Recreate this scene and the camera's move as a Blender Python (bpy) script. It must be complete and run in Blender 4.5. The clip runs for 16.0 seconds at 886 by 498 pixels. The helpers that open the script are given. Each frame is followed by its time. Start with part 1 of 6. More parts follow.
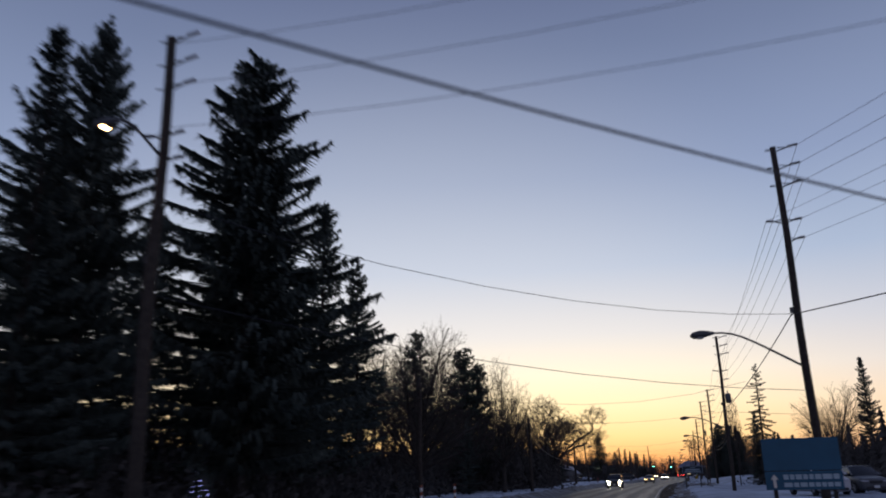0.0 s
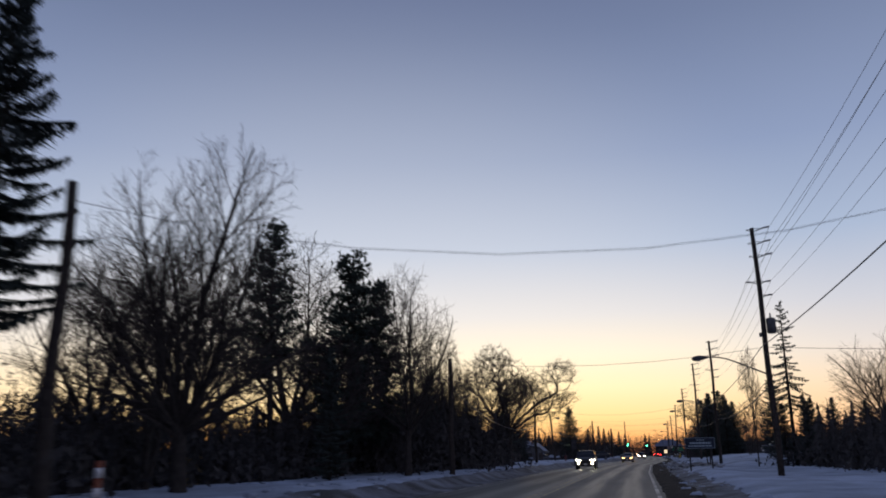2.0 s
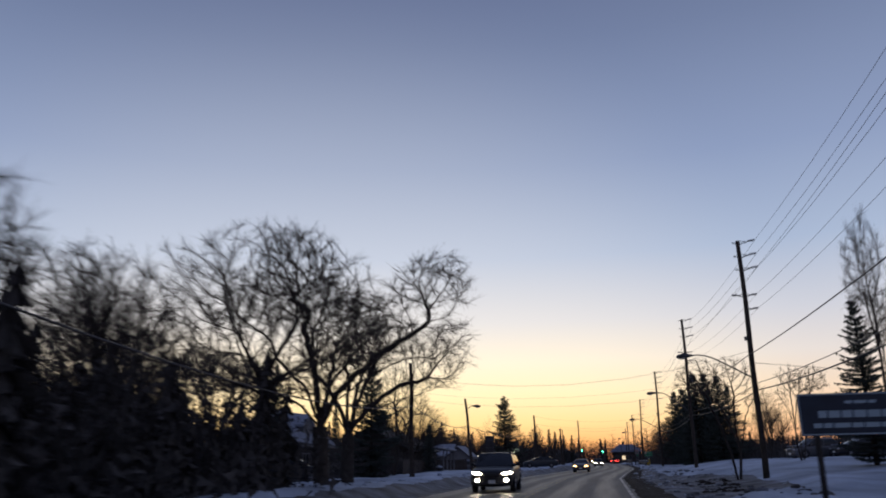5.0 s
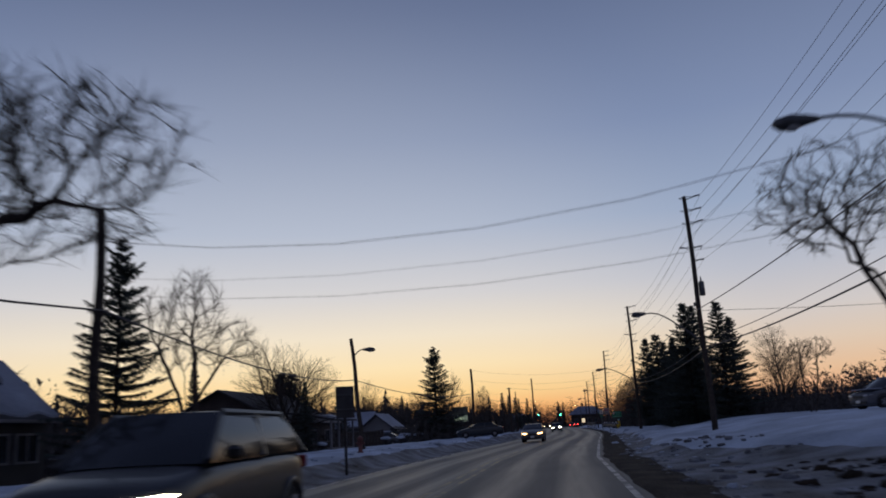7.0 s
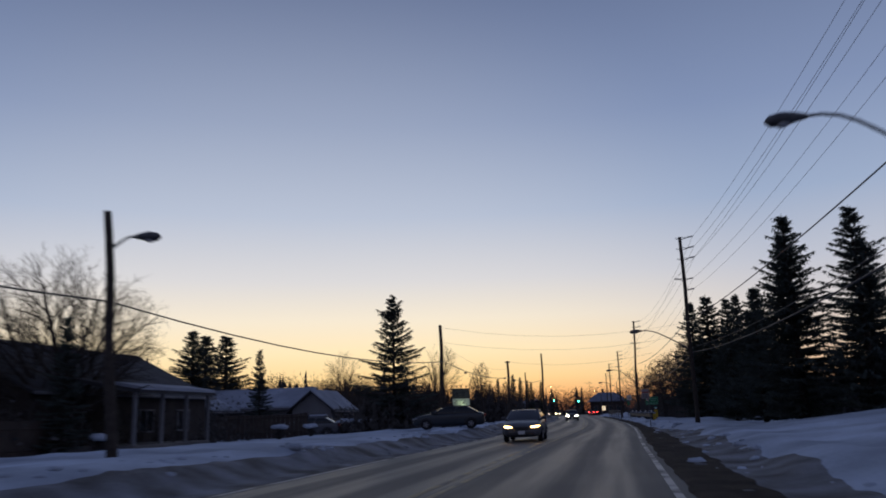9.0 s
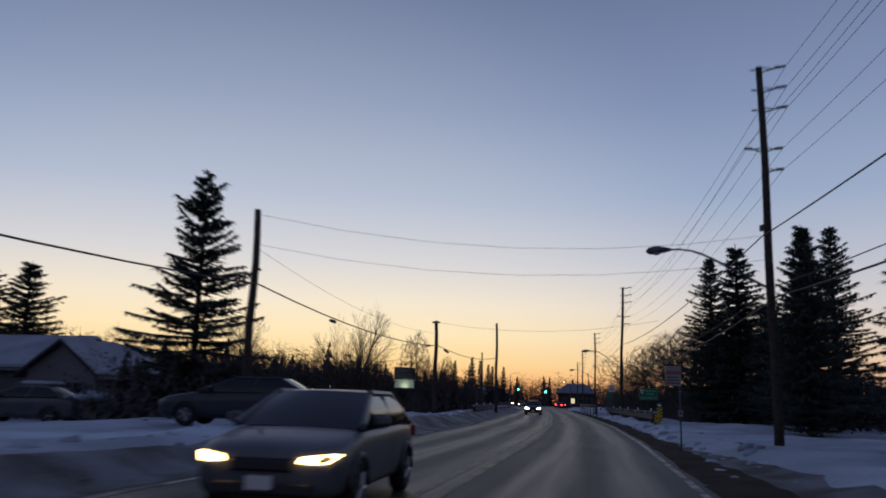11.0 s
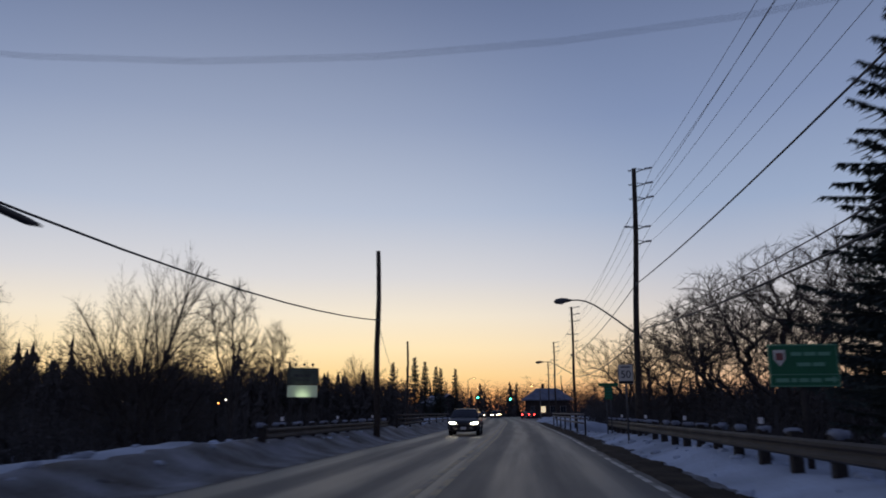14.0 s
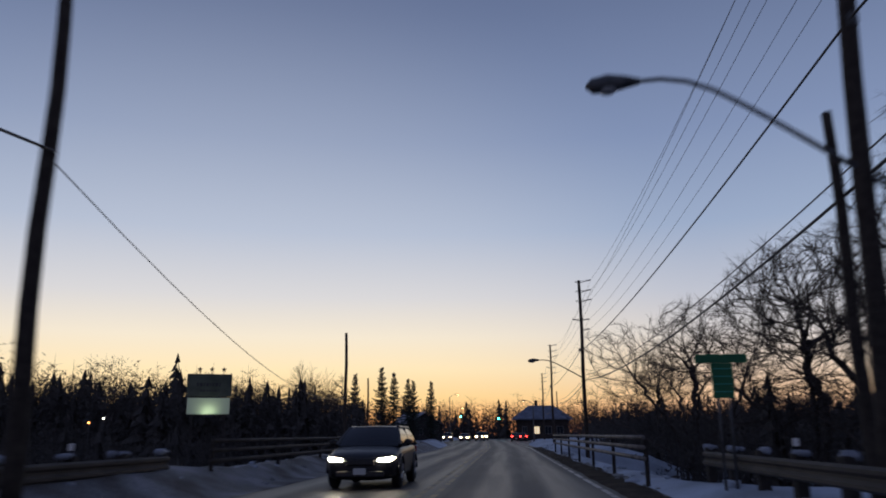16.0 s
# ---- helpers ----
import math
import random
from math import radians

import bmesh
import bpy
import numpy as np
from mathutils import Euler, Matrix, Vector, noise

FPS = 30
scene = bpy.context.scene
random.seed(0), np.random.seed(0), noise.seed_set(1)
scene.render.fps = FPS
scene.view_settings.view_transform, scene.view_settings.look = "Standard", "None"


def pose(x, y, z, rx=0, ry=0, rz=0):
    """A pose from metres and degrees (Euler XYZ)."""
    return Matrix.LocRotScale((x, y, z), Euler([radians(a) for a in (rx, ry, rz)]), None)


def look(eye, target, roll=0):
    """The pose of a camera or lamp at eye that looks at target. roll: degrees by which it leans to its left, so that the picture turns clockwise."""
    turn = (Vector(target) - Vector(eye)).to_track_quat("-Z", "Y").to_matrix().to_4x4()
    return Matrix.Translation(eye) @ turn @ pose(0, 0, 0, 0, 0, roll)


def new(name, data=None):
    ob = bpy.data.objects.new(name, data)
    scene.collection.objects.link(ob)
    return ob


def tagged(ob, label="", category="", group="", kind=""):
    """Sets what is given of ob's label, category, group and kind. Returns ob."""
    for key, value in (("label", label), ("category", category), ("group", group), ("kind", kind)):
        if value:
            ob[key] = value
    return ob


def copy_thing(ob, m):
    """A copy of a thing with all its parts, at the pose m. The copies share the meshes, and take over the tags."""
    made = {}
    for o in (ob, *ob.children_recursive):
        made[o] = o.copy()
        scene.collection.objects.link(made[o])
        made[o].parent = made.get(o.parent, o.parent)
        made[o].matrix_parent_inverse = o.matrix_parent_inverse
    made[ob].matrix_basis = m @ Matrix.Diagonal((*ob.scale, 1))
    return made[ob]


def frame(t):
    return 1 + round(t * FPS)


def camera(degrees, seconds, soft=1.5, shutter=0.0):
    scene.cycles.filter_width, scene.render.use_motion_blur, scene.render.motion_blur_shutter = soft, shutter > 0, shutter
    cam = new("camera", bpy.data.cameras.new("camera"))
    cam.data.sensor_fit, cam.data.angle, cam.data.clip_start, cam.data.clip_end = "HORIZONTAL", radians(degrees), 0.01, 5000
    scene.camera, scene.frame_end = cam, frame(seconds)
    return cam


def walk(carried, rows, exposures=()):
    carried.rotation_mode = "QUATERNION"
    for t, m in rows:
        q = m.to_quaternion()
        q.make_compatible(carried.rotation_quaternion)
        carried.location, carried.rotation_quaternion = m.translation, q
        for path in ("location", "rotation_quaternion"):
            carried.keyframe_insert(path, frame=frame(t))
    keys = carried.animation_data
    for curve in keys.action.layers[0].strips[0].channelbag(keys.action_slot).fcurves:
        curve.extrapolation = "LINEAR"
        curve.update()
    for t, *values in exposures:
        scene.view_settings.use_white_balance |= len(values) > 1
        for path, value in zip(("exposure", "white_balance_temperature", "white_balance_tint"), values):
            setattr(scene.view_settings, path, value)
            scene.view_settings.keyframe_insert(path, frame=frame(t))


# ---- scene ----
cam = camera(59.3, 16.0, soft=1.8, shutter=0.5)
PATH = [
    (0, (2.372, 0.282, 1.73), (1.839, 2.125, 2.295), -1.2),
    (0.5, (1.718, 7.53, 1.683), (1.213, 9.374, 2.268), -1.8),
    (1, (1.192, 14.606, 1.601), (0.7, 16.458, 2.174), -2.0),
    (1.5, (0.77, 21.56, 1.519), (0.284, 23.425, 2.055), -1.5),
    (2, (0.319, 27.873, 1.439), (-0.164, 29.744, 1.953), -0.8),
    (2.5, (-0.046, 34.957, 1.486), (-0.507, 36.827, 2.023), -0.7),
    (3, (-0.264, 42.041, 1.489), (-0.704, 43.913, 2.04), -0.4),
    (3.5, (-0.691, 48.665, 1.425), (-1.106, 50.543, 1.972), -0.3),
    (3.7, (-0.805, 51.356, 1.432), (-1.214, 53.236, 1.977), -0.4),
    (5.8, (-1.082, 80.891, 1.314), (-1.414, 82.801, 1.804), -2.0),
    (6, (-1.154, 83.722, 1.378), (-1.471, 85.639, 1.852), -2.4),
    (6.5, (-1.202, 90.737, 1.329), (-1.494, 92.663, 1.784), -3.5),
    (7, (-1.3, 97.791, 1.367), (-1.568, 99.72, 1.821), -3.4),
    (7.5, (-1.237, 104.749, 1.344), (-1.536, 106.675, 1.79), -3.0),
    (8, (-1.157, 111.828, 1.348), (-1.485, 113.754, 1.779), -3.3),
    (10.5, (-0.989, 147.116, 1.362), (-1.278, 149.054, 1.762), 1.4),
    (11, (-0.813, 154.27, 1.413), (-1.088, 156.215, 1.793), 1.6),
    (11.5, (-0.572, 161.261, 1.351), (-0.846, 163.201, 1.754), 0.6),
    (12, (-0.277, 168.371, 1.333), (-0.525, 170.312, 1.749), -0.7),
    (12.5, (0.046, 175.33, 1.379), (-0.191, 177.275, 1.781), 0.4),
    (13, (0.315, 182.417, 1.365), (0.077, 184.365, 1.753), 0.5),
    (13.5, (0.549, 189.453, 1.38), (0.329, 191.402, 1.773), -0.1),
    (14, (0.678, 196.285, 1.332), (0.483, 198.232, 1.744), -0.2),
    (14.5, (0.793, 202.999, 1.332), (0.622, 204.946, 1.754), -0.3),
    (15, (0.895, 209.73, 1.384), (0.732, 211.676, 1.816), -0.5),
    (15.5, (1.011, 216.221, 1.361), (0.847, 218.165, 1.804), -0.5),
    (16, (1.031, 222.49, 1.324), (0.86, 224.428, 1.788), -0.5),
]
walk(cam, [(t, look(eye, target, roll)) for t, eye, target, roll in PATH],
     [(0.0, 0.33, 6980, 13), (3.0, 0.31, 6950, 13), (6.0, 0.22, 6760, 13), (6.5, 0.08, 6700, 13), (7.0, -0.06, 6640, 13), (8.0, 0.05, 6560, 13), (11.0, 0.0, 6560, 13), (16.0, 0.02, 6540, 13)])

# ---- sky and light: clear winter dusk, the sun just set behind the far end of the road ----
def srgb(r, g, b):
    def lin(c):
        c /= 255.0
        return c / 12.92 if c <= 0.04045 else ((c + 0.055) / 1.055) ** 2.4
    return (lin(r), lin(g), lin(b), 1.0)


def make_sky():
    w = bpy.data.worlds.new("dusk_sky")
    scene.world = w
    w.use_nodes = True
    nt = w.node_tree
    nt.nodes.clear()
    N, L = nt.nodes.new, nt.links.new
    out, bg = N("ShaderNodeOutputWorld"), N("ShaderNodeBackground")
    tc, sep = N("ShaderNodeTexCoord"), N("ShaderNodeSeparateXYZ")
    L(tc.outputs["Generated"], sep.inputs[0])

    def ramp(stops):
        r = N("ShaderNodeValToRGB")
        r.color_ramp.interpolation = "LINEAR"
        els = r.color_ramp.elements
        while len(els) < len(stops):
            els.new(0.5)
        for e, (p, c) in zip(els, stops):
            e.position, e.color = p, srgb(*c)
        L(sep.outputs["Z"], r.inputs[0])
        return r

    glow = ramp(SKY_GLOW)
    side = ramp(SKY_SIDE)
    back = ramp(SKY_BACK)
    dot = N("ShaderNodeVectorMath")
    dot.operation = "DOT_PRODUCT"
    L(tc.outputs["Generated"], dot.inputs[0])
    a = radians(GLOW_AZIMUTH)
    dot.inputs[1].default_value = (math.sin(a), math.cos(a), 0)
    near, far = N("ShaderNodeMapRange"), N("ShaderNodeMapRange")
    for m, lo, hi in ((near, 0.80, 0.995), (far, -0.05, 0.60)):
        m.interpolation_type = "SMOOTHSTEP"
        m.inputs["From Min"].default_value, m.inputs["From Max"].default_value = lo, hi
        L(dot.outputs["Value"], m.inputs["Value"])
    mixa, mixb = N("ShaderNodeMixRGB"), N("ShaderNodeMixRGB")
    L(near.outputs[0], mixa.inputs[0]), L(side.outputs[0], mixa.inputs[1]), L(glow.outputs[0], mixa.inputs[2])
    L(far.outputs[0], mixb.inputs[0]), L(back.outputs[0], mixb.inputs[1]), L(mixa.outputs[0], mixb.inputs[2])
    L(mixb.outputs[0], bg.inputs[0])
    bg.inputs[1].default_value = SKY_STRENGTH
    L(bg.outputs[0], out.inputs[0])


GLOW_AZIMUTH = -20.0
SKY_STRENGTH = 1.0
# sine of the elevation, then the sky's colour there
SKY_GLOW = [(0.0, (238, 142, 92)), (0.02, (253, 184, 112)), (0.045, (255, 217, 150)), (0.08, (255, 233, 186)), (0.12, (244, 233, 209)),
            (0.17, (217, 217, 217)), (0.25, (184, 195, 212)), (0.36, (157, 170, 193)), (0.50, (130, 142, 167)), (0.62, (100, 113, 143)), (1.0, (74, 88, 126))]
SKY_SIDE = [(0.0, (204, 136, 104)), (0.02, (224, 166, 126)), (0.045, (232, 194, 156)), (0.08, (224, 205, 184)), (0.12, (210, 206, 204)),
            (0.17, (188, 194, 206)), (0.25, (154, 172, 199)), (0.36, (127, 145, 179)), (0.50, (102, 118, 151)), (0.62, (82, 94, 128)), (1.0, (74, 88, 126))]
SKY_BACK = [(0.0, (112, 116, 138)), (0.1, (140, 136, 158)), (0.25, (134, 139, 168)), (0.5, (104, 115, 148)), (1.0, (74, 88, 126))]
make_sky()

# ---- materials ----
def material(name, base, rough=0.8, dark=0.6, scale=3.0, fine=40.0, bump=0.3, metal=0.0, tint=None, spec=0.4, bump_distance=0.02):
    """A surface with variation at two scales: base colour times dark..1 in blotches, and fine grain in colour and relief."""
    m = bpy.data.materials.new(name)
    m.use_nodes = True
    nt = m.node_tree
    N, L = nt.nodes.new, nt.links.new
    b = nt.nodes["Principled BSDF"]
    tc = N("ShaderNodeTexCoord")
    n1, n2, mix, r1 = N("ShaderNodeTexNoise"), N("ShaderNodeTexNoise"), N("ShaderNodeMixRGB"), N("ShaderNodeValToRGB")
    n1.inputs["Scale"].default_value, n1.inputs["Detail"].default_value = scale, 5
    n2.inputs["Scale"].default_value, n2.inputs["Detail"].default_value = fine, 3
    L(tc.outputs["Object"], n1.inputs["Vector"]), L(tc.outputs["Object"], n2.inputs["Vector"])
    r1.color_ramp.elements[0].position, r1.color_ramp.elements[1].position = 0.35, 0.68
    other = tint or tuple(c * dark for c in base)
    r1.color_ramp.elements[0].color, r1.color_ramp.elements[1].color = (*other, 1), (*base, 1)
    L(n1.outputs["Fac"], r1.inputs[0])
    mix.blend_type = "MULTIPLY"
    mix.inputs[0].default_value = 0.35
    L(r1.outputs[0], mix.inputs[1]), L(n2.outputs["Fac"], mix.inputs[2])
    L(mix.outputs[0], b.inputs["Base Color"])
    b.inputs["Roughness"].default_value, b.inputs["Metallic"].default_value = rough, metal
    b.inputs["Specular IOR Level"].default_value = spec
    if bump:
        bp = N("ShaderNodeBump")
        bp.inputs["Strength"].default_value, bp.inputs["Distance"].default_value = bump, bump_distance
        L(n2.outputs["Fac"], bp.inputs["Height"]), L(bp.outputs[0], b.inputs["Normal"])
    return m


def glowing(name, colour, strength):
    m = bpy.data.materials.new(name)
    m.use_nodes = True
    b = m.node_tree.nodes["Principled BSDF"]
    b.inputs["Base Color"].default_value = (*colour, 1)
    b.inputs["Emission Color"].default_value = (*colour, 1)
    b.inputs["Emission Strength"].default_value = strength
    return m


def plain(name, colour, rough=0.5, metal=0.0, coat=0.0):
    m = bpy.data.materials.new(name)
    m.use_nodes = True
    b = m.node_tree.nodes["Principled BSDF"]
    b.inputs["Base Color"].default_value = (*colour, 1)
    b.inputs["Roughness"].default_value, b.inputs["Metallic"].default_value = rough, metal
    b.inputs["Coat Weight"].default_value = coat
    return m


def glass_material(name, tint=(0.02, 0.025, 0.03), spec=0.7):
    m = plain(name, tint, 0.06)
    m.node_tree.nodes["Principled BSDF"].inputs["Specular IOR Level"].default_value = spec
    return m


def snow_material():
    m = material("snow", (0.60, 0.69, 0.80), rough=0.85, dark=0.55, scale=0.30, fine=9.0, bump=0.5, spec=0.2, bump_distance=0.08)
    return m


def road_material():
    """Damp asphalt: dark polished wheel tracks, a paler salty film between them, long streaks."""
    m = material("wet_asphalt", (0.060, 0.057, 0.054), rough=0.6, scale=0.35, fine=55.0, bump=0.25, tint=(0.040, 0.039, 0.039), spec=0.30, bump_distance=0.006)
    nt = m.node_tree
    N, L = nt.nodes.new, nt.links.new
    b = nt.nodes["Principled BSDF"]
    off, tc, sep, com, n, r = N("ShaderNodeAttribute"), N("ShaderNodeTexCoord"), N("ShaderNodeSeparateXYZ"), N("ShaderNodeCombineXYZ"), N("ShaderNodeTexNoise"), N("ShaderNodeMapRange")
    off.attribute_name = "road_offset"
    L(tc.outputs["Object"], sep.inputs[0])
    slow = N("ShaderNodeMath")
    slow.operation, slow.inputs[1].default_value = "MULTIPLY", 0.030
    L(sep.outputs["Y"], slow.inputs[0]), L(off.outputs["Fac"], com.inputs[0]), L(slow.outputs[0], com.inputs[1])
    n.inputs["Scale"].default_value, n.inputs["Detail"].default_value = 2.6, 5
    L(com.outputs[0], n.inputs["Vector"])
    # wheel tracks: two to a lane, 1.6 m apart
    dist = N("ShaderNodeMath")
    dist.operation, dist.inputs[1].default_value = "PINGPONG", 0.85
    shift = N("ShaderNodeMath")
    shift.operation, shift.inputs[1].default_value = "ADD", 0.30
    L(off.outputs["Fac"], shift.inputs[0]), L(shift.outputs[0], dist.inputs[0])
    track = N("ShaderNodeMapRange")
    track.interpolation_type = "SMOOTHSTEP"
    track.inputs["From Min"].default_value, track.inputs["From Max"].default_value = 0.15, 0.75
    L(dist.outputs[0], track.inputs["Value"])
    half = N("ShaderNodeMath")
    half.operation, half.inputs[1].default_value = "MULTIPLY", 0.42
    L(track.outputs[0], half.inputs[0])
    add = N("ShaderNodeMath")
    L(half.outputs[0], add.inputs[0]), L(n.outputs["Fac"], add.inputs[1])
    r.inputs["From Min"].default_value, r.inputs["From Max"].default_value = 0.45, 0.95
    L(add.outputs[0], r.inputs["Value"])
    rough = N("ShaderNodeMapRange")
    rough.inputs["To Min"].default_value, rough.inputs["To Max"].default_value = 0.45, 0.62
    L(r.outputs[0], rough.inputs["Value"]), L(rough.outputs[0], b.inputs["Roughness"])
    film = N("ShaderNodeMixRGB")
    film.blend_type = "MULTIPLY"
    film.inputs[0].default_value = 1.0
    tone = N("ShaderNodeValToRGB")
    tone.color_ramp.elements[0].color, tone.color_ramp.elements[1].color = (0.70, 0.70, 0.72, 1), (0.98, 0.97, 0.95, 1)
    L(r.outputs[0], tone.inputs[0])
    old = b.inputs["Base Color"].links[0].from_socket
    L(old, film.inputs[1]), L(tone.outputs[0], film.inputs[2]), L(film.outputs[0], b.inputs["Base Color"])
    return m


def worn_paint(name, colour):
    """Road paint with the asphalt showing through in flakes."""
    m = material(name, colour, rough=0.55, scale=1.1, fine=30.0, bump=0.2, tint=(0.06, 0.058, 0.055), bump_distance=0.004)
    e = [n for n in m.node_tree.nodes if n.type == "VALTORGB"][0].color_ramp.elements
    e[0].position, e[1].position = 0.42, 0.56
    return m


SNOW = snow_material()
ROAD = road_material()
SLUSH = material("slushy_gravel", (0.075, 0.058, 0.044), rough=0.92, spec=0.12, scale=1.1, fine=13.0, bump=1.0, tint=(0.026, 0.020, 0.015), bump_distance=0.08)
DIRTY_SNOW = material("dirty_snow", (0.27, 0.29, 0.32), rough=0.75, scale=0.7, fine=11.0, bump=1.0, tint=(0.060, 0.054, 0.048), bump_distance=0.08)
YELLOW_LINE = worn_paint("worn_yellow_paint", (0.22, 0.17, 0.07))
WHITE_LINE = worn_paint("worn_white_paint", (0.48, 0.46, 0.42))
BARK = material("bark", (0.078, 0.068, 0.060), rough=0.95, scale=4.0, fine=30.0, bump=0.7, spec=0.1)
TWIG = material("twigs", (0.11, 0.094, 0.084), rough=0.95, scale=2.0, fine=30.0, bump=0.0, spec=0.1)
PALE_TWIG = material("pale_twigs", (0.11, 0.095, 0.082), rough=0.95, scale=2.0, fine=30.0, bump=0.0, spec=0.1)
NEEDLE = material("spruce_needles", (0.104, 0.130, 0.115), rough=0.9, scale=1.5, fine=25.0, bump=0.0, spec=0.1)
PINE_NEEDLE = material("pine_needles", (0.085, 0.112, 0.090), rough=0.9, scale=1.5, fine=25.0, bump=0.0, spec=0.1)
BRUSH = material("brush", (0.112, 0.106, 0.100), rough=0.95, scale=0.5, fine=8.0, bump=0.0, spec=0.05)
POLE_WOOD = material("weathered_pole_wood", (0.075, 0.062, 0.052), rough=0.9, scale=6.0, fine=45.0, bump=0.5, spec=0.2)
WIRE = plain("wire_sheath", (0.03, 0.03, 0.035), 0.6)
STEEL = material("galvanised_steel", (0.34, 0.35, 0.36), rough=0.5, scale=5.0, fine=60.0, bump=0.1, metal=0.6)
DARK_STEEL = material("dull_steel", (0.13, 0.135, 0.14), rough=0.55, scale=5.0, fine=60.0, bump=0.1, metal=0.5)
PORCELAIN = plain("grey_porcelain", (0.16, 0.16, 0.18), 0.3)
RAIL_STEEL = material("weathered_guardrail_steel", (0.080, 0.068, 0.057), rough=0.75, scale=1.2, fine=40.0, bump=0.2, metal=0.0, tint=(0.045, 0.038, 0.032))
PALE_RAIL = material("snow_dusted_steel", (0.30, 0.28, 0.26), rough=0.7, scale=1.5, fine=30.0, bump=0.3, tint=(0.12, 0.105, 0.095))
RAIL_POST = material("creosoted_post_wood", (0.055, 0.048, 0.042), rough=0.9, scale=6.0, fine=45.0, bump=0.5)
SIGN_GREEN = material("green_sign_sheeting", (0.020, 0.18, 0.075), rough=0.45, scale=2.0, fine=60.0, bump=0.0, dark=0.85)
SIGN_BLUE = material("blue_sign_sheeting", (0.012, 0.11, 0.19), rough=0.45, scale=2.0, fine=60.0, bump=0.0, dark=0.85)
SIGN_WHITE = material("white_sign_sheeting", (0.86, 0.82, 0.70), rough=0.45, scale=2.0, fine=60.0, bump=0.0, dark=0.9)
# white sheeting darkened in its colour for a sign face against the light
SIGN_BACKLIT = material("backlit_sign_sheeting", (0.36, 0.32, 0.30), rough=0.5, scale=2.0, fine=60.0, bump=0.0, dark=0.85)
SIGN_BLACK = plain("black_sign_lettering", (0.015, 0.015, 0.015), 0.5)
SIGN_YELLOW = material("yellow_reflective_sheeting", (0.90, 0.58, 0.015), rough=0.4, scale=2.0, fine=60.0, bump=0.0, dark=0.9)
SIGN_TEAL = plain("teal_reflector_sheeting", (0.03, 0.35, 0.27), 0.4)
SIGN_RED = plain("faded_red_sheeting", (0.26, 0.09, 0.07), 0.6)
SIGN_BACK = material("sign_back_metal", (0.05, 0.05, 0.055), rough=0.6, scale=3.0, fine=40.0, bump=0.0)
REFLECTOR = plain("white_reflector", (0.85, 0.84, 0.80), 0.3)
BRICK = material("dark_brick", (0.052, 0.042, 0.038), rough=0.9, scale=1.5, fine=16.0, bump=0.5)
SIDING = material("pale_siding", (0.20, 0.205, 0.215), rough=0.8, scale=0.8, fine=14.0, bump=0.2, dark=0.8)
DARK_SIDING = material("dark_siding", (0.05, 0.047, 0.047), rough=0.85, scale=0.8, fine=14.0, bump=0.3)
TRIM = material("painted_trim", (0.20, 0.20, 0.21), rough=0.7, scale=2.0, fine=20.0, bump=0.1)
SHINGLE = material("dark_shingles", (0.06, 0.06, 0.065), rough=0.9, scale=1.5, fine=12.0, bump=0.6)
METAL_ROOF = material("blue_grey_roofing", (0.17, 0.20, 0.27), rough=0.6, scale=1.0, fine=10.0, bump=0.3)
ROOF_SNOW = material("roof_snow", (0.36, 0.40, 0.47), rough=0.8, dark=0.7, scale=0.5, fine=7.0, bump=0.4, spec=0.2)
WINDOW = glass_material("window_glass")
CAR_GLASS = glass_material("car_glass", (0.015, 0.018, 0.022), 0.3)
TYRE = material("tyre_rubber", (0.02, 0.02, 0.02), rough=0.85, scale=8.0, fine=60.0, bump=0.3)
ALLOY = plain("alloy_wheel", (0.35, 0.35, 0.36), 0.35, 0.8)
GRILLE = plain("black_grille_plastic", (0.02, 0.02, 0.022), 0.5)
PLATE = plain("number_plate", (0.55, 0.57, 0.55), 0.5)
LAMP_WARM = glowing("lit_warm_headlamp", (1.0, 0.62, 0.24), 9.0)
LAMP_COOL = glowing("lit_white_headlamp", (1.0, 0.90, 0.68), 40.0)
LAMP_FAR = glowing("lit_far_headlamp", (1.0, 0.74, 0.40), 40.0)
LAMP_OFF = plain("unlit_headlamp", (0.4, 0.42, 0.45), 0.15)
TAIL = glowing("lit_tail_lamp", (1.0, 0.05, 0.04), 14.0)
TAIL_OFF = plain("unlit_tail_lamp", (0.25, 0.02, 0.02), 0.3)
GREEN_LIGHT = glowing("lit_green_signal", (0.04, 1.0, 0.55), 22.0)
AMBER = glowing("lit_sodium_lamp", (1.0, 0.55, 0.22), 30.0)
LENS_DARK = plain("unlit_signal_lens", (0.05, 0.02, 0.02), 0.3)
# no lamp itself: slight emission adds to the floodlight falling on the panel
BOARD_LIT = glowing("floodlit_sign_face", (0.55, 0.66, 0.46), 0.05)
BOARD_FACE = material("billboard_face", (0.11, 0.13, 0.10), rough=0.7, scale=0.8, fine=20.0, bump=0.0)
BLUE_LED = glowing("blue_fairy_lights", (0.35, 0.38, 1.0), 2.5)
ORANGE = plain("orange_marker_plastic", (0.26, 0.06, 0.02), 0.5)
BIN_BLUE = plain("blue_bin_plastic", (0.015, 0.04, 0.11), 0.5)
STONE = material("rough_stone", (0.20, 0.19, 0.18), rough=0.9, scale=1.5, fine=14.0, bump=0.6)
HYDRANT = plain("faded_hydrant_paint", (0.12, 0.035, 0.028), 0.6)


def car_paint(name, colour):
    m = material(name, colour, rough=0.42, scale=1.3, fine=30.0, bump=0.0, dark=0.7, spec=0.4)
    m.node_tree.nodes["Principled BSDF"].inputs["Coat Weight"].default_value = 0.2
    return m


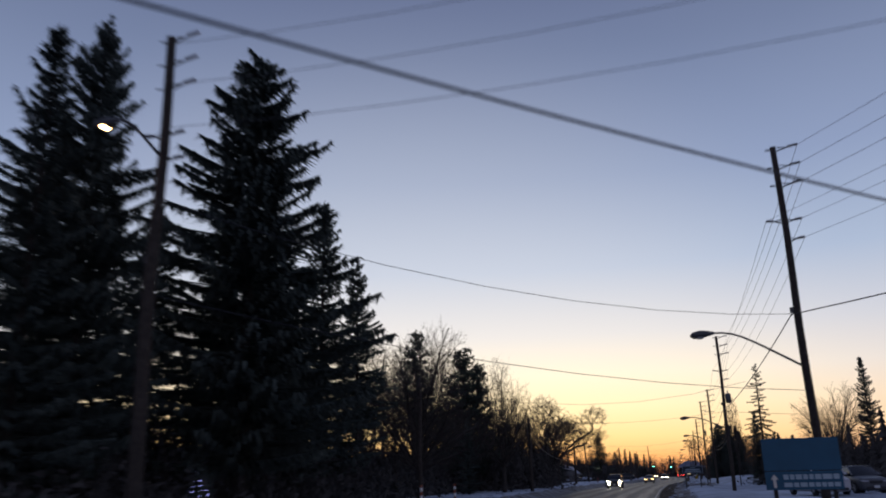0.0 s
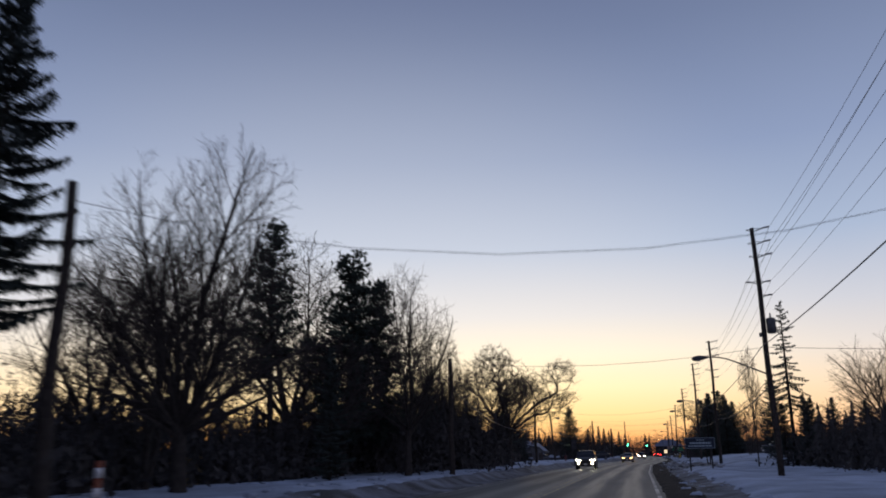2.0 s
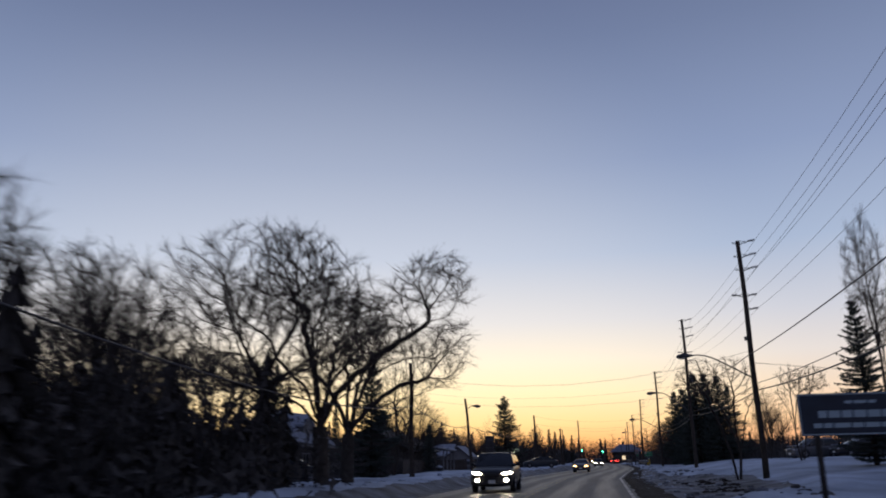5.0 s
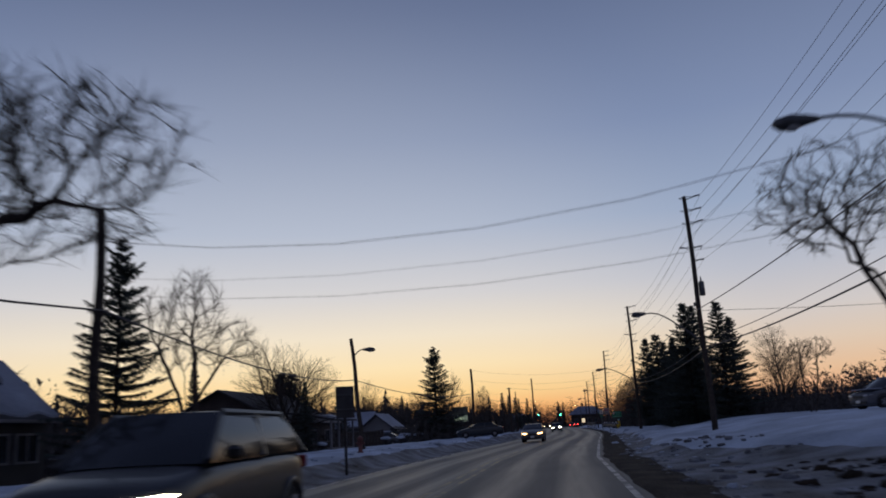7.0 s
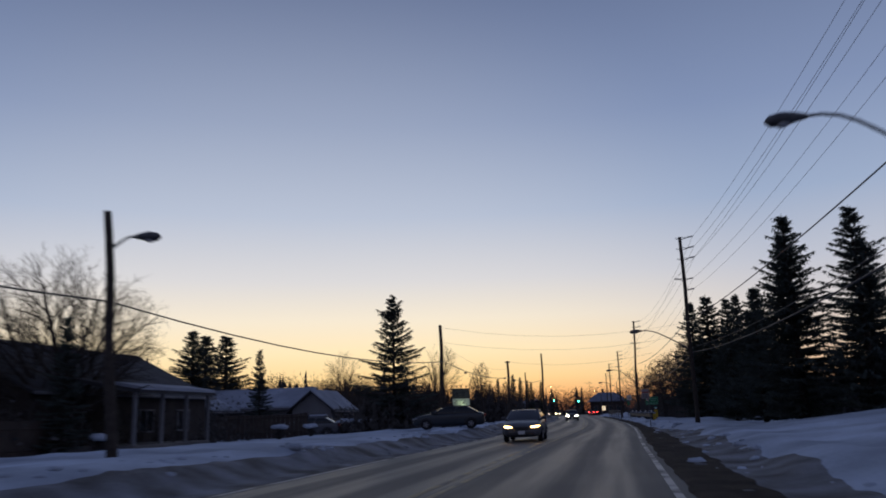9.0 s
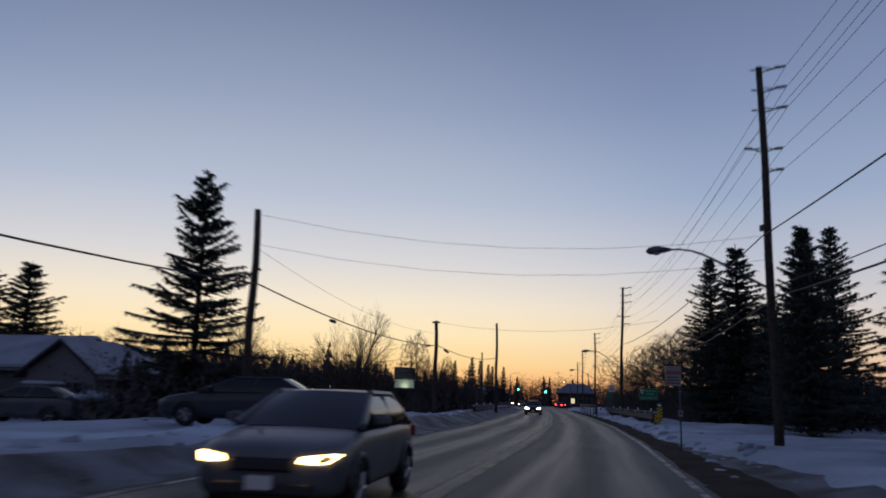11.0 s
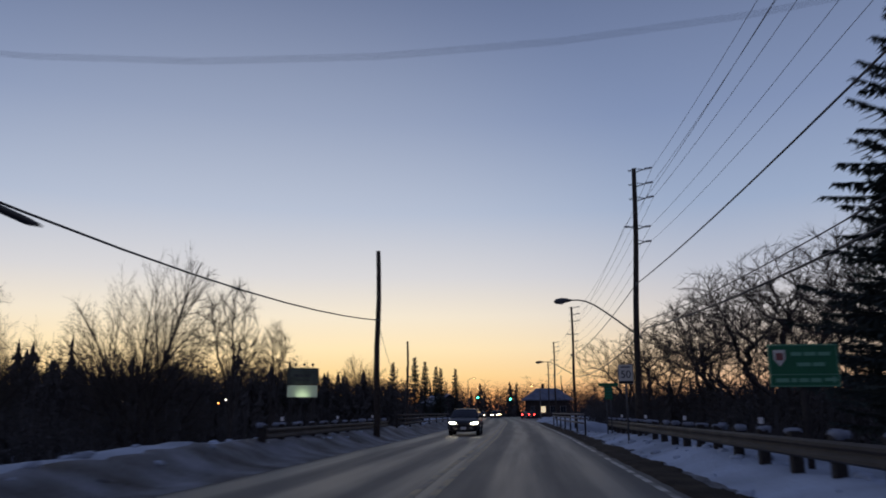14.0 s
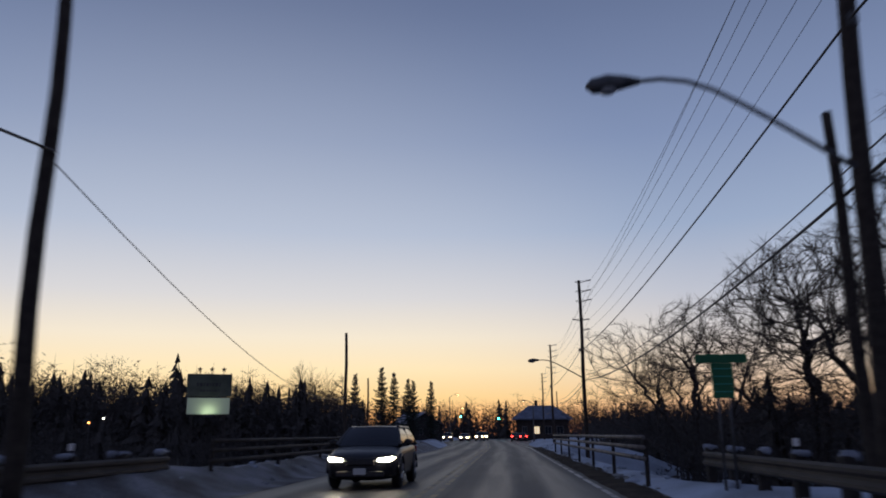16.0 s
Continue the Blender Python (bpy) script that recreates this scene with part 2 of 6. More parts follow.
# ---- mesh helpers ----
class Mesh:
    """Vertices and faces gathered for one mesh."""

    def __init__(self):
        self.v, self.f = [], []

    def tri(self, a, b, c):
        n = len(self.v)
        self.v += [tuple(a), tuple(b), tuple(c)]
        self.f.append((n, n + 1, n + 2))

    def quad(self, a, b, c, d):
        n = len(self.v)
        self.v += [tuple(a), tuple(b), tuple(c), tuple(d)]
        self.f.append((n, n + 1, n + 2, n + 3))

    def tube(self, pts, radii, sides=6, cap=True):
        n0 = len(self.v)
        pts = [Vector(p) for p in pts]
        side = None
        for i, p in enumerate(pts):
            d = (pts[min(i + 1, len(pts) - 1)] - pts[max(i - 1, 0)]).normalized()
            ref = Vector((0, 0, 1)) if abs(d.z) < 0.9 else Vector((1, 0, 0))
            side = d.cross(ref).normalized()
            up = side.cross(d)
            r = radii[i] if isinstance(radii, (list, tuple)) else radii
            for k in range(sides):
                a = 2 * math.pi * k / sides
                self.v.append(tuple(p + (side * math.cos(a) + up * math.sin(a)) * r))
        for i in range(len(pts) - 1):
            for k in range(sides):
                a, b = n0 + i * sides + k, n0 + i * sides + (k + 1) % sides
                self.f.append((a, b, b + sides, a + sides))
        if cap:
            self.f.append(tuple(range(n0 + sides - 1, n0 - 1, -1)))
            self.f.append(tuple(n0 + (len(pts) - 1) * sides + k for k in range(sides)))

    def box(self, cx, cy, cz, sx, sy, sz, bevel=0.0, rz=0.0):
        """A box, its upright edges and top rim chamfered by bevel."""
        hx, hy, hz = sx / 2, sy / 2, sz / 2
        b = min(bevel, hx * 0.9, hy * 0.9, hz * 0.9)
        c, s = math.cos(rz), math.sin(rz)

        def ring(x, y, z):
            if b <= 0:
                pts = [(-x, -y), (x, -y), (x, y), (-x, y)]
            else:
                pts = [(-x + b, -y), (x - b, -y), (x, -y + b), (x, y - b), (x - b, y), (-x + b, y), (-x, y - b), (-x, -y + b)]
            return [(cx + px * c - py * s, cy + px * s + py * c, cz + z) for px, py in pts]

        rings = [ring(hx, hy, -hz), ring(hx, hy, hz)] if b <= 0 else [ring(hx - b, hy - b, -hz), ring(hx, hy, -hz + b), ring(hx, hy, hz - b), ring(hx - b, hy - b, hz)]
        n0, k = len(self.v), len(rings[0])
        for r in rings:
            self.v += r
        for i in range(len(rings) - 1):
            for j in range(k):
                a, d = n0 + i * k + j, n0 + i * k + (j + 1) % k
                self.f.append((a, d, d + k, a + k))
        self.f.append(tuple(range(n0 + k - 1, n0 - 1, -1)))
        self.f.append(tuple(n0 + (len(rings) - 1) * k + j for j in range(k)))

    def ball(self, c, r, n=8, squash=(1, 1, 1)):
        n0 = len(self.v)
        for i in range(1, n // 2):
            th = math.pi * i / (n // 2)
            for k in range(n):
                a = 2 * math.pi * k / n
                self.v.append((c[0] + r * squash[0] * math.sin(th) * math.cos(a), c[1] + r * squash[1] * math.sin(th) * math.sin(a), c[2] + r * squash[2] * math.cos(th)))
        rows = n // 2 - 1
        for i in range(rows - 1):
            for k in range(n):
                a, b = n0 + i * n + k, n0 + i * n + (k + 1) % n
                self.f.append((a, a + n, b + n, b))
        self.f.append(tuple(n0 + k for k in range(n)))
        self.f.append(tuple(n0 + (rows - 1) * n + k for k in range(n - 1, -1, -1)))

    def prism(self, outline, axis, lo, hi):
        """A closed outline in the two other axes, drawn out along axis from lo to hi."""
        def at(p, d):
            return (d, p[0], p[1]) if axis == "x" else (p[0], d, p[1]) if axis == "y" else (p[0], p[1], d)
        n0, k = len(self.v), len(outline)
        self.v += [at(p, lo) for p in outline] + [at(p, hi) for p in outline]
        for j in range(k):
            self.f.append((n0 + j, n0 + (j + 1) % k, n0 + k + (j + 1) % k, n0 + k + j))
        self.f.append(tuple(n0 + j for j in range(k - 1, -1, -1)))
        self.f.append(tuple(n0 + k + j for j in range(k)))


def part(name, mb, mat, parent=None, label="", smooth=False):
    me = bpy.data.meshes.new(name)
    me.from_pydata(mb.v, [], mb.f)
    me.materials.append(mat)
    if smooth:
        me.polygons.foreach_set("use_smooth", [True] * len(me.polygons))
    me.update()
    ob = new(name, me)
    if parent:
        ob.parent = parent
    if label:
        ob["label"] = label
    return ob


def solid(name, mb, mat, parent=None, label="", smooth=False):
    """part(), with its normals made to point outwards."""
    ob = part(name, mb, mat, parent, label, smooth)
    bm = bmesh.new()
    bm.from_mesh(ob.data)
    bmesh.ops.recalc_face_normals(bm, faces=bm.faces)
    bm.to_mesh(ob.data)
    bm.free()
    return ob


def root(name, label, category, m=None, group="", kind=""):
    ob = new(name)
    ob.empty_display_size = 0.2
    if m is not None:
        ob.matrix_basis = m
    return tagged(ob, label, category, group, kind)


def smoothstep(a, b, x):
    t = min(1.0, max(0.0, (x - a) / (b - a)))
    return t * t * (3 - 2 * t)


# ---- the lie of the land ----
CENTRE = [(-900, 40.0), (-80, 4.9), (0, -0.4), (25, -2.2), (50, -3.6), (90, -4.2), (130, -4.2), (160, -2.9), (185, -1.5), (205, -0.95), (240, -0.9), (300, -1.6), (340, -3.0), (395, -5.0), (470, -6.0), (1500, 10.0)]


def centre(y):
    """The x of the road's middle at y."""
    return float(np.interp(y, [p[0] for p in CENTRE], [p[1] for p in CENTRE]))


def half_width(y):
    return 4.5 + 4.0 * smoothstep(310, 385, y)


def level(y):
    """The road's height: it comes down a little over the first stretch."""
    return 0.37 * smoothstep(60, -10, y) if y > -60 else 0.37


def shoulder_width(y):
    return 2.6 - 1.6 * smoothstep(165, 190, y) + 4.6 * smoothstep(95, 103, y) * (1 - smoothstep(117, 131, y))


def ground_height(x, y):
    c, hw = centre(y), half_width(y)
    off = x - c
    z = level(y)
    if abs(off) < hw + 0.15:
        return z - 0.12
    n = noise.noise(Vector((x * 0.16, y * 0.16, 0.3)))
    n2 = noise.noise(Vector((x * 0.7, y * 0.7, 4.0)))
    if off < 0:
        d = -off - hw
        bank = 0.34 * smoothstep(0.15, 1.5, d) + (0.20 + 0.06 * smoothstep(165, 190, y)) * math.exp(-((d - 2.2) / 1.0) ** 2)
        z += bank + 0.14 * smoothstep(1.5, 4.0, d) * (1 - smoothstep(185, 200, y)) - 0.35 * smoothstep(7, 16, d)
        z -= 3.0 * smoothstep(3.5, 14, d) * smoothstep(188, 215, y) * (1 - smoothstep(300, 340, y))
    else:
        d = off - hw
        shoulder = shoulder_width(y)
        bank = 0.28 * smoothstep(shoulder * 0.45, shoulder + 1.2, d)
        z += bank + 0.12 * math.exp(-((d - shoulder - 0.4) / 0.8) ** 2)
        z -= 2.2 * smoothstep(5, 13, d) * smoothstep(215, 232, y) * (1 - smoothstep(300, 340, y))
        z += 0.92 * smoothstep(1.5, 13, d) * smoothstep(98, 125, y) * (1 - smoothstep(160, 182, y))
    z -= 2.6 * smoothstep(0.9 if off > 0 else 1.5, 4.5, d) * smoothstep(240, 246, y) * (1 - smoothstep(277, 284, y))
    n3 = noise.noise(Vector((x * 1.3, y * 0.22, 7.0)))
    amp = smoothstep(0.15, 2.2, d)
    z += amp * (0.16 * n + 0.08 * n2 + 0.06 * n3 * (1 - smoothstep(6, 14, d)))
    if d > 60:
        z += 0.6 * n
    return z


def floor_at(x, y):
    return ground_height(x, y)


# ---- ground, road, markings ----
def make_ground():
    xs = [-3000, -1500, -700, -350, -200, -140, -100, -80, -65, -55] + list(np.arange(-50, -22, 2.0)) + list(np.arange(-22, 24, 0.5)) + list(np.arange(24, 50, 2.0)) + [55, 65, 80, 100, 140, 200, 350, 700, 1500, 3000]
    ys = [-1500, -600, -300, -150, -90, -60] + list(np.arange(-44, 0, 2.0)) + list(np.arange(0, 300, 0.8)) + list(np.arange(300, 480, 3.0)) + [500, 540, 600, 700, 900, 1400, 2500, 4000]
    mb = Mesh()
    for y in ys:
        for x in xs:
            mb.v.append((x, y, ground_height(x, y) if -100 <= y <= 500 and abs(x) < 150 else (0.0 if not abs(x - centre(y)) < 12 else -0.15)))
    w = len(xs)
    for j in range(len(ys) - 1):
        for i in range(w - 1):
            a = j * w + i
            mb.f.append((a, a + 1, a + w + 1, a + w))
    return tagged(part("ground", mb, SNOW, smooth=True), "uneven blue-white winter snow cover on the ground", "ground", kind="structure")


def strip(name, lo, hi, mat, y0, y1, lift=0.0, step=2.0, cols=1, wobble=0.0, seed=0):
    """A band of the road from offset lo to offset hi (metres from the middle), with a little thickness."""
    rng = random.Random(seed)
    mb = Mesh()
    ys = list(np.arange(y0, y1 + 0.01, step))
    lo_f = lo if callable(lo) else (lambda y: lo)
    hi_f = hi if callable(hi) else (lambda y: hi)
    for y in ys:
        a, b = lo_f(y) + wobble * rng.uniform(-1, 1), hi_f(y) + wobble * rng.uniform(-1, 1)
        for i in range(cols + 1):
            o = a + (b - a) * i / cols
            crown = 0.05 * (1 - (o / 6.0) ** 2)
            mb.v.append((centre(y) + o, y, level(y) + crown + lift))
    w = cols + 1
    for j in range(len(ys) - 1):
        for i in range(cols):
            a = j * w + i
            mb.f.append((a, a + 1, a + w + 1, a + w))
    n = len(mb.v)
    mb.v += [(x, y, z - 0.25) for x, y, z in mb.v] if name == "road" else []
    if name == "road":
        for j in range(len(ys) - 1):
            a, b = j * w, j * w + cols
            mb.f += [(a, a + w, a + w + n, a + n), (b, b + n, b + w + n, b + w)]
    ob = part(name, mb, mat, smooth=True)
    if name == "road":
        ob.data.attributes.new("road_offset", "FLOAT", "POINT").data.foreach_set("value", [x - centre(y) for x, y, z in mb.v])
    return ob


make_ground()
tagged(strip("road", lambda y: -half_width(y) - 0.3, lambda y: half_width(y) + 0.3, ROAD, -88, 520, 0.0, 2.0, 16), "damp grey two-lane asphalt road with worn wheel tracks", "road", kind="structure")


def right_edge(y):
    """Offset of the right edge line: the lane narrows towards the bridge."""
    return 4.09 - 0.12 * smoothstep(168, 190, y)


def drape(name, lo, hi, mat, y0, y1, lift, step, cols, ragged, seed):
    """A ragged sheet of slush or dirt lying on the road's edge and the ground beside it."""
    mb = Mesh()
    ys = list(np.arange(y0, y1 + 0.01, step))
    for y in ys:
        a, b = lo(y), hi(y)
        a += ragged[0] * (noise.noise(Vector((y * 0.35, seed, 0))) + 0.5 * noise.noise(Vector((y * 1.3, seed, 5))))
        b += ragged[1] * (noise.noise(Vector((y * 0.22, seed, 9))) + 0.6 * noise.noise(Vector((y * 0.9, seed, 2))))
        for i in range(cols + 1):
            o = a + (b - a) * i / cols
            x = centre(y) + o
            z = max(ground_height(x, y), level(y) + 0.05 * (1 - (o / 6.0) ** 2) if abs(o) < half_width(y) + 0.35 else -9)
            mb.v.append((x, y, z + (lift if 0 < i < cols else 0.006) + 0.02 * noise.noise(Vector((x * 2.3, y * 2.3, seed)))* (0 < i < cols)))
    w = cols + 1
    for j in range(len(ys) - 1):
        for i in range(cols):
            a = j * w + i
            mb.f.append((a, a + 1, a + w + 1, a + w))
    return part(name, mb, mat, smooth=True)


tagged(drape("shoulder", lambda y: half_width(y) + 0.75 - 0.5 * smoothstep(165, 190, y), lambda y: half_width(y) + 0.10 + (0.85 - 0.35 * smoothstep(165, 190, y)) * shoulder_width(y), DIRTY_SNOW, -80, 300, 0.030, 0.5, 7, (0.25, 0.40), 6.0), "dirty trodden snow between the shoulder and the verge", "road shoulder", kind="structure")
tagged(drape("shoulder", lambda y: right_edge(y) + 0.22, lambda y: half_width(y) + 1.15 - 0.60 * smoothstep(165, 190, y), SLUSH, -80, 300, 0.055, 0.5, 9, (0.12, 0.32), 3.0), "slushy brown gravel shoulder beside the asphalt", "road shoulder", kind="structure")
tagged(drape("shoulder", lambda y: -half_width(y) - 1.45 - 0.25 * smoothstep(165, 190, y) - 1.8 * smoothstep(212, 232, y), lambda y: -half_width(y) + 0.22, DIRTY_SNOW, -80, 300, 0.045, 0.5, 7, (0.40, 0.14), 4.0), "dirty ice and slush on the foot of the snow bank", "road shoulder", kind="structure")
for lo, hi in ((-0.24, -0.10), (0.10, 0.24)):
    tagged(strip("centre_line", lo, hi, YELLOW_LINE, -80, 330, 0.006, 2.0), "worn yellow centre line on the asphalt", "road marking", kind="structure")
tagged(strip("edge_line", lambda y: right_edge(y) - 0.07, lambda y: right_edge(y) + 0.07, WHITE_LINE, -80, 330, 0.006, 2.0), "worn white edge line on the asphalt", "road marking", kind="structure")
tagged(strip("edge_line", lambda y: -4.16 - 0.4 * smoothstep(168, 190, y), lambda y: -4.02 - 0.4 * smoothstep(168, 190, y), WHITE_LINE, -80, 330, 0.006, 2.0), "worn white edge line on the asphalt", "road marking", kind="structure")


def lumps(seed, n, offs, sizes, mat, label, y0=-20.0, y1=300.0):
    """Broken chunks thrown up by the plough along the road's edge."""
    rng = random.Random(seed)
    mb = Mesh()
    for _ in range(n):
        y = rng.uniform(y0, y1)
        lo, hi = rng.choice(offs)
        o = rng.uniform(lo, hi)
        x = centre(y) + o
        r = rng.uniform(*sizes) * rng.choice((0.6, 0.8, 1.0, 1.0, 1.6))
        z = max(ground_height(x, y), level(y) if abs(o) < 4.8 else -9)
        k = len(mb.v)
        mb.ball((x, y, z + r * 0.10), r, 8, (rng.uniform(0.8, 1.4), rng.uniform(0.8, 1.5), rng.uniform(0.55, 0.8)))
        for i in range(k, len(mb.v)):
            v = mb.v[i]
            mb.v[i] = (v[0] + rng.gauss(0, r * 0.16), v[1] + rng.gauss(0, r * 0.16), v[2] + rng.gauss(0, r * 0.10))
    return tagged(part("snow_chunks", mb, mat, smooth=True), label, "snow", kind="stuff")


lumps(71, 800, ((5.0, 7.0), (-7.2, -5.6)), (0.04, 0.13), SNOW, "broken lumps of ploughed snow along the road")
lumps(72, 900, ((4.3, 5.2), (-5.5, -4.7)), (0.03, 0.08), DIRTY_SNOW, "dirty frozen slush chunks along the road edge")
lumps(73, 420, ((4.8, 9.6),), (0.04, 0.11), DIRTY_SNOW, "dirty frozen slush ploughed onto the wide verge", 94.0, 134.0)
lumps(74, 200, ((7.0, 9.2), (8.2, 9.4)), (0.05, 0.12), SLUSH, "dark lumps of frozen mud ploughed into a ridge", 104.0, 119.0)

# ---- trees ----
def spruce(name, seed, h, radius, low=0.04, gap=0.42, per=6, droop=0.2, hang=0.24, lace=1.0, shape=0.88, label=""):
    """A conifer: tapered trunk and whorls of boughs, each a stick set with side sprays and hanging twigs."""
    rng = random.Random(seed)
    top = root(name, label or "dark green spruce tree standing in snow", "tree")
    tr = Mesh()
    lean = (rng.uniform(-0.15, 0.15), rng.uniform(-0.15, 0.15))
    tr.tube([(lean[0] * k * k, lean[1] * k * k, h * k - 0.4 * (k == 0)) for k in (0, 0.3, 0.6, 0.85, 1.0)], [h * 0.013, h * 0.010, h * 0.007, h * 0.003, 0.012], 7)
    for _ in range(int(30 * low)):
        # dead stubs below the crown
        z, az, ln = h * rng.uniform(0.10, low), rng.uniform(0, 6.28), rng.uniform(0.3, 1.3)
        tr.tube([(0, 0, z), (math.cos(az) * ln, math.sin(az) * ln, z - 0.25 * ln)], [0.02, 0.006], 3, False)
    part("trunk", tr, BARK, top, smooth=True)
    cr = Mesh()
    z = low * h
    while z < h * 0.985:
        frac = (z - low * h) / (h - low * h)
        k = z / h
        ox, oy = lean[0] * k * k, lean[1] * k * k
        reach = radius * (1 - frac) ** shape * (0.5 + 0.5 * smoothstep(-0.02, 0.15, frac)) * rng.uniform(0.85, 1.12) + 0.08
        n, a0 = max(3, round(per * (1.0 - 0.35 * frac))), rng.uniform(0, 6.28)
        for i in range(n):
            az = a0 + 6.283 * i / n + rng.gauss(0, 0.28)
            ln = reach * rng.uniform(0.50, 1.10) * (1.22 if rng.random() < 0.06 else 1.0)
            dx, dy = math.cos(az), math.sin(az)
            slope = -droop + 0.85 * frac * frac + rng.gauss(0, 0.07)
            z0 = z + rng.gauss(0, 0.27) * gap
            curl = rng.uniform(0.12, 0.30)

            def at(q):
                return Vector((ox + dx * ln * q, oy + dy * ln * q, z0 + ln * (slope * q + curl * q * q)))
            cr.tube([at(0), at(0.55), at(1)], [0.012 + 0.010 * ln, 0.008 + 0.005 * ln, 0.005], 3, False)
            m = int(ln / 0.115 * lace) + 3
            fw, sd = Vector((dx, dy, 0.0)), Vector((-dy, dx, 0.0))
            for j in range(m):
                q = 0.08 + 0.92 * (j + rng.random()) / m
                p = at(q)
                w = min(0.72, 0.13 + 0.36 * ln * (1.02 - q)) * rng.uniform(0.6, 1.25)
                for sg in (-1, 1):
                    tip = p + sd * (sg * w * 0.85) + fw * (w * rng.uniform(0.3, 0.9)) + Vector((0, 0, -0.22 * w + rng.gauss(0.0, 0.04)))
                    cr.tri(p - fw * 0.05, p + fw * 0.075, tip)
                    mid = p.lerp(tip, rng.uniform(0.35, 0.7))
                    cr.tri(mid - sd * 0.05, mid + sd * 0.05, mid + fw * (0.16 * rng.uniform(0.5, 1.3)) + Vector((0, 0, -hang * rng.uniform(0.2, 0.75))))
                cr.tri(p - fw * 0.08, p + fw * 0.08, p + Vector((rng.gauss(0, 0.05), rng.gauss(0, 0.05), -hang * rng.uniform(0.5, 1.15))))
                cr.tri(p - sd * 0.04, p + sd * 0.04, p + fw * 0.14 + Vector((0, 0, 0.07)))
        z += gap * rng.uniform(0.75, 1.25) * (1.0 - 0.42 * frac)
    part("crown", cr, NEEDLE, top)
    top["height"] = h
    return top


def pine(name, seed, h, radius, low, limbs, shape):
    """A pine: bare lower trunk, uneven limbs that end in clumps of needles."""
    rng = random.Random(seed)
    top = root(name, "tall dark pine with a ragged crown and bare lower trunk", "tree")
    tr, cr = Mesh(), Mesh()
    bend = rng.uniform(-0.5, 0.5)
    tr.tube([(bend * math.sin(k * 2), 0.3 * bend * k, h * k - 0.4 * (k == 0)) for k in (0, 0.25, 0.5, 0.75, 0.97)], [h * 0.014, h * 0.012, h * 0.009, h * 0.005, 0.02], 7)
    for i in range(limbs):
        f = i / limbs
        z = h * (low + (0.98 - low) * f)
        ln = radius * (1.0 - 0.94 * f) ** shape * (0.55 + 0.45 * smoothstep(0.0, 0.15, f)) * rng.uniform(0.6, 1.08)
        az = rng.uniform(0, 6.28)
        base = Vector((bend * math.sin(z / h * 2), 0.3 * bend * z / h, z))
        d = Vector((math.cos(az), math.sin(az), 0))
        tip = base + d * ln + Vector((0, 0, ln * rng.uniform(0.0, 0.35) + 0.25 * f))
        mid = (base + tip) / 2 + Vector((0, 0, -0.08 * ln))
        tr.tube([base, mid, tip], [0.05, 0.035, 0.015], 4, False)
        for c in range(int(3 + ln * 5.0)):
            s = rng.uniform(0.25, 1.04)
            q = base.lerp(tip, s) + Vector((rng.gauss(0, 0.17), rng.gauss(0, 0.17), rng.gauss(0.05, 0.11)))
            for _ in range(15):
                v = Vector((rng.gauss(0, 1), rng.gauss(0, 1), rng.gauss(0.2, 0.8))).normalized() * rng.uniform(0.14, 0.30)
                u = v.cross(Vector((rng.gauss(0, 1), rng.gauss(0, 1), rng.gauss(0, 1)))).normalized() * 0.035
                cr.tri(q - u, q + u, q + v)
    # dead stubs on the lower trunk
    for _ in range(26):
        z = h * rng.uniform(0.08, low + 0.1)
        az = rng.uniform(0, 6.28)
        b = Vector((bend * math.sin(z / h * 2), 0.3 * bend * z / h, z))
        ln = rng.uniform(0.4, 1.9)
        tr.tube([b, b + Vector((math.cos(az) * ln, math.sin(az) * ln, -0.12 * ln))], [0.022, 0.008], 3, False)
    part("trunk", tr, BARK, top, smooth=True)
    part("crown", cr, PINE_NEEDLE, top)
    top["height"] = h
    return top


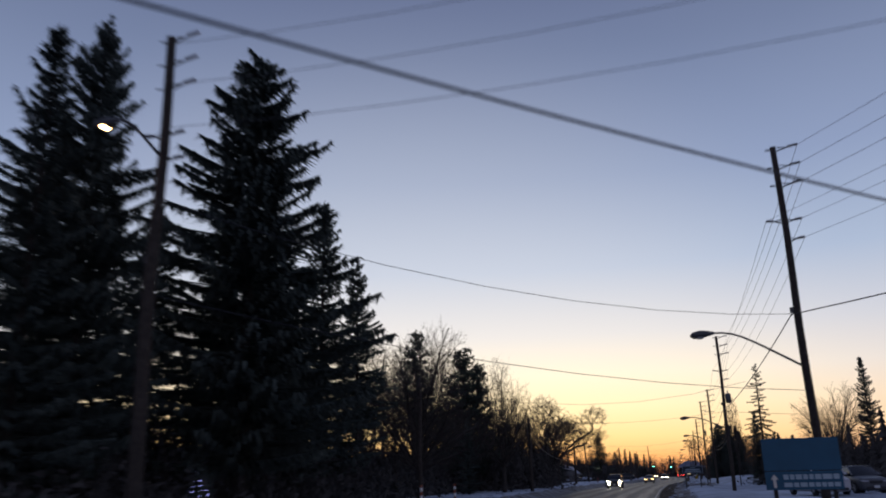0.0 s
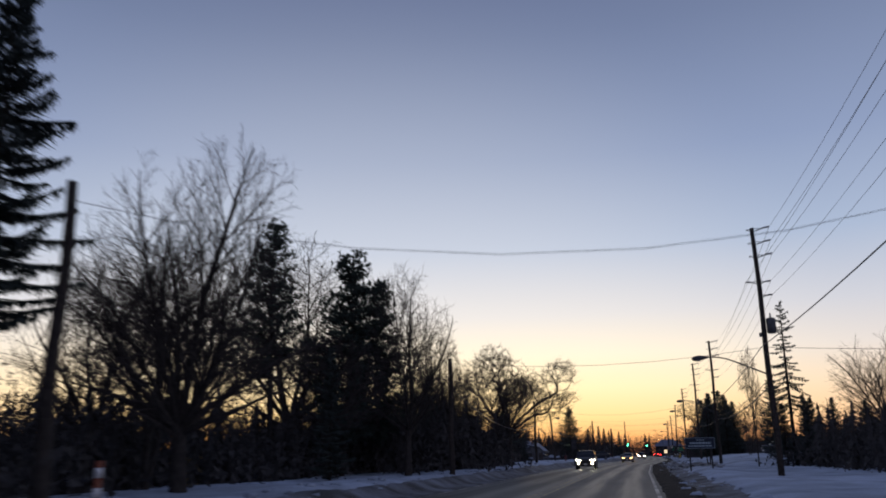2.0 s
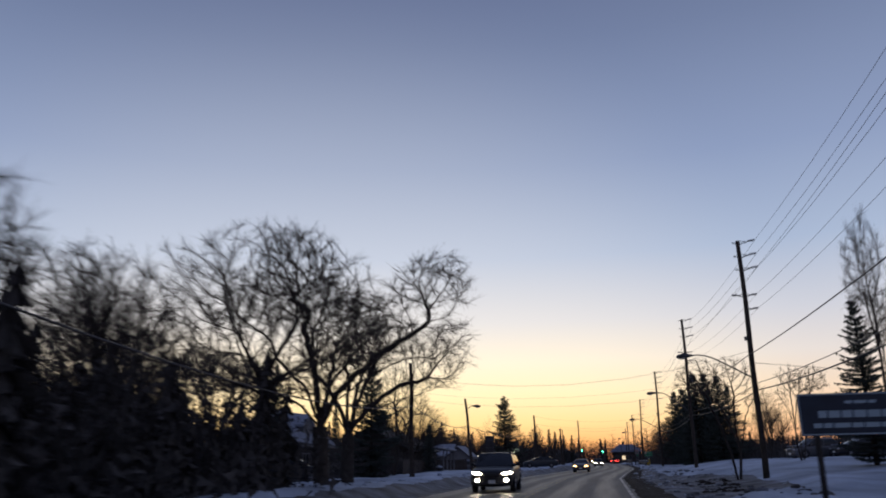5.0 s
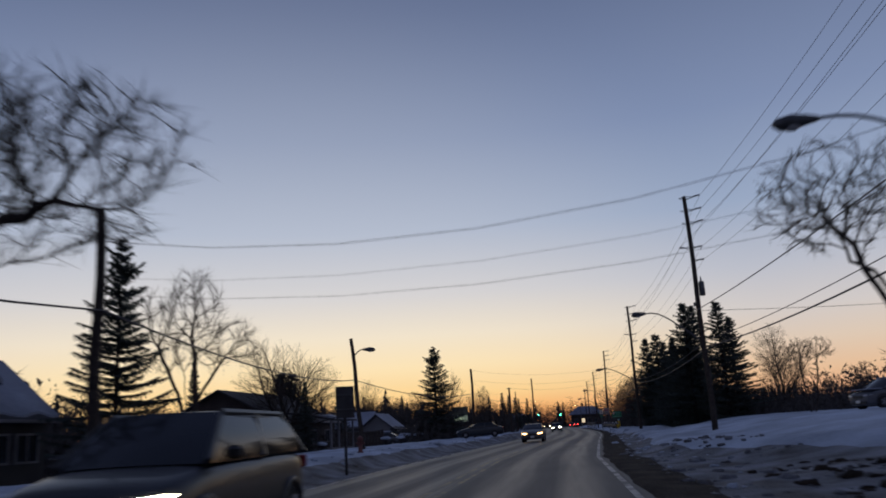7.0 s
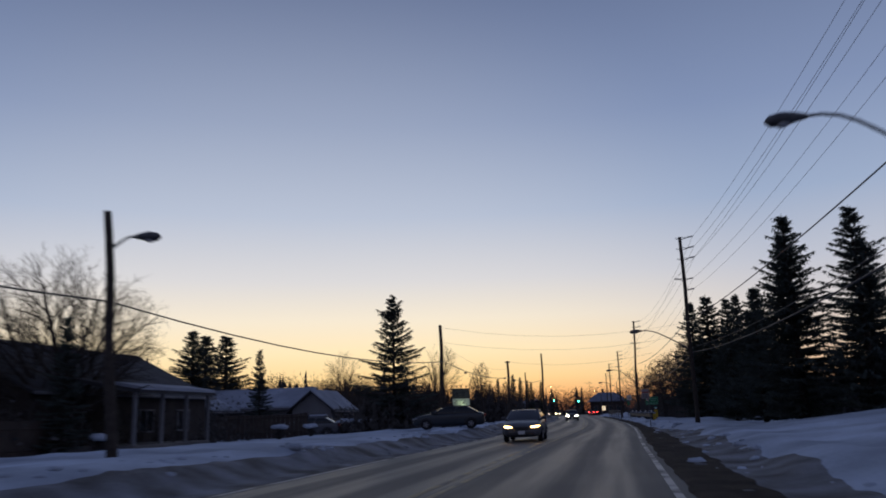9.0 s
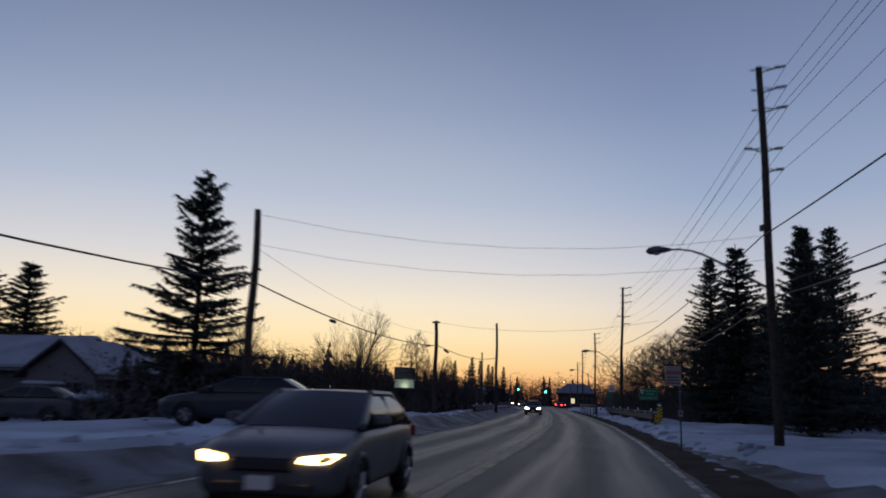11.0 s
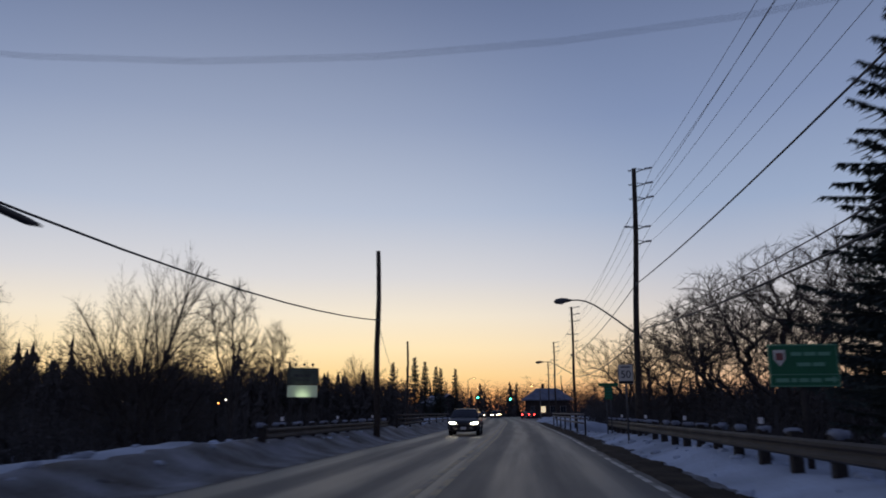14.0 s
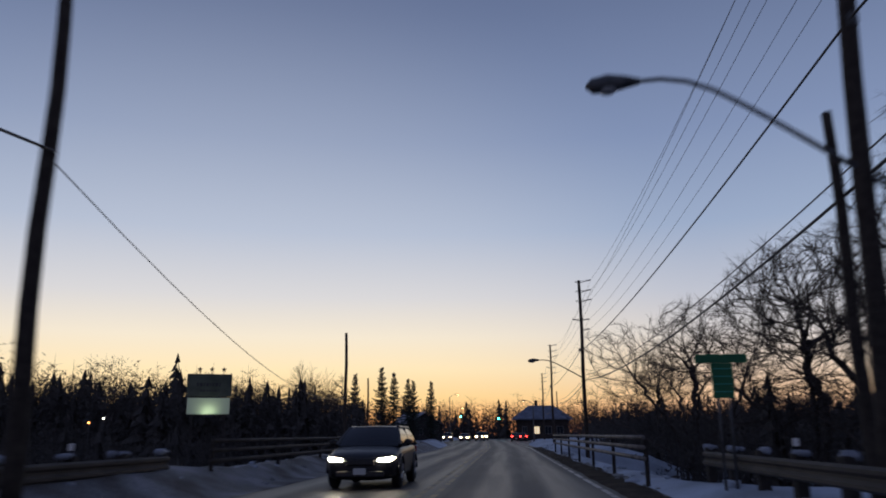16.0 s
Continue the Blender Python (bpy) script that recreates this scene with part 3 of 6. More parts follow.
def bare_tree(name, seed, h, r0, bole=0.2, crown=(4.0, 0.25, 1.0), n=900, kill=0.45, step=0.32, up=0.05, gnarl=0.10, holes=0.25, stems=1, splay=0.3, stiff=0.6, lobes=None, twig=TWIG, twigs=5, twig_len=0.65, label=""):
    """A leafless tree: limbs that reach, fork by fork, for points scattered through a rounded crown; crown = radius, lowest and highest share of h; lobes = x, y, z, radius and half height of each part of an uneven crown."""
    rng = random.Random(seed)
    nrg = np.random.default_rng(seed)
    top = root(name, label or "leafless deciduous tree with a fine twiggy crown", "tree")
    rx, lo, hi = crown
    goals = []
    lobes = lobes or [(0.0, 0.0, h * (lo + hi) / 2, rx, h * (hi - lo) / 2)]
    share = [q[3] * q[3] * q[4] for q in lobes]
    while len(goals) < n:
        v = Vector((rng.gauss(0, 1), rng.gauss(0, 1), rng.gauss(0, 1))).normalized() * rng.uniform(0.08, 1.0) ** 0.42
        if v.z < -0.55 or noise.noise(v * 2.3 + Vector((seed, 0, 0))) < -0.5 + holes:
            continue
        q = rng.choices(lobes, share)[0]
        goals.append((q[0] + v.x * q[3], q[1] + v.y * q[3], q[2] + v.z * q[4]))
    goals = np.array(goals)
    pos, par, kids = [], [], []
    for s in range(stems):
        a, t = 6.283 * s / stems + rng.random(), 0.0 if stems == 1 else splay * rng.uniform(0.6, 1.3)
        p, prev = np.array((math.cos(a) * t * 0.4, math.sin(a) * t * 0.4, -0.35)), -1
        for i in range(int((h * bole + 0.35) / step) + 1):
            pos.append(p), par.append(prev), kids.append(0)
            prev = len(pos) - 1
            p = p + step * np.array((math.cos(a) * t + rng.gauss(0, 0.07), math.sin(a) * t + rng.gauss(0, 0.07), 1.0))
    if len(lobes) > 1:
        # a main limb from the head of the bole into each part of the crown
        heads = [i for i in range(len(pos)) if pos[i][2] > h * bole - step * 2.2]
        for q in lobes:
            goal = np.array(q[:3])
            prev = min(heads, key=lambda i: np.linalg.norm(pos[i] - goal) + rng.uniform(0, 0.8))
            lift = 1.0
            while np.linalg.norm(goal - pos[prev]) > q[3] * 0.55 and lift > -3:
                d = goal - pos[prev]
                d = d / np.linalg.norm(d) + np.array((0, 0, 0.5 * lift)) + nrg.normal(0, gnarl + 0.06, 3)
                pos.append(pos[prev] + step * d / np.linalg.norm(d)), par.append(prev), kids.append(0)
                kids[prev] += 1
                prev = len(pos) - 1
                lift -= 0.12
    near, who = np.full(len(goals), 1e9), np.zeros(len(goals), int)
    fresh, alive = list(range(len(pos))), np.ones(len(goals), bool)
    for _ in range(140):
        for i in fresh:
            if i and pos[i][2] < h * bole * 0.6:
                continue
            d = np.linalg.norm(goals - pos[i], axis=1)
            hit = d < near
            near[hit], who[hit] = d[hit], i
        alive &= near > kill
        if not alive.any() or len(pos) > 9000:
            break
        pull = {}
        for i, g in zip(who[alive], goals[alive]):
            v = g - pos[i]
            pull[int(i)] = pull.get(int(i), 0) + v / np.linalg.norm(v)
        fresh = []
        for i, v in pull.items():
            if kids[i] >= 3:
                continue
            v = v / (np.linalg.norm(v) + 1e-6)
            if par[i] >= 0:
                b = pos[i] - pos[par[i]]
                b = b / (np.linalg.norm(b) + 1e-6)
                if len(pos) > 60 and v @ b < -0.05:
                    continue
                v = v + stiff * b
            v = v + nrg.normal(0, gnarl + 0.03, 3) + np.array((0, 0, up))
            v = v / np.linalg.norm(v)
            pos.append(pos[i] + v * step), par.append(i), kids.append(0)
            kids[i] += 1
            fresh.append(len(pos) - 1)
        if not fresh:
            break
    m = len(pos)
    flow = [0.0] * m
    for i in range(m - 1, -1, -1):
        flow[i] = max(flow[i], 1.0)
        if par[i] >= 0:
            flow[par[i]] += flow[i]
    k = math.log(r0 / 0.006) / math.log(max(flow))
    rad = [0.006 * f ** k for f in flow]
    tr, cr = Mesh(), Mesh()
    for i in range(m):
        if par[i] < 0:
            continue
        a, b = Vector(pos[par[i]]), Vector(pos[i])
        r1 = rad[i]
        r0_ = min(rad[par[i]], r1 * 1.35)
        (tr if r1 > 0.045 else cr).tube([a, b + (b - a) * 0.06], [r0_, r1], 3 if r1 < 0.03 else 5 if r1 < 0.09 else 8, False)
        if r1 < 0.028:
            e = (b - a).normalized()
            for _ in range(twigs):
                d = (e + Vector((rng.gauss(0, 0.42), rng.gauss(0, 0.42), rng.gauss(0.18, 0.36)))).normalized()
                p = a.lerp(b, rng.random())
                q = p + d * twig_len * rng.uniform(0.4, 1.2)
                ax = d.orthogonal().normalized() * 0.0075
                bx = d.cross(ax)
                for u, v in ((ax, bx), (bx, -ax)):
                    cr.tri(p + u, p - u, q)
                c = p.lerp(q, rng.uniform(0.3, 0.7))
                f = (d + Vector((rng.gauss(0, 0.6), rng.gauss(0, 0.6), rng.gauss(0.1, 0.5)))).normalized()
                cr.tri(c + ax * 0.8, c - ax * 0.8, c + f * twig_len * 0.45)
    part("trunk", tr, BARK, top, smooth=True)
    part("crown", cr, twig, top)
    top["height"] = max(v[2] for v in cr.v)
    return top


def fan_tree(name, seed, h, r0, bole, rx, low, limbs=8, spread=1.1, up=0.05, gnarl=0.06, gap=(0.5, 0.26, 0.14), side=(0.45, 0.85), keep=0.6, twig=TWIG, twig_len=0.5, label=""):
    """A leafless tree whose limbs fan out of the bole to a rounded crown of radius rx and fork into side branches, sprays and twigs."""
    rng = random.Random(seed)
    top = root(name, label, "tree")
    cz, hz = h * (low + 1.0) / 2, h * (1.0 - low) / 2
    tr, cr = Mesh(), Mesh()

    def reach(p, d):
        """How far from p along d the crown goes on."""
        a = Vector((p.x / rx, p.y / rx, (p.z - cz) / hz))
        b = Vector((d.x / rx, d.y / rx, d.z / hz))
        q, l, c = b.dot(b), a.dot(b), a.dot(a) - 1.0
        w = l * l - q * c
        return max(0.0, (-l + math.sqrt(w)) / q) if w > 0 else 0.0

    def grow(p, d, length, r, rank):
        n = max(2, int(length / (0.5, 0.35, 0.3)[rank]))
        pts, rad = [p.copy()], [r]
        for i in range(n):
            d = (d + Vector((rng.gauss(0, gnarl), rng.gauss(0, gnarl), rng.gauss(up, gnarl)))).normalized()
            pts.append(pts[-1] + d * (length / n))
            rad.append(max(0.006, r * (1 - 0.86 * (i + 1) / n)))
        (tr if r > 0.04 else cr).tube(pts, rad, (7, 4, 3)[rank], False)
        k = max(2, int(length * 0.85 / gap[rank]))
        turn = rng.uniform(0, 6.28)
        for j in range(k):
            f = 0.14 + 0.84 * (j + rng.random()) / k
            i = min(n - 1, int(f * n))
            q = pts[i].lerp(pts[i + 1], f * n - i)
            e = (pts[i + 1] - pts[i]).normalized()
            turn += 2.4 + rng.gauss(0, 0.4)
            ox = e.orthogonal().normalized()
            out = ox * math.cos(turn) + e.cross(ox) * math.sin(turn)
            a = rng.uniform(*side)
            g = (e * math.cos(a) + out * math.sin(a) + Vector((0, 0, up))).normalized()
            if rank == 2:
                t = q + g * twig_len * rng.uniform(0.35, 1.1)
                ax = g.orthogonal().normalized() * 0.0078
                bx = g.cross(ax)
                cr.tri(q + ax, q - ax, t)
                cr.tri(q + bx, q - bx, t)
                c = q.lerp(t, rng.uniform(0.3, 0.7))
                t2 = c + (g + Vector((rng.gauss(0, 0.45), rng.gauss(0, 0.45), rng.gauss(0.1, 0.4)))).normalized() * twig_len * 0.45
                cr.tri(c + ax * 0.8, c - ax * 0.8, t2)
                continue
            room = max(0.5, reach(q, g))
            size = min(room * rng.uniform(0.82, 1.06), length * keep * (1.1 - 0.75 * f) * rng.uniform(0.7, 1.2))
            if size > 0.25:
                grow(q, g, size, max(0.008, min(rad[i] * 0.62, 0.011 * size + 0.006)), rank + 1)

    head = Vector((rng.gauss(0, 0.12), rng.gauss(0, 0.12), h * bole))
    tr.tube([(0, 0, -0.4), (0, 0, 0.05), head * 0.35, head], [r0 * 1.5, r0 * 1.18, r0, r0 * 0.84], 9, False)
    for i in range(limbs):
        a, t = 2.4 * i + rng.gauss(0, 0.25), spread * math.sqrt((i + 0.35) / limbs)
        d = Vector((math.cos(a) * math.sin(t), math.sin(a) * math.sin(t), math.cos(t)))
        p = head - Vector((0, 0, h * bole * 0.22 * rng.random() * t))
        grow(p, d, reach(p, d) * rng.uniform(0.92, 1.02), r0 * (0.66 if i == 0 else rng.uniform(0.36, 0.52)), 0)
    part("trunk", tr, BARK, top, smooth=True)
    part("crown", cr, twig, top)
    top["height"] = max(v[2] for v in cr.v)
    return top


def stand(proto, x, y, h, turn=0.0, first=False, label="", group="", wide=1.0):
    """A tree set at a place, its top h metres above the road's level."""
    k = (h - floor_at(x, y)) / proto["height"]
    m = Matrix.Translation((x, y, floor_at(x, y) - 0.05)) @ Matrix.Rotation(turn, 4, "Z") @ Matrix.Diagonal((k * wide, k * wide, k, 1))
    if first:
        proto.matrix_basis = m
        ob = proto
    else:
        s = proto.scale.copy()
        proto.scale = (1, 1, 1)
        ob = copy_thing(proto, m)
        proto.scale = s
    return tagged(ob, label, "", group)


SPRUCE_FULL = spruce("spruce_tree", 11, 15.0, 3.4, gap=0.45, per=7, droop=0.14, hang=0.27, lace=0.85, label="tall dense dark spruce tree beside the road")
SPRUCE_OLD = spruce("spruce_tree", 12, 17.0, 4.4, low=0.10, gap=0.50, per=8, droop=0.06, hang=0.40, lace=1.05, shape=0.72, label="huge ragged old spruce with long upswept boughs")
SPRUCE_SLIM = spruce("spruce_tree", 13, 12.0, 2.3, gap=0.38, per=6, droop=0.24)
SPRUCE_SKIRT = spruce("spruce_tree", 16, 10.6, 3.1, low=0.03, gap=0.40, per=7, droop=0.10, hang=0.20, label="broad spruce with wide low boughs and a slim tip")
SPRUCE_OPEN = spruce("spruce_tree", 14, 15.0, 2.9, low=0.30, gap=0.44, per=6, droop=0.14, hang=0.32, lace=0.9, shape=0.6, label="open-branched spruce tree with a bare lower trunk")
LARCH = spruce("larch_tree", 15, 14.0, 2.3, low=0.34, gap=0.48, per=4, droop=0.52, hang=0.22, lace=0.55, shape=0.7, label="thin larch with sparse drooping branches and a bare stem")
PINE_A = pine("pine_tree", 21, 15.0, 2.9, 0.38, 120, 0.62)
PINE_B = pine("pine_tree", 22, 13.0, 3.7, 0.14, 190, 0.55)
ASH = fan_tree("bare_tree", 31, 11.5, 0.24, 0.22, 3.9, 0.20, limbs=13, spread=1.25, up=0.03, gnarl=0.07, gap=(0.38, 0.22, 0.125), side=(0.55, 1.05), twig=PALE_TWIG, label="broad leafless tree with an upswept rounded crown")
DOME = fan_tree("bare_tree", 38, 11.5, 0.28, 0.17, 5.0, 0.10, limbs=16, spread=1.35, up=0.0, gnarl=0.055, gap=(0.44, 0.24, 0.13), side=(0.4, 0.85), twig=PALE_TWIG, label="broad leafless tree with a domed fan of upswept branches")
OAK = bare_tree("bare_tree", 32, 11.0, 0.28, 0.16, (5.6, 0.16, 1.0), 2400, kill=0.36, gnarl=0.10, holes=0.26, stiff=1.3, label="spreading leafless oak with crooked limbs")
MAPLE = bare_tree("bare_tree", 37, 12.0, 0.33, 0.22, n=3600, kill=0.34, gnarl=0.12, stiff=0.7, holes=0.14, twigs=7, lobes=((-1.4, 0.0, 10.0, 1.9, 2.0), (-0.6, 0.6, 8.0, 1.6, 1.4), (4.6, 0.0, 8.6, 1.9, 1.6), (2.3, 0.2, 7.4, 1.7, 1.3), (-3.4, 0.4, 8.0, 2.1, 1.4), (4.8, -0.3, 6.4, 1.6, 0.9), (0.0, 3.0, 7.6, 2.0, 1.7), (0.6, -2.4, 7.6, 1.7, 1.4), (-4.4, 0.0, 5.0, 1.7, 1.2), (1.6, 1.2, 5.9, 1.9, 0.9)), label="big old leafless maple with long crooked spreading limbs")
SPREAD = bare_tree("bare_tree", 39, 8.8, 0.34, 0.3, n=2900, kill=0.33, gnarl=0.10, stiff=0.7, holes=0.12, twigs=6, lobes=((4.8, 0.0, 6.3, 1.9, 1.1), (1.7, 0.0, 7.4, 2.0, 1.3), (-2.0, 0.0, 6.2, 1.9, 1.3), (0.2, 2.4, 6.8, 1.8, 1.2), (0.5, -2.0, 6.6, 1.6, 1.2), (4.0, 0.6, 5.1, 1.6, 0.7), (-2.3, 0.3, 4.9, 1.5, 0.8)), label="leafless tree forking low into wide arching limbs")
BIRCH = bare_tree("bare_tree", 34, 9.3, 0.13, 0.22, n=1500, kill=0.32, up=0.12, gnarl=0.06, stiff=1.1, holes=0.1, stems=2, splay=0.10, twig=PALE_TWIG, lobes=((0.1, 0.0, 7.0, 1.6, 2.2), (1.8, 0.3, 5.4, 1.5, 1.5), (-2.0, 0.0, 6.6, 1.3, 1.8), (0.0, -0.8, 5.0, 1.3, 1.3)), label="slender pale-twigged leafless birch with two stems")
WILLOW = bare_tree("bare_tree", 35, 10.0, 0.23, 0.12, n=2500, kill=0.33, gnarl=0.16, holes=0.15, stiff=0.8, twigs=4, twig_len=0.6, lobes=((0.3, 0.2, 8.0, 2.2, 2.0), (2.6, 0.4, 7.0, 2.0, 1.8), (-2.6, -0.3, 6.8, 2.1, 1.9), (0.0, -2.4, 6.4, 1.9, 1.7), (-0.4, 2.5, 6.2, 1.9, 1.7), (3.6, -0.4, 4.6, 1.7, 1.3), (-3.7, 0.5, 4.4, 1.7, 1.3)), label="gnarled leafless willow with twisted limbs")
THICKET = bare_tree("bare_tree", 36, 7.0, 0.075, 0.24, n=1100, kill=0.28, step=0.26, gnarl=0.10, holes=0.15, stems=4, splay=0.24, twig=PALE_TWIG, twig_len=0.4, lobes=((-1.6, 0.0, 5.5, 1.5, 1.3), (0.2, 0.3, 5.8, 1.2, 1.0), (1.1, 0.0, 4.4, 0.9, 0.9), (-1.0, 1.4, 5.2, 1.2, 1.1)), label="leafless tree of several slanting stems rising from the snow")

# the dark spruces at the start
stand(SPRUCE_OLD, -11.6, 23.9, 17.5, 0.3, True, wide=1.32)
stand(SPRUCE_OLD, -14.0, 18.6, 16.2, 1.9, wide=0.8)
stand(SPRUCE_FULL, -14.0, 16.6, 15.0, 0.6, wide=0.9)
stand(SPRUCE_FULL, -15.6, 38.5, 17.1, 0.2, True)
stand(SPRUCE_OPEN, -15.5, 43.3, 14.5, 0.9, True, wide=0.95)
stand(SPRUCE_SLIM, -21.5, 47.0, 10.0, 0.9)
stand(SPRUCE_FULL, -19.5, 26.0, 14.0, 2.2)
stand(SPRUCE_OLD, -20.5, 36.0, 13.0, 2.9)
stand(SPRUCE_FULL, -18.0, 21.5, 15.0, 4.2)
stand(SPRUCE_SLIM, -22.0, 44.5, 9.0, 2.0)
for i, (x, y, h) in enumerate(((-14.2, 31.0, 12.7), (-21.0, 31.0, 15.0), (-17.5, 35.0, 13.0), (-18.5, 13.0, 13.0))):
    stand(SPRUCE_FULL if i % 2 else SPRUCE_OLD, x, y, h, 1.3 * i, wide=1.15)
# the bare trees and pines after them
stand(ASH, -24.0, 58.5, 11.5, 0.0, True, wide=1.1)
stand(DOME, -13.9, 50.0, 12.5, 0.0, True, wide=0.82)
stand(BIRCH, -16.5, 52.0, 9.5, 0.8)
stand(PINE_A, -19.3, 66.8, 14.6, 0.0, True)
stand(PINE_B, -16.5, 69.8, 13.0, 0.0, True)
stand(PINE_B, -15.4, 72.6, 12.0, 2.0, wide=0.9)
stand(SPRUCE_SLIM, -13.5, 61.0, 6.5, 1.0)
for i, (x, y, h) in enumerate(((-21.0, 61.5, 9.5), (-15.5, 88.5, 8.0), (-20.0, 84.0, 9.5))):
    stand((BIRCH, OAK, ASH)[i % 3], x, y, h, 1.9 * i)
stand(OAK, -14.5, 63.0, 7.6, 2.0, wide=0.8)
stand(ASH, -12.5, 69.4, 12.5, 1.2, wide=0.74)
stand(ASH, -21.0, 72.5, 15.6, 3.1, wide=1.15)
stand(ASH, -18.6, 76.0, 14.6, 5.1, wide=0.95)
stand(ASH, -24.0, 66.0, 14.8, 4.0, wide=1.1)
stand(SPRUCE_SLIM, -14.5, 81.5, 7.6, 0.0, True)
stand(BIRCH, -13.5, 80.0, 10.0, 1.0)
stand(BIRCH, -17.0, 86.0, 8.5, 3.0)
stand(OAK, -13.0, 96.0, 10.6, 0.5, True)
stand(DOME, -16.5, 92.0, 9.4, 3.5, wide=0.7)
# round the gabled house
stand(MAPLE, -12.4, 100.9, 12.2, 0.0, True, wide=1.1)
stand(MAPLE, -20.5, 97.0, 9.5, 2.0)
stand(SPREAD, -14.2, 109.8, 9.5, 0.0, True, wide=1.05)
stand(SPREAD, -21.8, 110.0, 8.6, 2.9)
stand(SPRUCE_SKIRT, -22.0, 118.2, 7.9, 1.0, wide=0.95)
stand(SPRUCE_SKIRT, -17.4, 124.6, 9.14, 3.0, wide=1.15, label="broad dense spruce beside a wooden pole")
stand(BIRCH, -17.1, 129.8, 9.3, 0.0, True)
stand(DOME, -21.6, 154.2, 9.3, 3.0, wide=1.05)
stand(SPRUCE_SLIM, -19.0, 151.0, 5.4, 2.0, wide=1.2)
stand(SPRUCE_SLIM, -34.1, 165.0, 9.0, 2.5, wide=0.9)
stand(SPRUCE_SLIM, -26.2, 185.0, 7.1, 0.4, wide=1.2)
stand(SPRUCE_SKIRT, -15.1, 184.3, 10.5, 0.0, True, wide=1.4)
for i, (x, y, h) in enumerate(((-35, 190.7, 9.6), (-40, 203.2, 10.6), (-40, 208, 11.0))):
    stand(SPRUCE_FULL, x, y, h, i * 1.3, wide=2.1)
# the right verge
stand(LARCH, 11.7, 99.7, 14.1, 0.0, True)
stand(BIRCH, 8.7, 99.4, 10.6, 1.0, wide=0.42)
for i, (x, y, h) in enumerate(((11.0, 99.5, 5.4), (12.6, 98.0, 5.6), (14.8, 99.0, 5.8), (17.0, 98.0, 5.5), (19.2, 97.0, 5.6), (13.6, 101.5, 6.0), (21.5, 96.0, 5.4))):
    stand(SPRUCE_FULL, x, y, h, 1.9 * i, group="evergreen row", wide=1.35, label="bushy dark evergreen in a row beside the road")
stand(DOME, 19.6, 100.4, 12.2, 0.5, wide=0.9)
stand(SPRUCE_FULL, 23.4, 100.7, 14.5, 0.5, wide=0.8)
stand(SPRUCE_SLIM, 13.5, 104.0, 6.5, 0.7, wide=1.2)
stand(SPRUCE_FULL, 12.3, 113.5, 9.4, 1.4, wide=1.2)
stand(THICKET, 5.7, 113.6, 6.9, 0.0, True)
stand(THICKET, 14.0, 150.0, 6.0, 2.0)
stand(THICKET, 10.5, 121.0, 7.0, 2.6, wide=0.8)
for i, (x, y, h) in enumerate(((9.9, 168.4, 11.3), (12.0, 164.8, 10.7), (13.6, 168.5, 9.8), (9.6, 176.0, 8.6))):
    stand(SPRUCE_FULL, x, y, h, 0.7 + i, group="spruces on the verge", wide=1.5)
stand(ASH, 19.9, 178.8, 10.2, 1.0, wide=0.95)
for i, (x, y, h) in enumerate(((12.3, 178.6, 12.4), (11.0, 192.6, 10.2), (12.8, 198.0, 11.2), (15.4, 201.7, 12.2), (13.6, 209.7, 8.6), (17.0, 214.0, 11.5))):
    stand(SPRUCE_FULL, x, y, h, 1.7 * i, group="spruces on the verge", wide=1.4)
for i, (x, y, h) in enumerate(((14.2, 219.0, 10.5), (14.6, 211.5, 9.5), (12.4, 221.5, 9.0))):
    stand(SPRUCE_SKIRT, x, y, h, 0.9 * i, group="spruces on the verge", wide=1.1)
stand(SPRUCE_FULL, 11.6, 217.3, 13.2, 3.3, wide=1.45)
stand(SPRUCE_SLIM, 12.7, 213.4, 13.4, 2.2, wide=1.9, label="tall spruce with open upper boughs beside the road")
for i, (x, y, h) in enumerate(((13.3, 279.0, 11.2), (15.5, 262.0, 11.6), (16.0, 250.0, 11.2), (15.0, 240.0, 10.8), (14.0, 296.0, 9.0), (21.0, 244.0, 12.5), (18.5, 232.0, 11.5))):
    stand(WILLOW, x, y, h, 1.1 * i, i == 0, group="willows beyond the guardrail", wide=1.15)
stand(DOME, -24.0, 246.0, 13.3, 0.4, wide=0.68)
stand(BIRCH, -15.2, 238.0, 9.1, 1.3, wide=0.8)
stand(BIRCH, -11.2, 233.0, 6.0, 2.2, wide=0.75)
stand(ASH, -38.6, 248.5, 12.4, 2.2, wide=0.78)
stand(DOME, -26.8, 330.0, 12.0, 4.0, wide=0.8)


for i, (x, y, h) in enumerate(((-24.2, 347.0, 11.2), (-20.0, 347.5, 12.2), (-18.0, 347.0, 11.3), (-15.2, 349.0, 10.1), (-12.6, 352.0, 10.1), (-16.4, 352.0, 10.6))):
    stand(SPRUCE_SLIM, x, y, h, i * 1.1, group="far spruces on the bank", wide=1.1, label="slim spruce far off on the wooded bank")


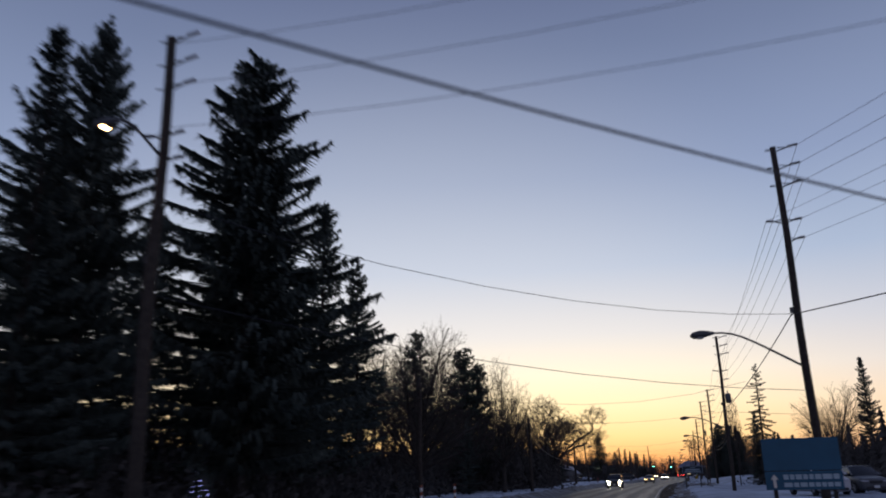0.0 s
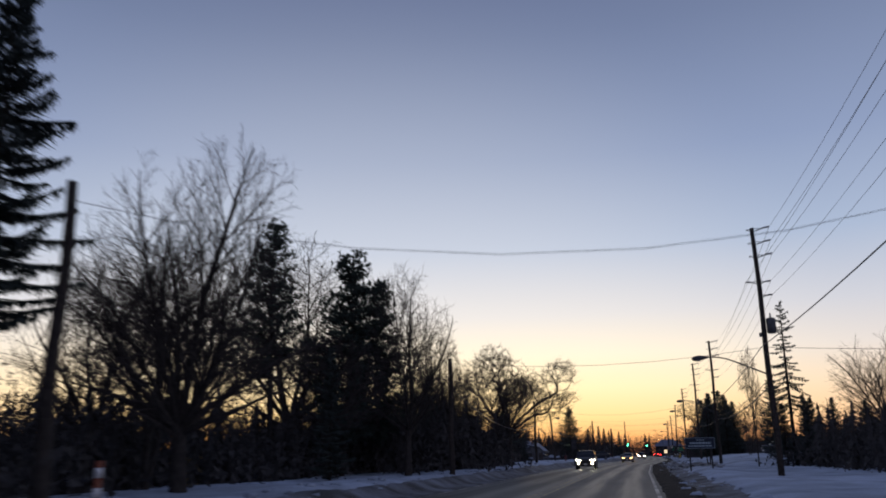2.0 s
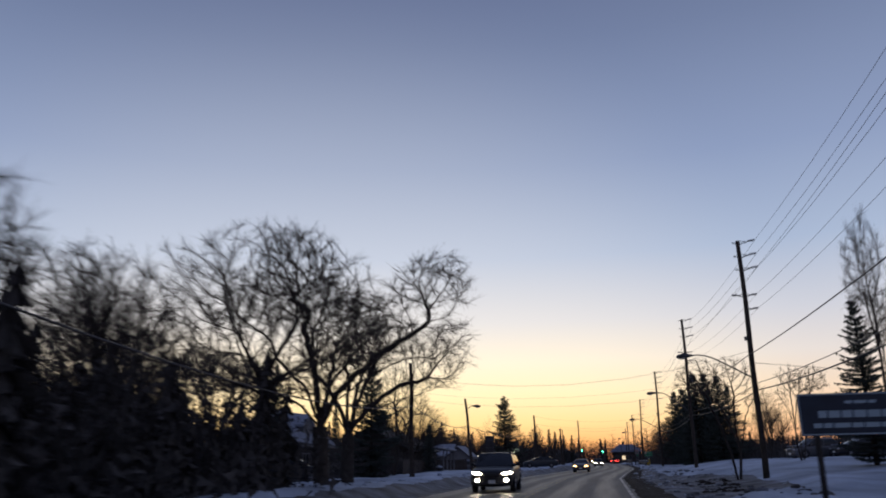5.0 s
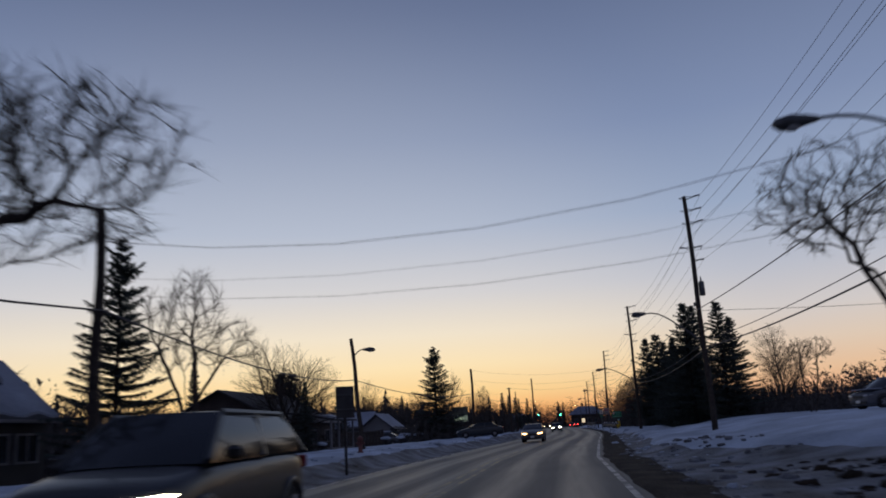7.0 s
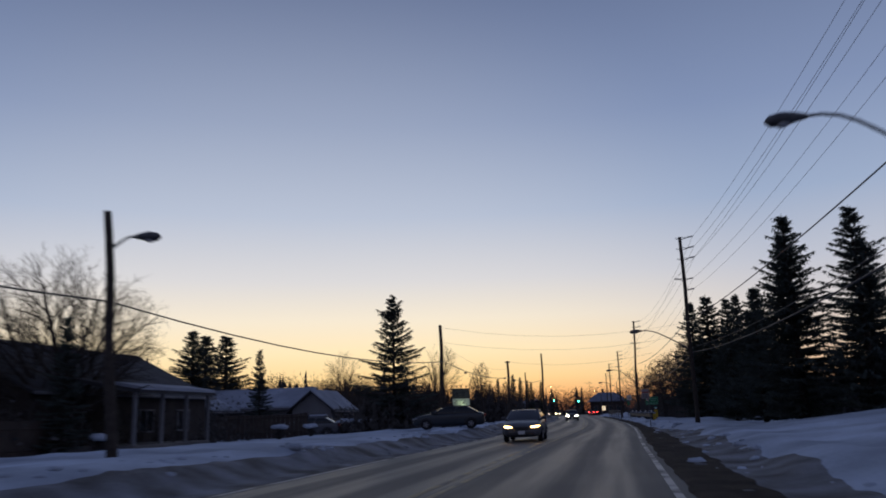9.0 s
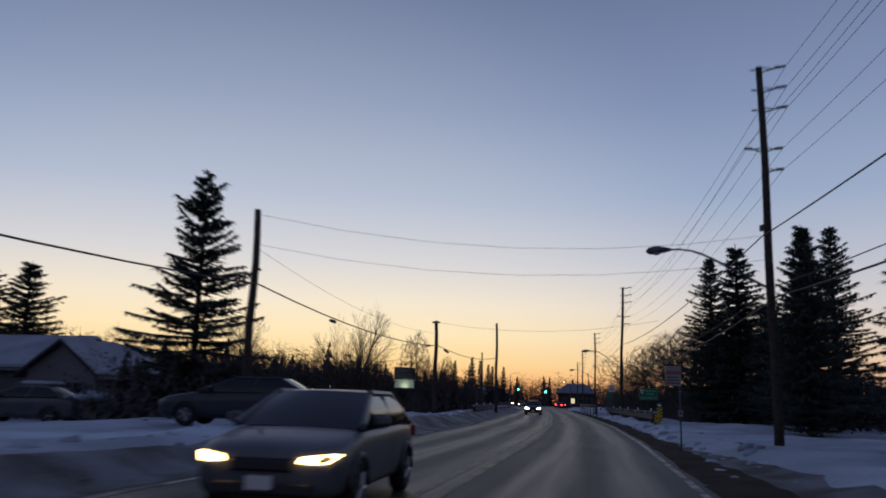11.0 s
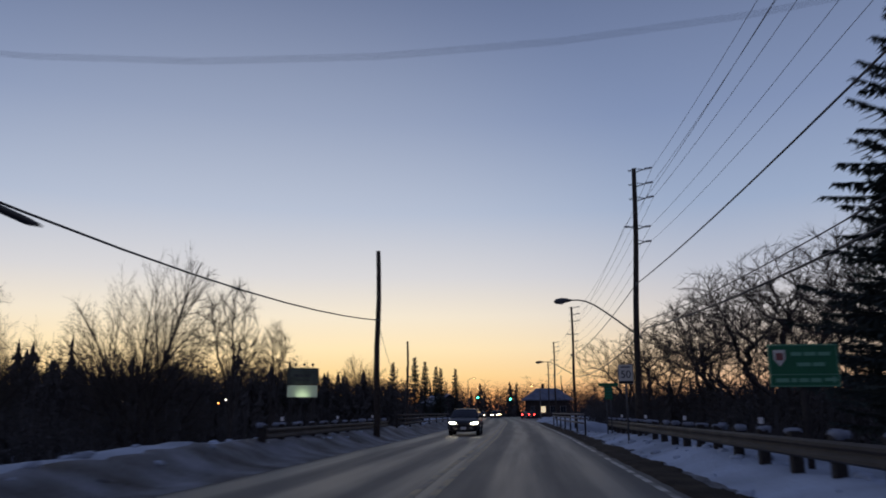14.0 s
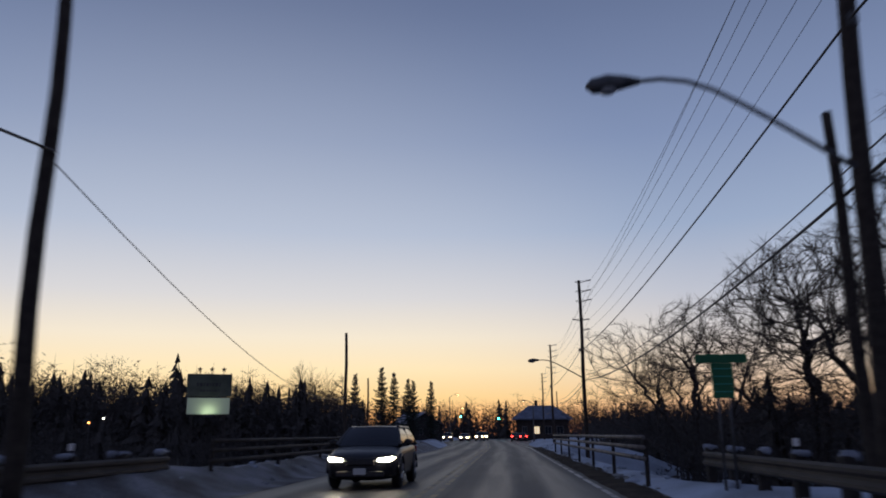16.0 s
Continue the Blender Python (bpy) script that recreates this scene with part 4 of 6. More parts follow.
# ---- woods and brush, too many stems to count ----
def woods(name, seed, spots, label, tall=(6, 10), share=0.35, coarse=True):
    """A belt of far trees: ragged conifers, bare twiggy crowns and tangled undergrowth."""
    rng = random.Random(seed)
    mb = Mesh()
    for x, y, k in spots:
        z = floor_at(x, y) if -80 < y < 480 and abs(x) < 140 else 0.0
        h = max(1.2, rng.uniform(*tall) * k * rng.choice((0.72, 0.86, 1.0, 1.0, 1.1)) - z)
        if rng.random() < share:
            r = h * rng.uniform(0.16, 0.27)
            n = 11
            lx, ly = rng.gauss(0, 0.25), rng.gauss(0, 0.25)
            for i in range(n):
                f = i / n
                zz, rr = z + h * (0.05 + 0.92 * f), r * (1 - f) ** 0.8 * rng.uniform(0.65, 1.25) + 0.06
                for _ in range(7):
                    a = rng.uniform(0, 6.28)
                    cx, cy = x + lx * f, y + ly * f
                    tip = (cx + math.cos(a) * rr, cy + math.sin(a) * rr, zz - rng.uniform(0.0, 0.45) * rr)
                    mb.tri((cx + math.cos(a + 1.3) * rr * 0.4, cy + math.sin(a + 1.3) * rr * 0.4, zz), (cx, cy, zz + h * 0.11), tip)
            mb.tube([(x, y, z - 0.2), (x + lx, y + ly, z + h)], [0.12, 0.01], 3, False)
        else:
            top = Vector((x + rng.uniform(-0.8, 0.8), y + rng.uniform(-0.8, 0.8), z + h * rng.uniform(0.8, 0.98)))
            mb.tube([(x, y, z - 0.2), top], [0.10, 0.015], 3, False)
            wide = h * rng.uniform(0.16, 0.30)
            t = 0.030 if coarse else 0.018
            for _ in range(12):
                f = rng.uniform(0.28, 0.92)
                p = Vector((x, y, z)).lerp(top, f)
                a = rng.uniform(0, 6.28)
                ln = wide * rng.uniform(0.5, 1.1) * (1.15 - 0.6 * f)
                q = p + Vector((math.cos(a) * ln, math.sin(a) * ln, wide * rng.uniform(0.35, 1.0) * (1.2 - f)))
                mb.tri(p + Vector((0, 0, t)), p - Vector((t, t, t)), q)
                for _ in range(7):
                    e = p.lerp(q, rng.uniform(0.3, 1.0))
                    a2, l2 = rng.uniform(0, 6.28), wide * rng.uniform(0.12, 0.36)
                    mb.tri(e, e + Vector((t * 1.3, -t, t * 1.6)), e + Vector((math.cos(a2) * l2, math.sin(a2) * l2, l2 * rng.uniform(0.0, 0.9))))
        for _ in range(80 if coarse else 100):
            f = rng.random() ** 1.15 * (0.84 if coarse else 0.94)
            p = Vector((x + rng.gauss(0, 1.3), y + rng.gauss(0, 1.3), z + f * h))
            size = (0.38 if coarse else 0.14) * (1.15 - 0.85 * f)
            u = Vector((rng.gauss(0, 1), rng.gauss(0, 1), rng.gauss(0, 1.2))) * size
            v = Vector((rng.gauss(0, 1), rng.gauss(0, 1), rng.gauss(0, 1.2))) * size
            mb.tri(p, p + u, p + v)
    return tagged(part(name, mb, BRUSH), label, "woods", kind="stuff")


def belt(seed, n, fx, y0, y1, depth, rise=0.0):
    """Places along the road at fx(y), spread over depth; tops grow by rise for each metre of y."""
    rng = random.Random(seed)
    out = []
    for i in range(n):
        y = y0 + (y1 - y0) * (i + rng.random()) / n
        out.append((fx(y) + depth * rng.random(), y, 1.0 + rise * (y - y0)))
    return out


woods("woodland", 51, belt(1, 620, lambda y: -48 - 0.03 * (y - 180), 150, 440, -22, 0.0052), "dark leafless woodland with scattered conifers", (5.6, 7.2), 0.04)
woods("woodland", 52, belt(2, 330, lambda y: -34, -30, 150, -18), "dark leafless woodland with scattered conifers", (5.2, 8.0), 0.06)
woods("woodland", 53, belt(3, 440, lambda y: 27 + 0.01 * y, -20, 350, 16), "dark woodland edge of brush and conifers", (5.0, 7.5), 0.07)
woods("woodland", 54, [(x, 455 + (i * 37 % 40), 1.0 + 0.0022 * max(0, -x)) for i, x in enumerate(np.linspace(-230, 130, 700))], "far wooded rise behind the junction", (10.5, 13.5), 0.06)
woods("woodland", 64, [(x, 441 + (i * 29 % 22), 1.0 + 0.0016 * max(0, -x)) for i, x in enumerate(np.linspace(-200, 110, 420))], "dense dark trees behind the junction", (8.0, 10.0), 0.08)
woods("woodland", 61, belt(11, 90, lambda y: -22 - 0.12 * (y - 300), 300, 440, -10), "wooded bank beside the junction", (5.0, 8.0), 0.12)
woods("woodland", 62, belt(12, 90, lambda y: 16, 300, 440, 12), "wooded bank beside the junction", (4.5, 7.0), 0.12)
woods("woodland", 75, [(-15.0 - 72 * ((i * 0.6180339) % 1.0), 296 + (i * 7.3 % 16), (6.0 + 0.05 * 72 * ((i * 0.6180339) % 1.0)) / 6.0) for i in range(560)], "dense dark hedge line of the wooded hollow", (5.6, 6.6), 0.15)
woods("brush", 55, belt(5, 520, lambda y: -18 - 0.04 * (y - 196), 206, 290, -24), "tangled bare brush in the snowy hollow", (1.4, 3.0), 0.05, False)
woods("brush", 69, belt(18, 70, lambda y: -15.0, 203, 218, -6), "tangled bare brush in the snowy hollow", (1.1, 2.0), 0.05, False)
woods("brush", 56, belt(6, 520, lambda y: 11.5, 226, 330, 15), "tangled bare brush beyond the guardrail", (2.6, 4.6), 0.05, False)
woods("brush", 57, belt(7, 640, lambda y: -17, 12, 99, -10), "dark hedge and undergrowth below the trees", (3.1, 4.9), 0.15, False)
woods("brush", 58, belt(8, 240, lambda y: 14 - 0.09 * max(0.0, min(y - 62, 33)), 56, 104, 11), "dark hedge and undergrowth below the trees", (3.4, 5.2), 0.3, False)
woods("brush", 59, belt(9, 50, lambda y: -17.3, 181.5, 190, 4.2), "dark shrubs round the foot of the spruce", (2.4, 3.8), 0.2, False)
woods("brush", 60, belt(10, 160, lambda y: 15.5, 162, 224, 10), "dark shrubs between the trunks", (2.4, 4.2), 0.2, False)
woods("brush", 65, belt(14, 120, lambda y: -20.6 - 0.08 * (y - 144), 144, 168, -2.6), "dark hedge in front of the brick house", (1.7, 2.9), 0.15, False)
woods("brush", 66, belt(15, 90, lambda y: -24, 128, 150, -9), "dark shrubs and small trees beside the house", (3.0, 5.0), 0.2, False)
woods("brush", 76, belt(21, 300, lambda y: -13.5 - 0.22 * (y - 72), 72, 112, -7), "dense dark hedge behind the bare trees", (4.2, 5.2), 0.25, False)
woods("brush", 67, belt(16, 170, lambda y: -12.2, 75, 97, -5), "low dark shrubs under the bare trees", (4.0, 5.2), 0.15, False)
woods("brush", 70, belt(19, 110, lambda y: -11.6, 13, 40, -5), "dark undergrowth below the old spruces", (1.4, 3.0), 0.1, False)
woods("brush", 77, belt(22, 200, lambda y: -17.5, 4, 46, -9), "dark undergrowth behind the old spruces", (4.2, 6.6), 0.2, False)
woods("brush", 63, belt(13, 70, lambda y: -30, 150, 176, 7), "dark shrubs behind the houses", (2.6, 4.0), 0.2, False)

# ---- utility poles and street lamps ----
ARM_PROFILE = (0.0, 0.15, 0.30, 0.45, 0.60, 0.74, 0.87, 0.96, 1.0, 1.0)


def street_arm(pole, side, z, reach, rise, lit=False, dy=0.4):
    """A curved lamp arm from the pole towards the road, with a cobra-head lantern."""
    mb = Mesh()
    n = 9
    pts = [(side * reach * (i / n), dy * (i / n), z + rise * ARM_PROFILE[i]) for i in range(n + 1)]
    mb.tube(pts, [0.045 - 0.012 * i / n for i in range(n + 1)], 7)
    part("lamp_arm", mb, DARK_STEEL, pole, "grey curved steel arm", smooth=True)
    hd = Mesh()
    x, y, zz = pts[-1]
    hd.tube([(x - side * 0.05, y, zz), (x + side * 0.16, y, zz), (x + side * 0.42, y, zz - 0.02), (x + side * 0.68, y, zz - 0.05), (x + side * 0.78, y, zz - 0.06)], [0.05, 0.10, 0.15, 0.12, 0.03], 10)
    head = part("lamp_head", hd, DARK_STEEL, pole, "grey cobra-head lantern", smooth=True)
    ln = Mesh()
    ln.ball((x + side * 0.45, y, zz - 0.12), 0.115 if lit else 0.13, 10, (1.2, 0.9, 0.6))
    part("lens", ln, AMBER if lit else LENS_GREY, head, smooth=True)


LENS_GREY = plain("lamp_lens", (0.35, 0.36, 0.36), 0.25)


def insulator_arm(pole, z, side, reach, ring=False, lift=0.12):
    mb = Mesh()
    mb.tube([(0, 0, z - 0.10), (side * reach * 0.55, 0, z + lift * 0.3), (side * reach * 0.62, 0, z + lift * 0.4)], [0.03, 0.025, 0.02], 5)
    mb.tube([(0, 0, z + 0.10), (side * reach * 0.5, 0, z + lift * 0.3)], [0.02, 0.02], 5)
    if ring:
        mb.tube([(-side * 0.12, 0.1, z + 0.06), (-side * 0.30, 0.1, z + 0.05), (-side * 0.30, -0.1, z - 0.05), (-side * 0.12, -0.1, z - 0.06)], [0.016] * 4, 4)
    arm = part("insulator_arm", mb, DARK_STEEL, pole)
    ins = Mesh()
    row = [(0.56 + 0.44 * i / 12, 0.062 if i % 2 else 0.032) for i in range(13)]
    ins.tube([(side * reach * f, 0, z + lift * f) for f, _ in row], [r for _, r in row], 8)
    part("insulator", ins, PORCELAIN, arm)


def utility_pole(x, y, h, arms=5, lamp=None, can=False, lit=False, thick=1.0, label="", lean=(0.0, 0.0)):
    z0 = floor_at(x, y)
    ob = root("utility_pole", label or "tall weathered wooden power pole with insulator arms", "utility pole", Matrix.Translation((x, y, z0)), group="poles along the road")
    top = h - z0
    mb = Mesh()
    n = 8
    mb.tube([(0.03 * math.sin(i * 1.3) + lean[0] * (1 - i / n), 0.02 * math.cos(i) + lean[1] * (1 - i / n), -0.5 + (top + 0.5) * i / n) for i in range(n + 1)], [(0.160 - 0.055 * i / n) * thick for i in range(n + 1)], 12)
    part("shaft", mb, POLE_WOOD, ob, smooth=True)
    if arms:
        for dz in (0.10, 0.83, 1.55):
            insulator_arm(ob, top - dz, 1, 0.85, True)
        insulator_arm(ob, top - 2.95, 1, 0.62, False, 0.05)
        insulator_arm(ob, top - 2.95, -1, 0.62, False, 0.05)
        insulator_arm(ob, top - 3.68, 1, 0.62, False, 0.05)
        br = Mesh()
        br.box(-0.18, 0, 7.25 - z0, 0.16, 0.10, 0.22, 0.02)
        part("cable_bracket", br, DARK_STEEL, ob)
    if lamp:
        base = lamp[2] if len(lamp) > 2 else 5.2
        street_arm(ob, -1, base - z0, lamp[0], lamp[1] - base, lit, lamp[3] if len(lamp) > 3 else 0.4)
    if can:
        mb = Mesh()
        cr, cx = can, can + 0.14
        mb.tube([(cx, 0, top - 5.65), (cx, 0, top - 5.6), (cx, 0, top - 4.9), (cx, 0, top - 4.85)], [cr * 0.8, cr, cr, cr * 0.7], 14)
        tf = part("transformer", mb, DARK_STEEL, ob, "grey cylindrical transformer can", smooth=True)
        mb = Mesh()
        mb.tube([(cx, 0, top - 4.85), (cx, 0, top - 4.6)], [0.05, 0.03], 8)
        part("bushing", mb, PORCELAIN, tf)
    return ob


RIGHT_POLES = [(30.0, -36.0, 13.8), (16.0, 14.5, 13.6), (6.9, 30.1, 13.55), (6.31, 70.6, 12.95), (6.66, 111.7, 12.45), (6.46, 141.3, 13.35), (6.26, 180.5, 12.9), (6.35, 233.4, 12.97), (6.09, 280.1, 12.4), (5.9, 325.0, 12.6), (6.4, 372.0, 12.4)]
LAMP_AT = [None, None, (3.0, 6.5, 5.2, -0.7), (2.9, 6.25), (2.9, 6.55), (2.8, 7.0), (3.1, 6.6), (3.3, 6.6, 4.65), (3.2, 6.6), None, None]
for i, (x, y, h) in enumerate(RIGHT_POLES):
    utility_pole(x, y, h, 5, LAMP_AT[i], can={3: 0.23, 5: 0.15}.get(i, 0), lean=(-0.45, 0.2) if i == 7 else (0.0, 0.0), label="tall wooden power pole with insulator arms and a street lamp" if LAMP_AT[i] else "")
utility_pole(6.28, 234.9, 6.4, 0, None, thick=0.75, label="shorter wooden stub pole beside the power pole")
LEFT_POLES = [(-10.0, 16.5, 13.6), (-10.8, 40.6, 7.0), (-10.2, 69.9, 6.65), (-12.0, 114.7, 7.1), (-14.1, 145.5, 7.35), (-10.3, 178.0, 7.36), (-8.35, 205.5, 6.55), (-6.26, 233.6, 9.2), (-12.0, 282.9, 9.2)]
for i, (x, y, h) in enumerate(LEFT_POLES):
    p = utility_pole(x, y, h, 5 if i == 0 else 0, None, thick=1.0 if i else 1.15, lean=(0.55, 0.0) if i == 4 else (0.0, 0.0), label="" if i == 0 else "weathered wooden cable pole on the snowy verge")
    if i == 0:
        street_arm(p, -1, 10.0 - floor_at(x, y), 0.7, 0.8, True, -0.9)
    if i == 4:
        street_arm(p, 1, 6.15 - floor_at(x, y), 0.65, 0.5)
    if i == 6:
        mb = Mesh()
        mb.box(0, -0.2, h - floor_at(x, y) - 0.12, 0.5, 0.12, 0.12, 0.02)
        part("bracket", mb, DARK_STEEL, p)


# ---- overhead wires ----
def wire(points, sag, r, label, category="power line", mat=WIRE):
    mb = Mesh()
    path = []
    for a, b in zip(points[:-1], points[1:]):
        a, b = Vector(a), Vector(b)
        n = max(6, int((b - a).length / 3))
        for i in range(n + (b == Vector(points[-1]))):
            t = i / n
            p = a.lerp(b, t)
            p.z -= 4 * sag * t * (1 - t) * ((b - a).length / 40.0) ** 2
            path.append(p)
    mb.tube(path, r, 5)
    return tagged(part("overhead_wire", mb, mat, smooth=True), label, category)


for dx, dz, r in ((0.85, 0.0, 0.0085), (0.85, -0.73, 0.0085), (0.85, -1.45, 0.0085), (0.62, -2.9, 0.007), (-0.62, -2.9, 0.007), (0.62, -3.63, 0.007)):
    wire([(x + dx, y, h + dz) for x, y, h in RIGHT_POLES], 0.55, r, "thin bare conductor strung between the power poles")
NEUTRAL_Z = [6.4, 6.4, 7.1, 6.64, 6.35, 6.9, 6.95, 7.25, 7.1, 7.1, 7.1]
wire([(p[0] - 0.22, p[1], z) for p, z in zip(RIGHT_POLES, NEUTRAL_Z)], 0.35, 0.022, "black insulated cable on the power poles")
PHONE_Z = [5.3, 5.3, 5.2, 4.9, 4.65, 4.95, 5.0, 5.2, 5.1, 5.1, 5.1]
wire([(p[0] + 0.2, p[1], z + 0.35) for p, z in list(zip(RIGHT_POLES, PHONE_Z))[3:]], 0.45, 0.016, "black telephone cable on the power poles")
wire([(p[0] + 0.2, p[1], z) for p, z in list(zip(RIGHT_POLES, PHONE_Z))[3:]], 0.5, 0.030, "thick black telephone cable on the power poles")
CABLE_Z = [5.6, 5.3, 4.9, 4.6, 4.75, 4.9, 4.9, 5.75]
wire([(LEFT_POLES[i][0] + 0.15, LEFT_POLES[i][1], CABLE_Z[i]) for i in range(2, 8)], 0.95, 0.026, "thick black telephone cable on short poles")
wire([(-10.3, 178.0, 6.1), (-8.35, 205.5, 5.75)], 1.3, 0.006, "thin wire strung above the telephone cable")
wire([(-6.26, 233.6, 5.7), (-12.0, 282.9, 4.2)], 0.9, 0.012, "slack cable running down into the hollow")
for a, b, sag, r in (((-10.3, 178, 7.2), (6.2, 180.5, 7.0), 4.4, 0.006), ((-10.3, 178, 6.2), (6.2, 180.5, 6.2), 4.4, 0.006), ((-8.35, 205.5, 6.45), (6.1, 206.0, 6.8), 5.0, 0.008),
                     ((-12.0, 114.7, 6.3), (6.6, 111.7, 6.6), 4.9, 0.008), ((-12.0, 114.7, 5.4), (6.6, 111.7, 5.55), 3.6, 0.004), ((-12.0, 114.7, 5.0), (6.6, 111.7, 5.0), 3.6, 0.005),
                     ((-10.8, 40.6, 6.6), (6.1, 45.0, 6.35), 6.0, 0.008), ((-10.2, 69.9, 6.4), (6.2, 70.6, 6.6), 3.0, 0.010), ((-10.0, 16.5, 8.8), (6.9, 30.1, 7.1), 3.0, 0.010),
                     ((-10.0, 16.5, 13.4), (16.0, 14.5, 13.0), 1.8, 0.009), ((-10.0, 16.5, 12.15), (16.0, 14.5, 11.9), 1.8, 0.009), ((-10.0, 16.5, 10.87), (16.0, 14.5, 10.4), 1.6, 0.009),
                     ((-10.0, 16.5, 6.3), (6.9, 30.1, 4.4), 1.8, 0.010), ((-10.0, 0.2, 7.6), (9.0, 20.5, 7.5), 0.4, 0.030), ((6.46, 141.3, 6.9), (30.0, 138.0, 6.2), 0.8, 0.012), ((6.66, 111.7, 6.0), (24.0, 116.0, 5.0), 0.8, 0.012),
                     ((6.31, 70.6, 6.6), (22.0, 66.0, 5.4), 0.8, 0.012)):
    wire([a, b], sag, r, "service wire slung across the road" if b[0] < 8 else "service wire leading to a house")
for (x, y, z), (x2, y2, z2) in (((-8.45, 203.6, 4.76), (-8.52, 202.8, 4.72)), ((-8.1, 207.5, 4.76), (-7.95, 209.2, 4.68)), ((-9.8, 186.2, 4.50), (-9.85, 185.4, 4.50))):
    mb = Mesh()
    mb.tube([(x, y, z), (x * 0.8 + x2 * 0.2, y * 0.8 + y2 * 0.2, z), (x * 0.2 + x2 * 0.8, y * 0.2 + y2 * 0.8, z2), (x2, y2, z2)], [0.03, 0.075, 0.075, 0.03], 8)
    tagged(part("splice_case", mb, WIRE, smooth=True), "black splice case hanging on the telephone cable", "cable splice")


# ---- guardrails and railings ----
def guardrail(y0, y1, off, side):
    """A steel beam on timber posts with snow heaped on the post tops."""
    ob = root("guardrail", "weathered steel guardrail on timber posts capped with snow", "guardrail", Matrix.Translation((0, 0, 0)))
    mb = Mesh()
    ys = list(np.arange(y0, y1 + 0.01, 1.9))
    prof = [(0.00, 0.58), (0.05, 0.62), (0.05, 0.67), (0.00, 0.72), (0.00, 0.76), (0.05, 0.81), (0.05, 0.86), (0.00, 0.90), (-0.03, 0.90), (-0.03, 0.58)]
    for y in ys:
        for a, z in prof:
            mb.v.append((centre(y) + side * (off - a), y, level(y) + z))
    k = len(prof)
    for j in range(len(ys) - 1):
        for i in range(k):
            a, b = j * k + i, j * k + (i + 1) % k
            mb.f.append((a, b, b + k, a + k))
    mb.f += [tuple(range(k)), tuple((len(ys) - 1) * k + i for i in range(k))]
    solid("beam", mb, RAIL_STEEL, ob)
    rng = random.Random(int(y0) + side)
    for i, y in enumerate(ys):
        x = centre(y) + side * (off + 0.14)
        pm = Mesh()
        pm.box(x, y, 0.25, 0.20, 0.20, 1.5, 0.02)
        post = part("post", pm, RAIL_POST, ob)
        cap = Mesh()
        for _ in range(4):
            cap.ball((x + side * rng.uniform(-0.04, 0.16), y + rng.uniform(-0.20, 0.20), 0.99), rng.uniform(0.07, 0.13), 8, (rng.uniform(0.8, 1.2), rng.uniform(0.9, 1.6), rng.uniform(0.5, 0.95)))
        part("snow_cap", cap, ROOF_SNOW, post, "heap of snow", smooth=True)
        if i % 4 == 1:
            rf = Mesh()
            rf.box(x - side * 0.05, y - 0.12, 1.16, 0.10, 0.02, 0.13, 0.01)
            part("reflector", rf, REFLECTOR, post, "white reflector plate")
    return ob


def railing(y0, y1, x, label, mat=STEEL):
    ob = root("bridge_railing", label, "railing")
    for z, r in ((1.22, 0.06), (0.98, 0.06), (0.72, 0.06)):
        mb = Mesh()
        mb.tube([(x + centre(y) - centre(y0), y, level(y) + z) for y in np.arange(y0, y1 + 0.1, 3.0)], r, 6)
        part("rail", mb, mat, ob, smooth=True)
    for y in np.arange(y0 + 0.2, y1, 6.0):
        mb = Mesh()
        mb.box(x + centre(y) - centre(y0) + (0.09 if x > 0 else -0.09), y, 0.42, 0.10, 0.10, 1.5, 0.02)
        part("post", mb, RAIL_POST, ob)
    return ob


guardrail(203.4, 241.5, 6.25, 1)
guardrail(219.4, 241.5, 6.0, -1)
railing(242.2, 281.0, 4.1, "three-rail steel bridge railing dusted with snow", PALE_RAIL)
# darker steel here paints in the shade of the side turned from the sunset
railing(242.2, 281.0, -6.6, "three-rail bridge railing on timber posts, its shaded side put in as dark steel", RAIL_STEEL)


# ---- signs ----
def bars(parent, mat, x0, x1, z, h, y, rng, gap=0.06):
    """Unreadable writing: a row of plain bars."""
    x = x0
    while x < x1 - 0.03:
        w = min(rng.uniform(0.10, 0.26), x1 - x)
        mb = Mesh()
        mb.box(x + w / 2, y, z, w, 0.006, h)
        part("lettering", mb, mat, parent)
        x += w + gap


def sign_root(name, label, x, y, turn=0.0):
    return root(name, label, "road sign", Matrix.Translation((x, y, floor_at(x, y))) @ Matrix.Rotation(turn, 4, "Z"))


def post(ob, x, top, r=0.035, mat=DARK_STEEL, y=0.05):
    mb = Mesh()
    mb.tube([(x, y, -0.4), (x, y, top)], r, 8)
    part("post", mb, mat, ob, smooth=True)


def panel(ob, name, x, z, w, h, mat, y=0.0, t=0.02, bevel=0.006):
    mb = Mesh()
    mb.box(x, y, z, w, t, h, bevel)
    return part(name, mb, mat, ob)


def lettering(text, size, parent, x, y, z, mat, name="lettering"):
    cu = bpy.data.curves.new("text", "FONT")
    cu.body, cu.size, cu.align_x, cu.align_y, cu.extrude = text, size, "CENTER", "CENTER", 0.003
    tmp = new("text", cu)
    bpy.context.view_layer.update()
    me = bpy.data.meshes.new_from_object(tmp.evaluated_get(bpy.context.evaluated_depsgraph_get()))
    bpy.data.objects.remove(tmp)
    me.materials.clear()
    me.materials.append(mat)
    ob = new(name, me)
    ob.parent = parent
    ob.matrix_basis = Matrix.Translation((x, y, z)) @ Matrix.Rotation(math.pi / 2, 4, "X")
    return ob


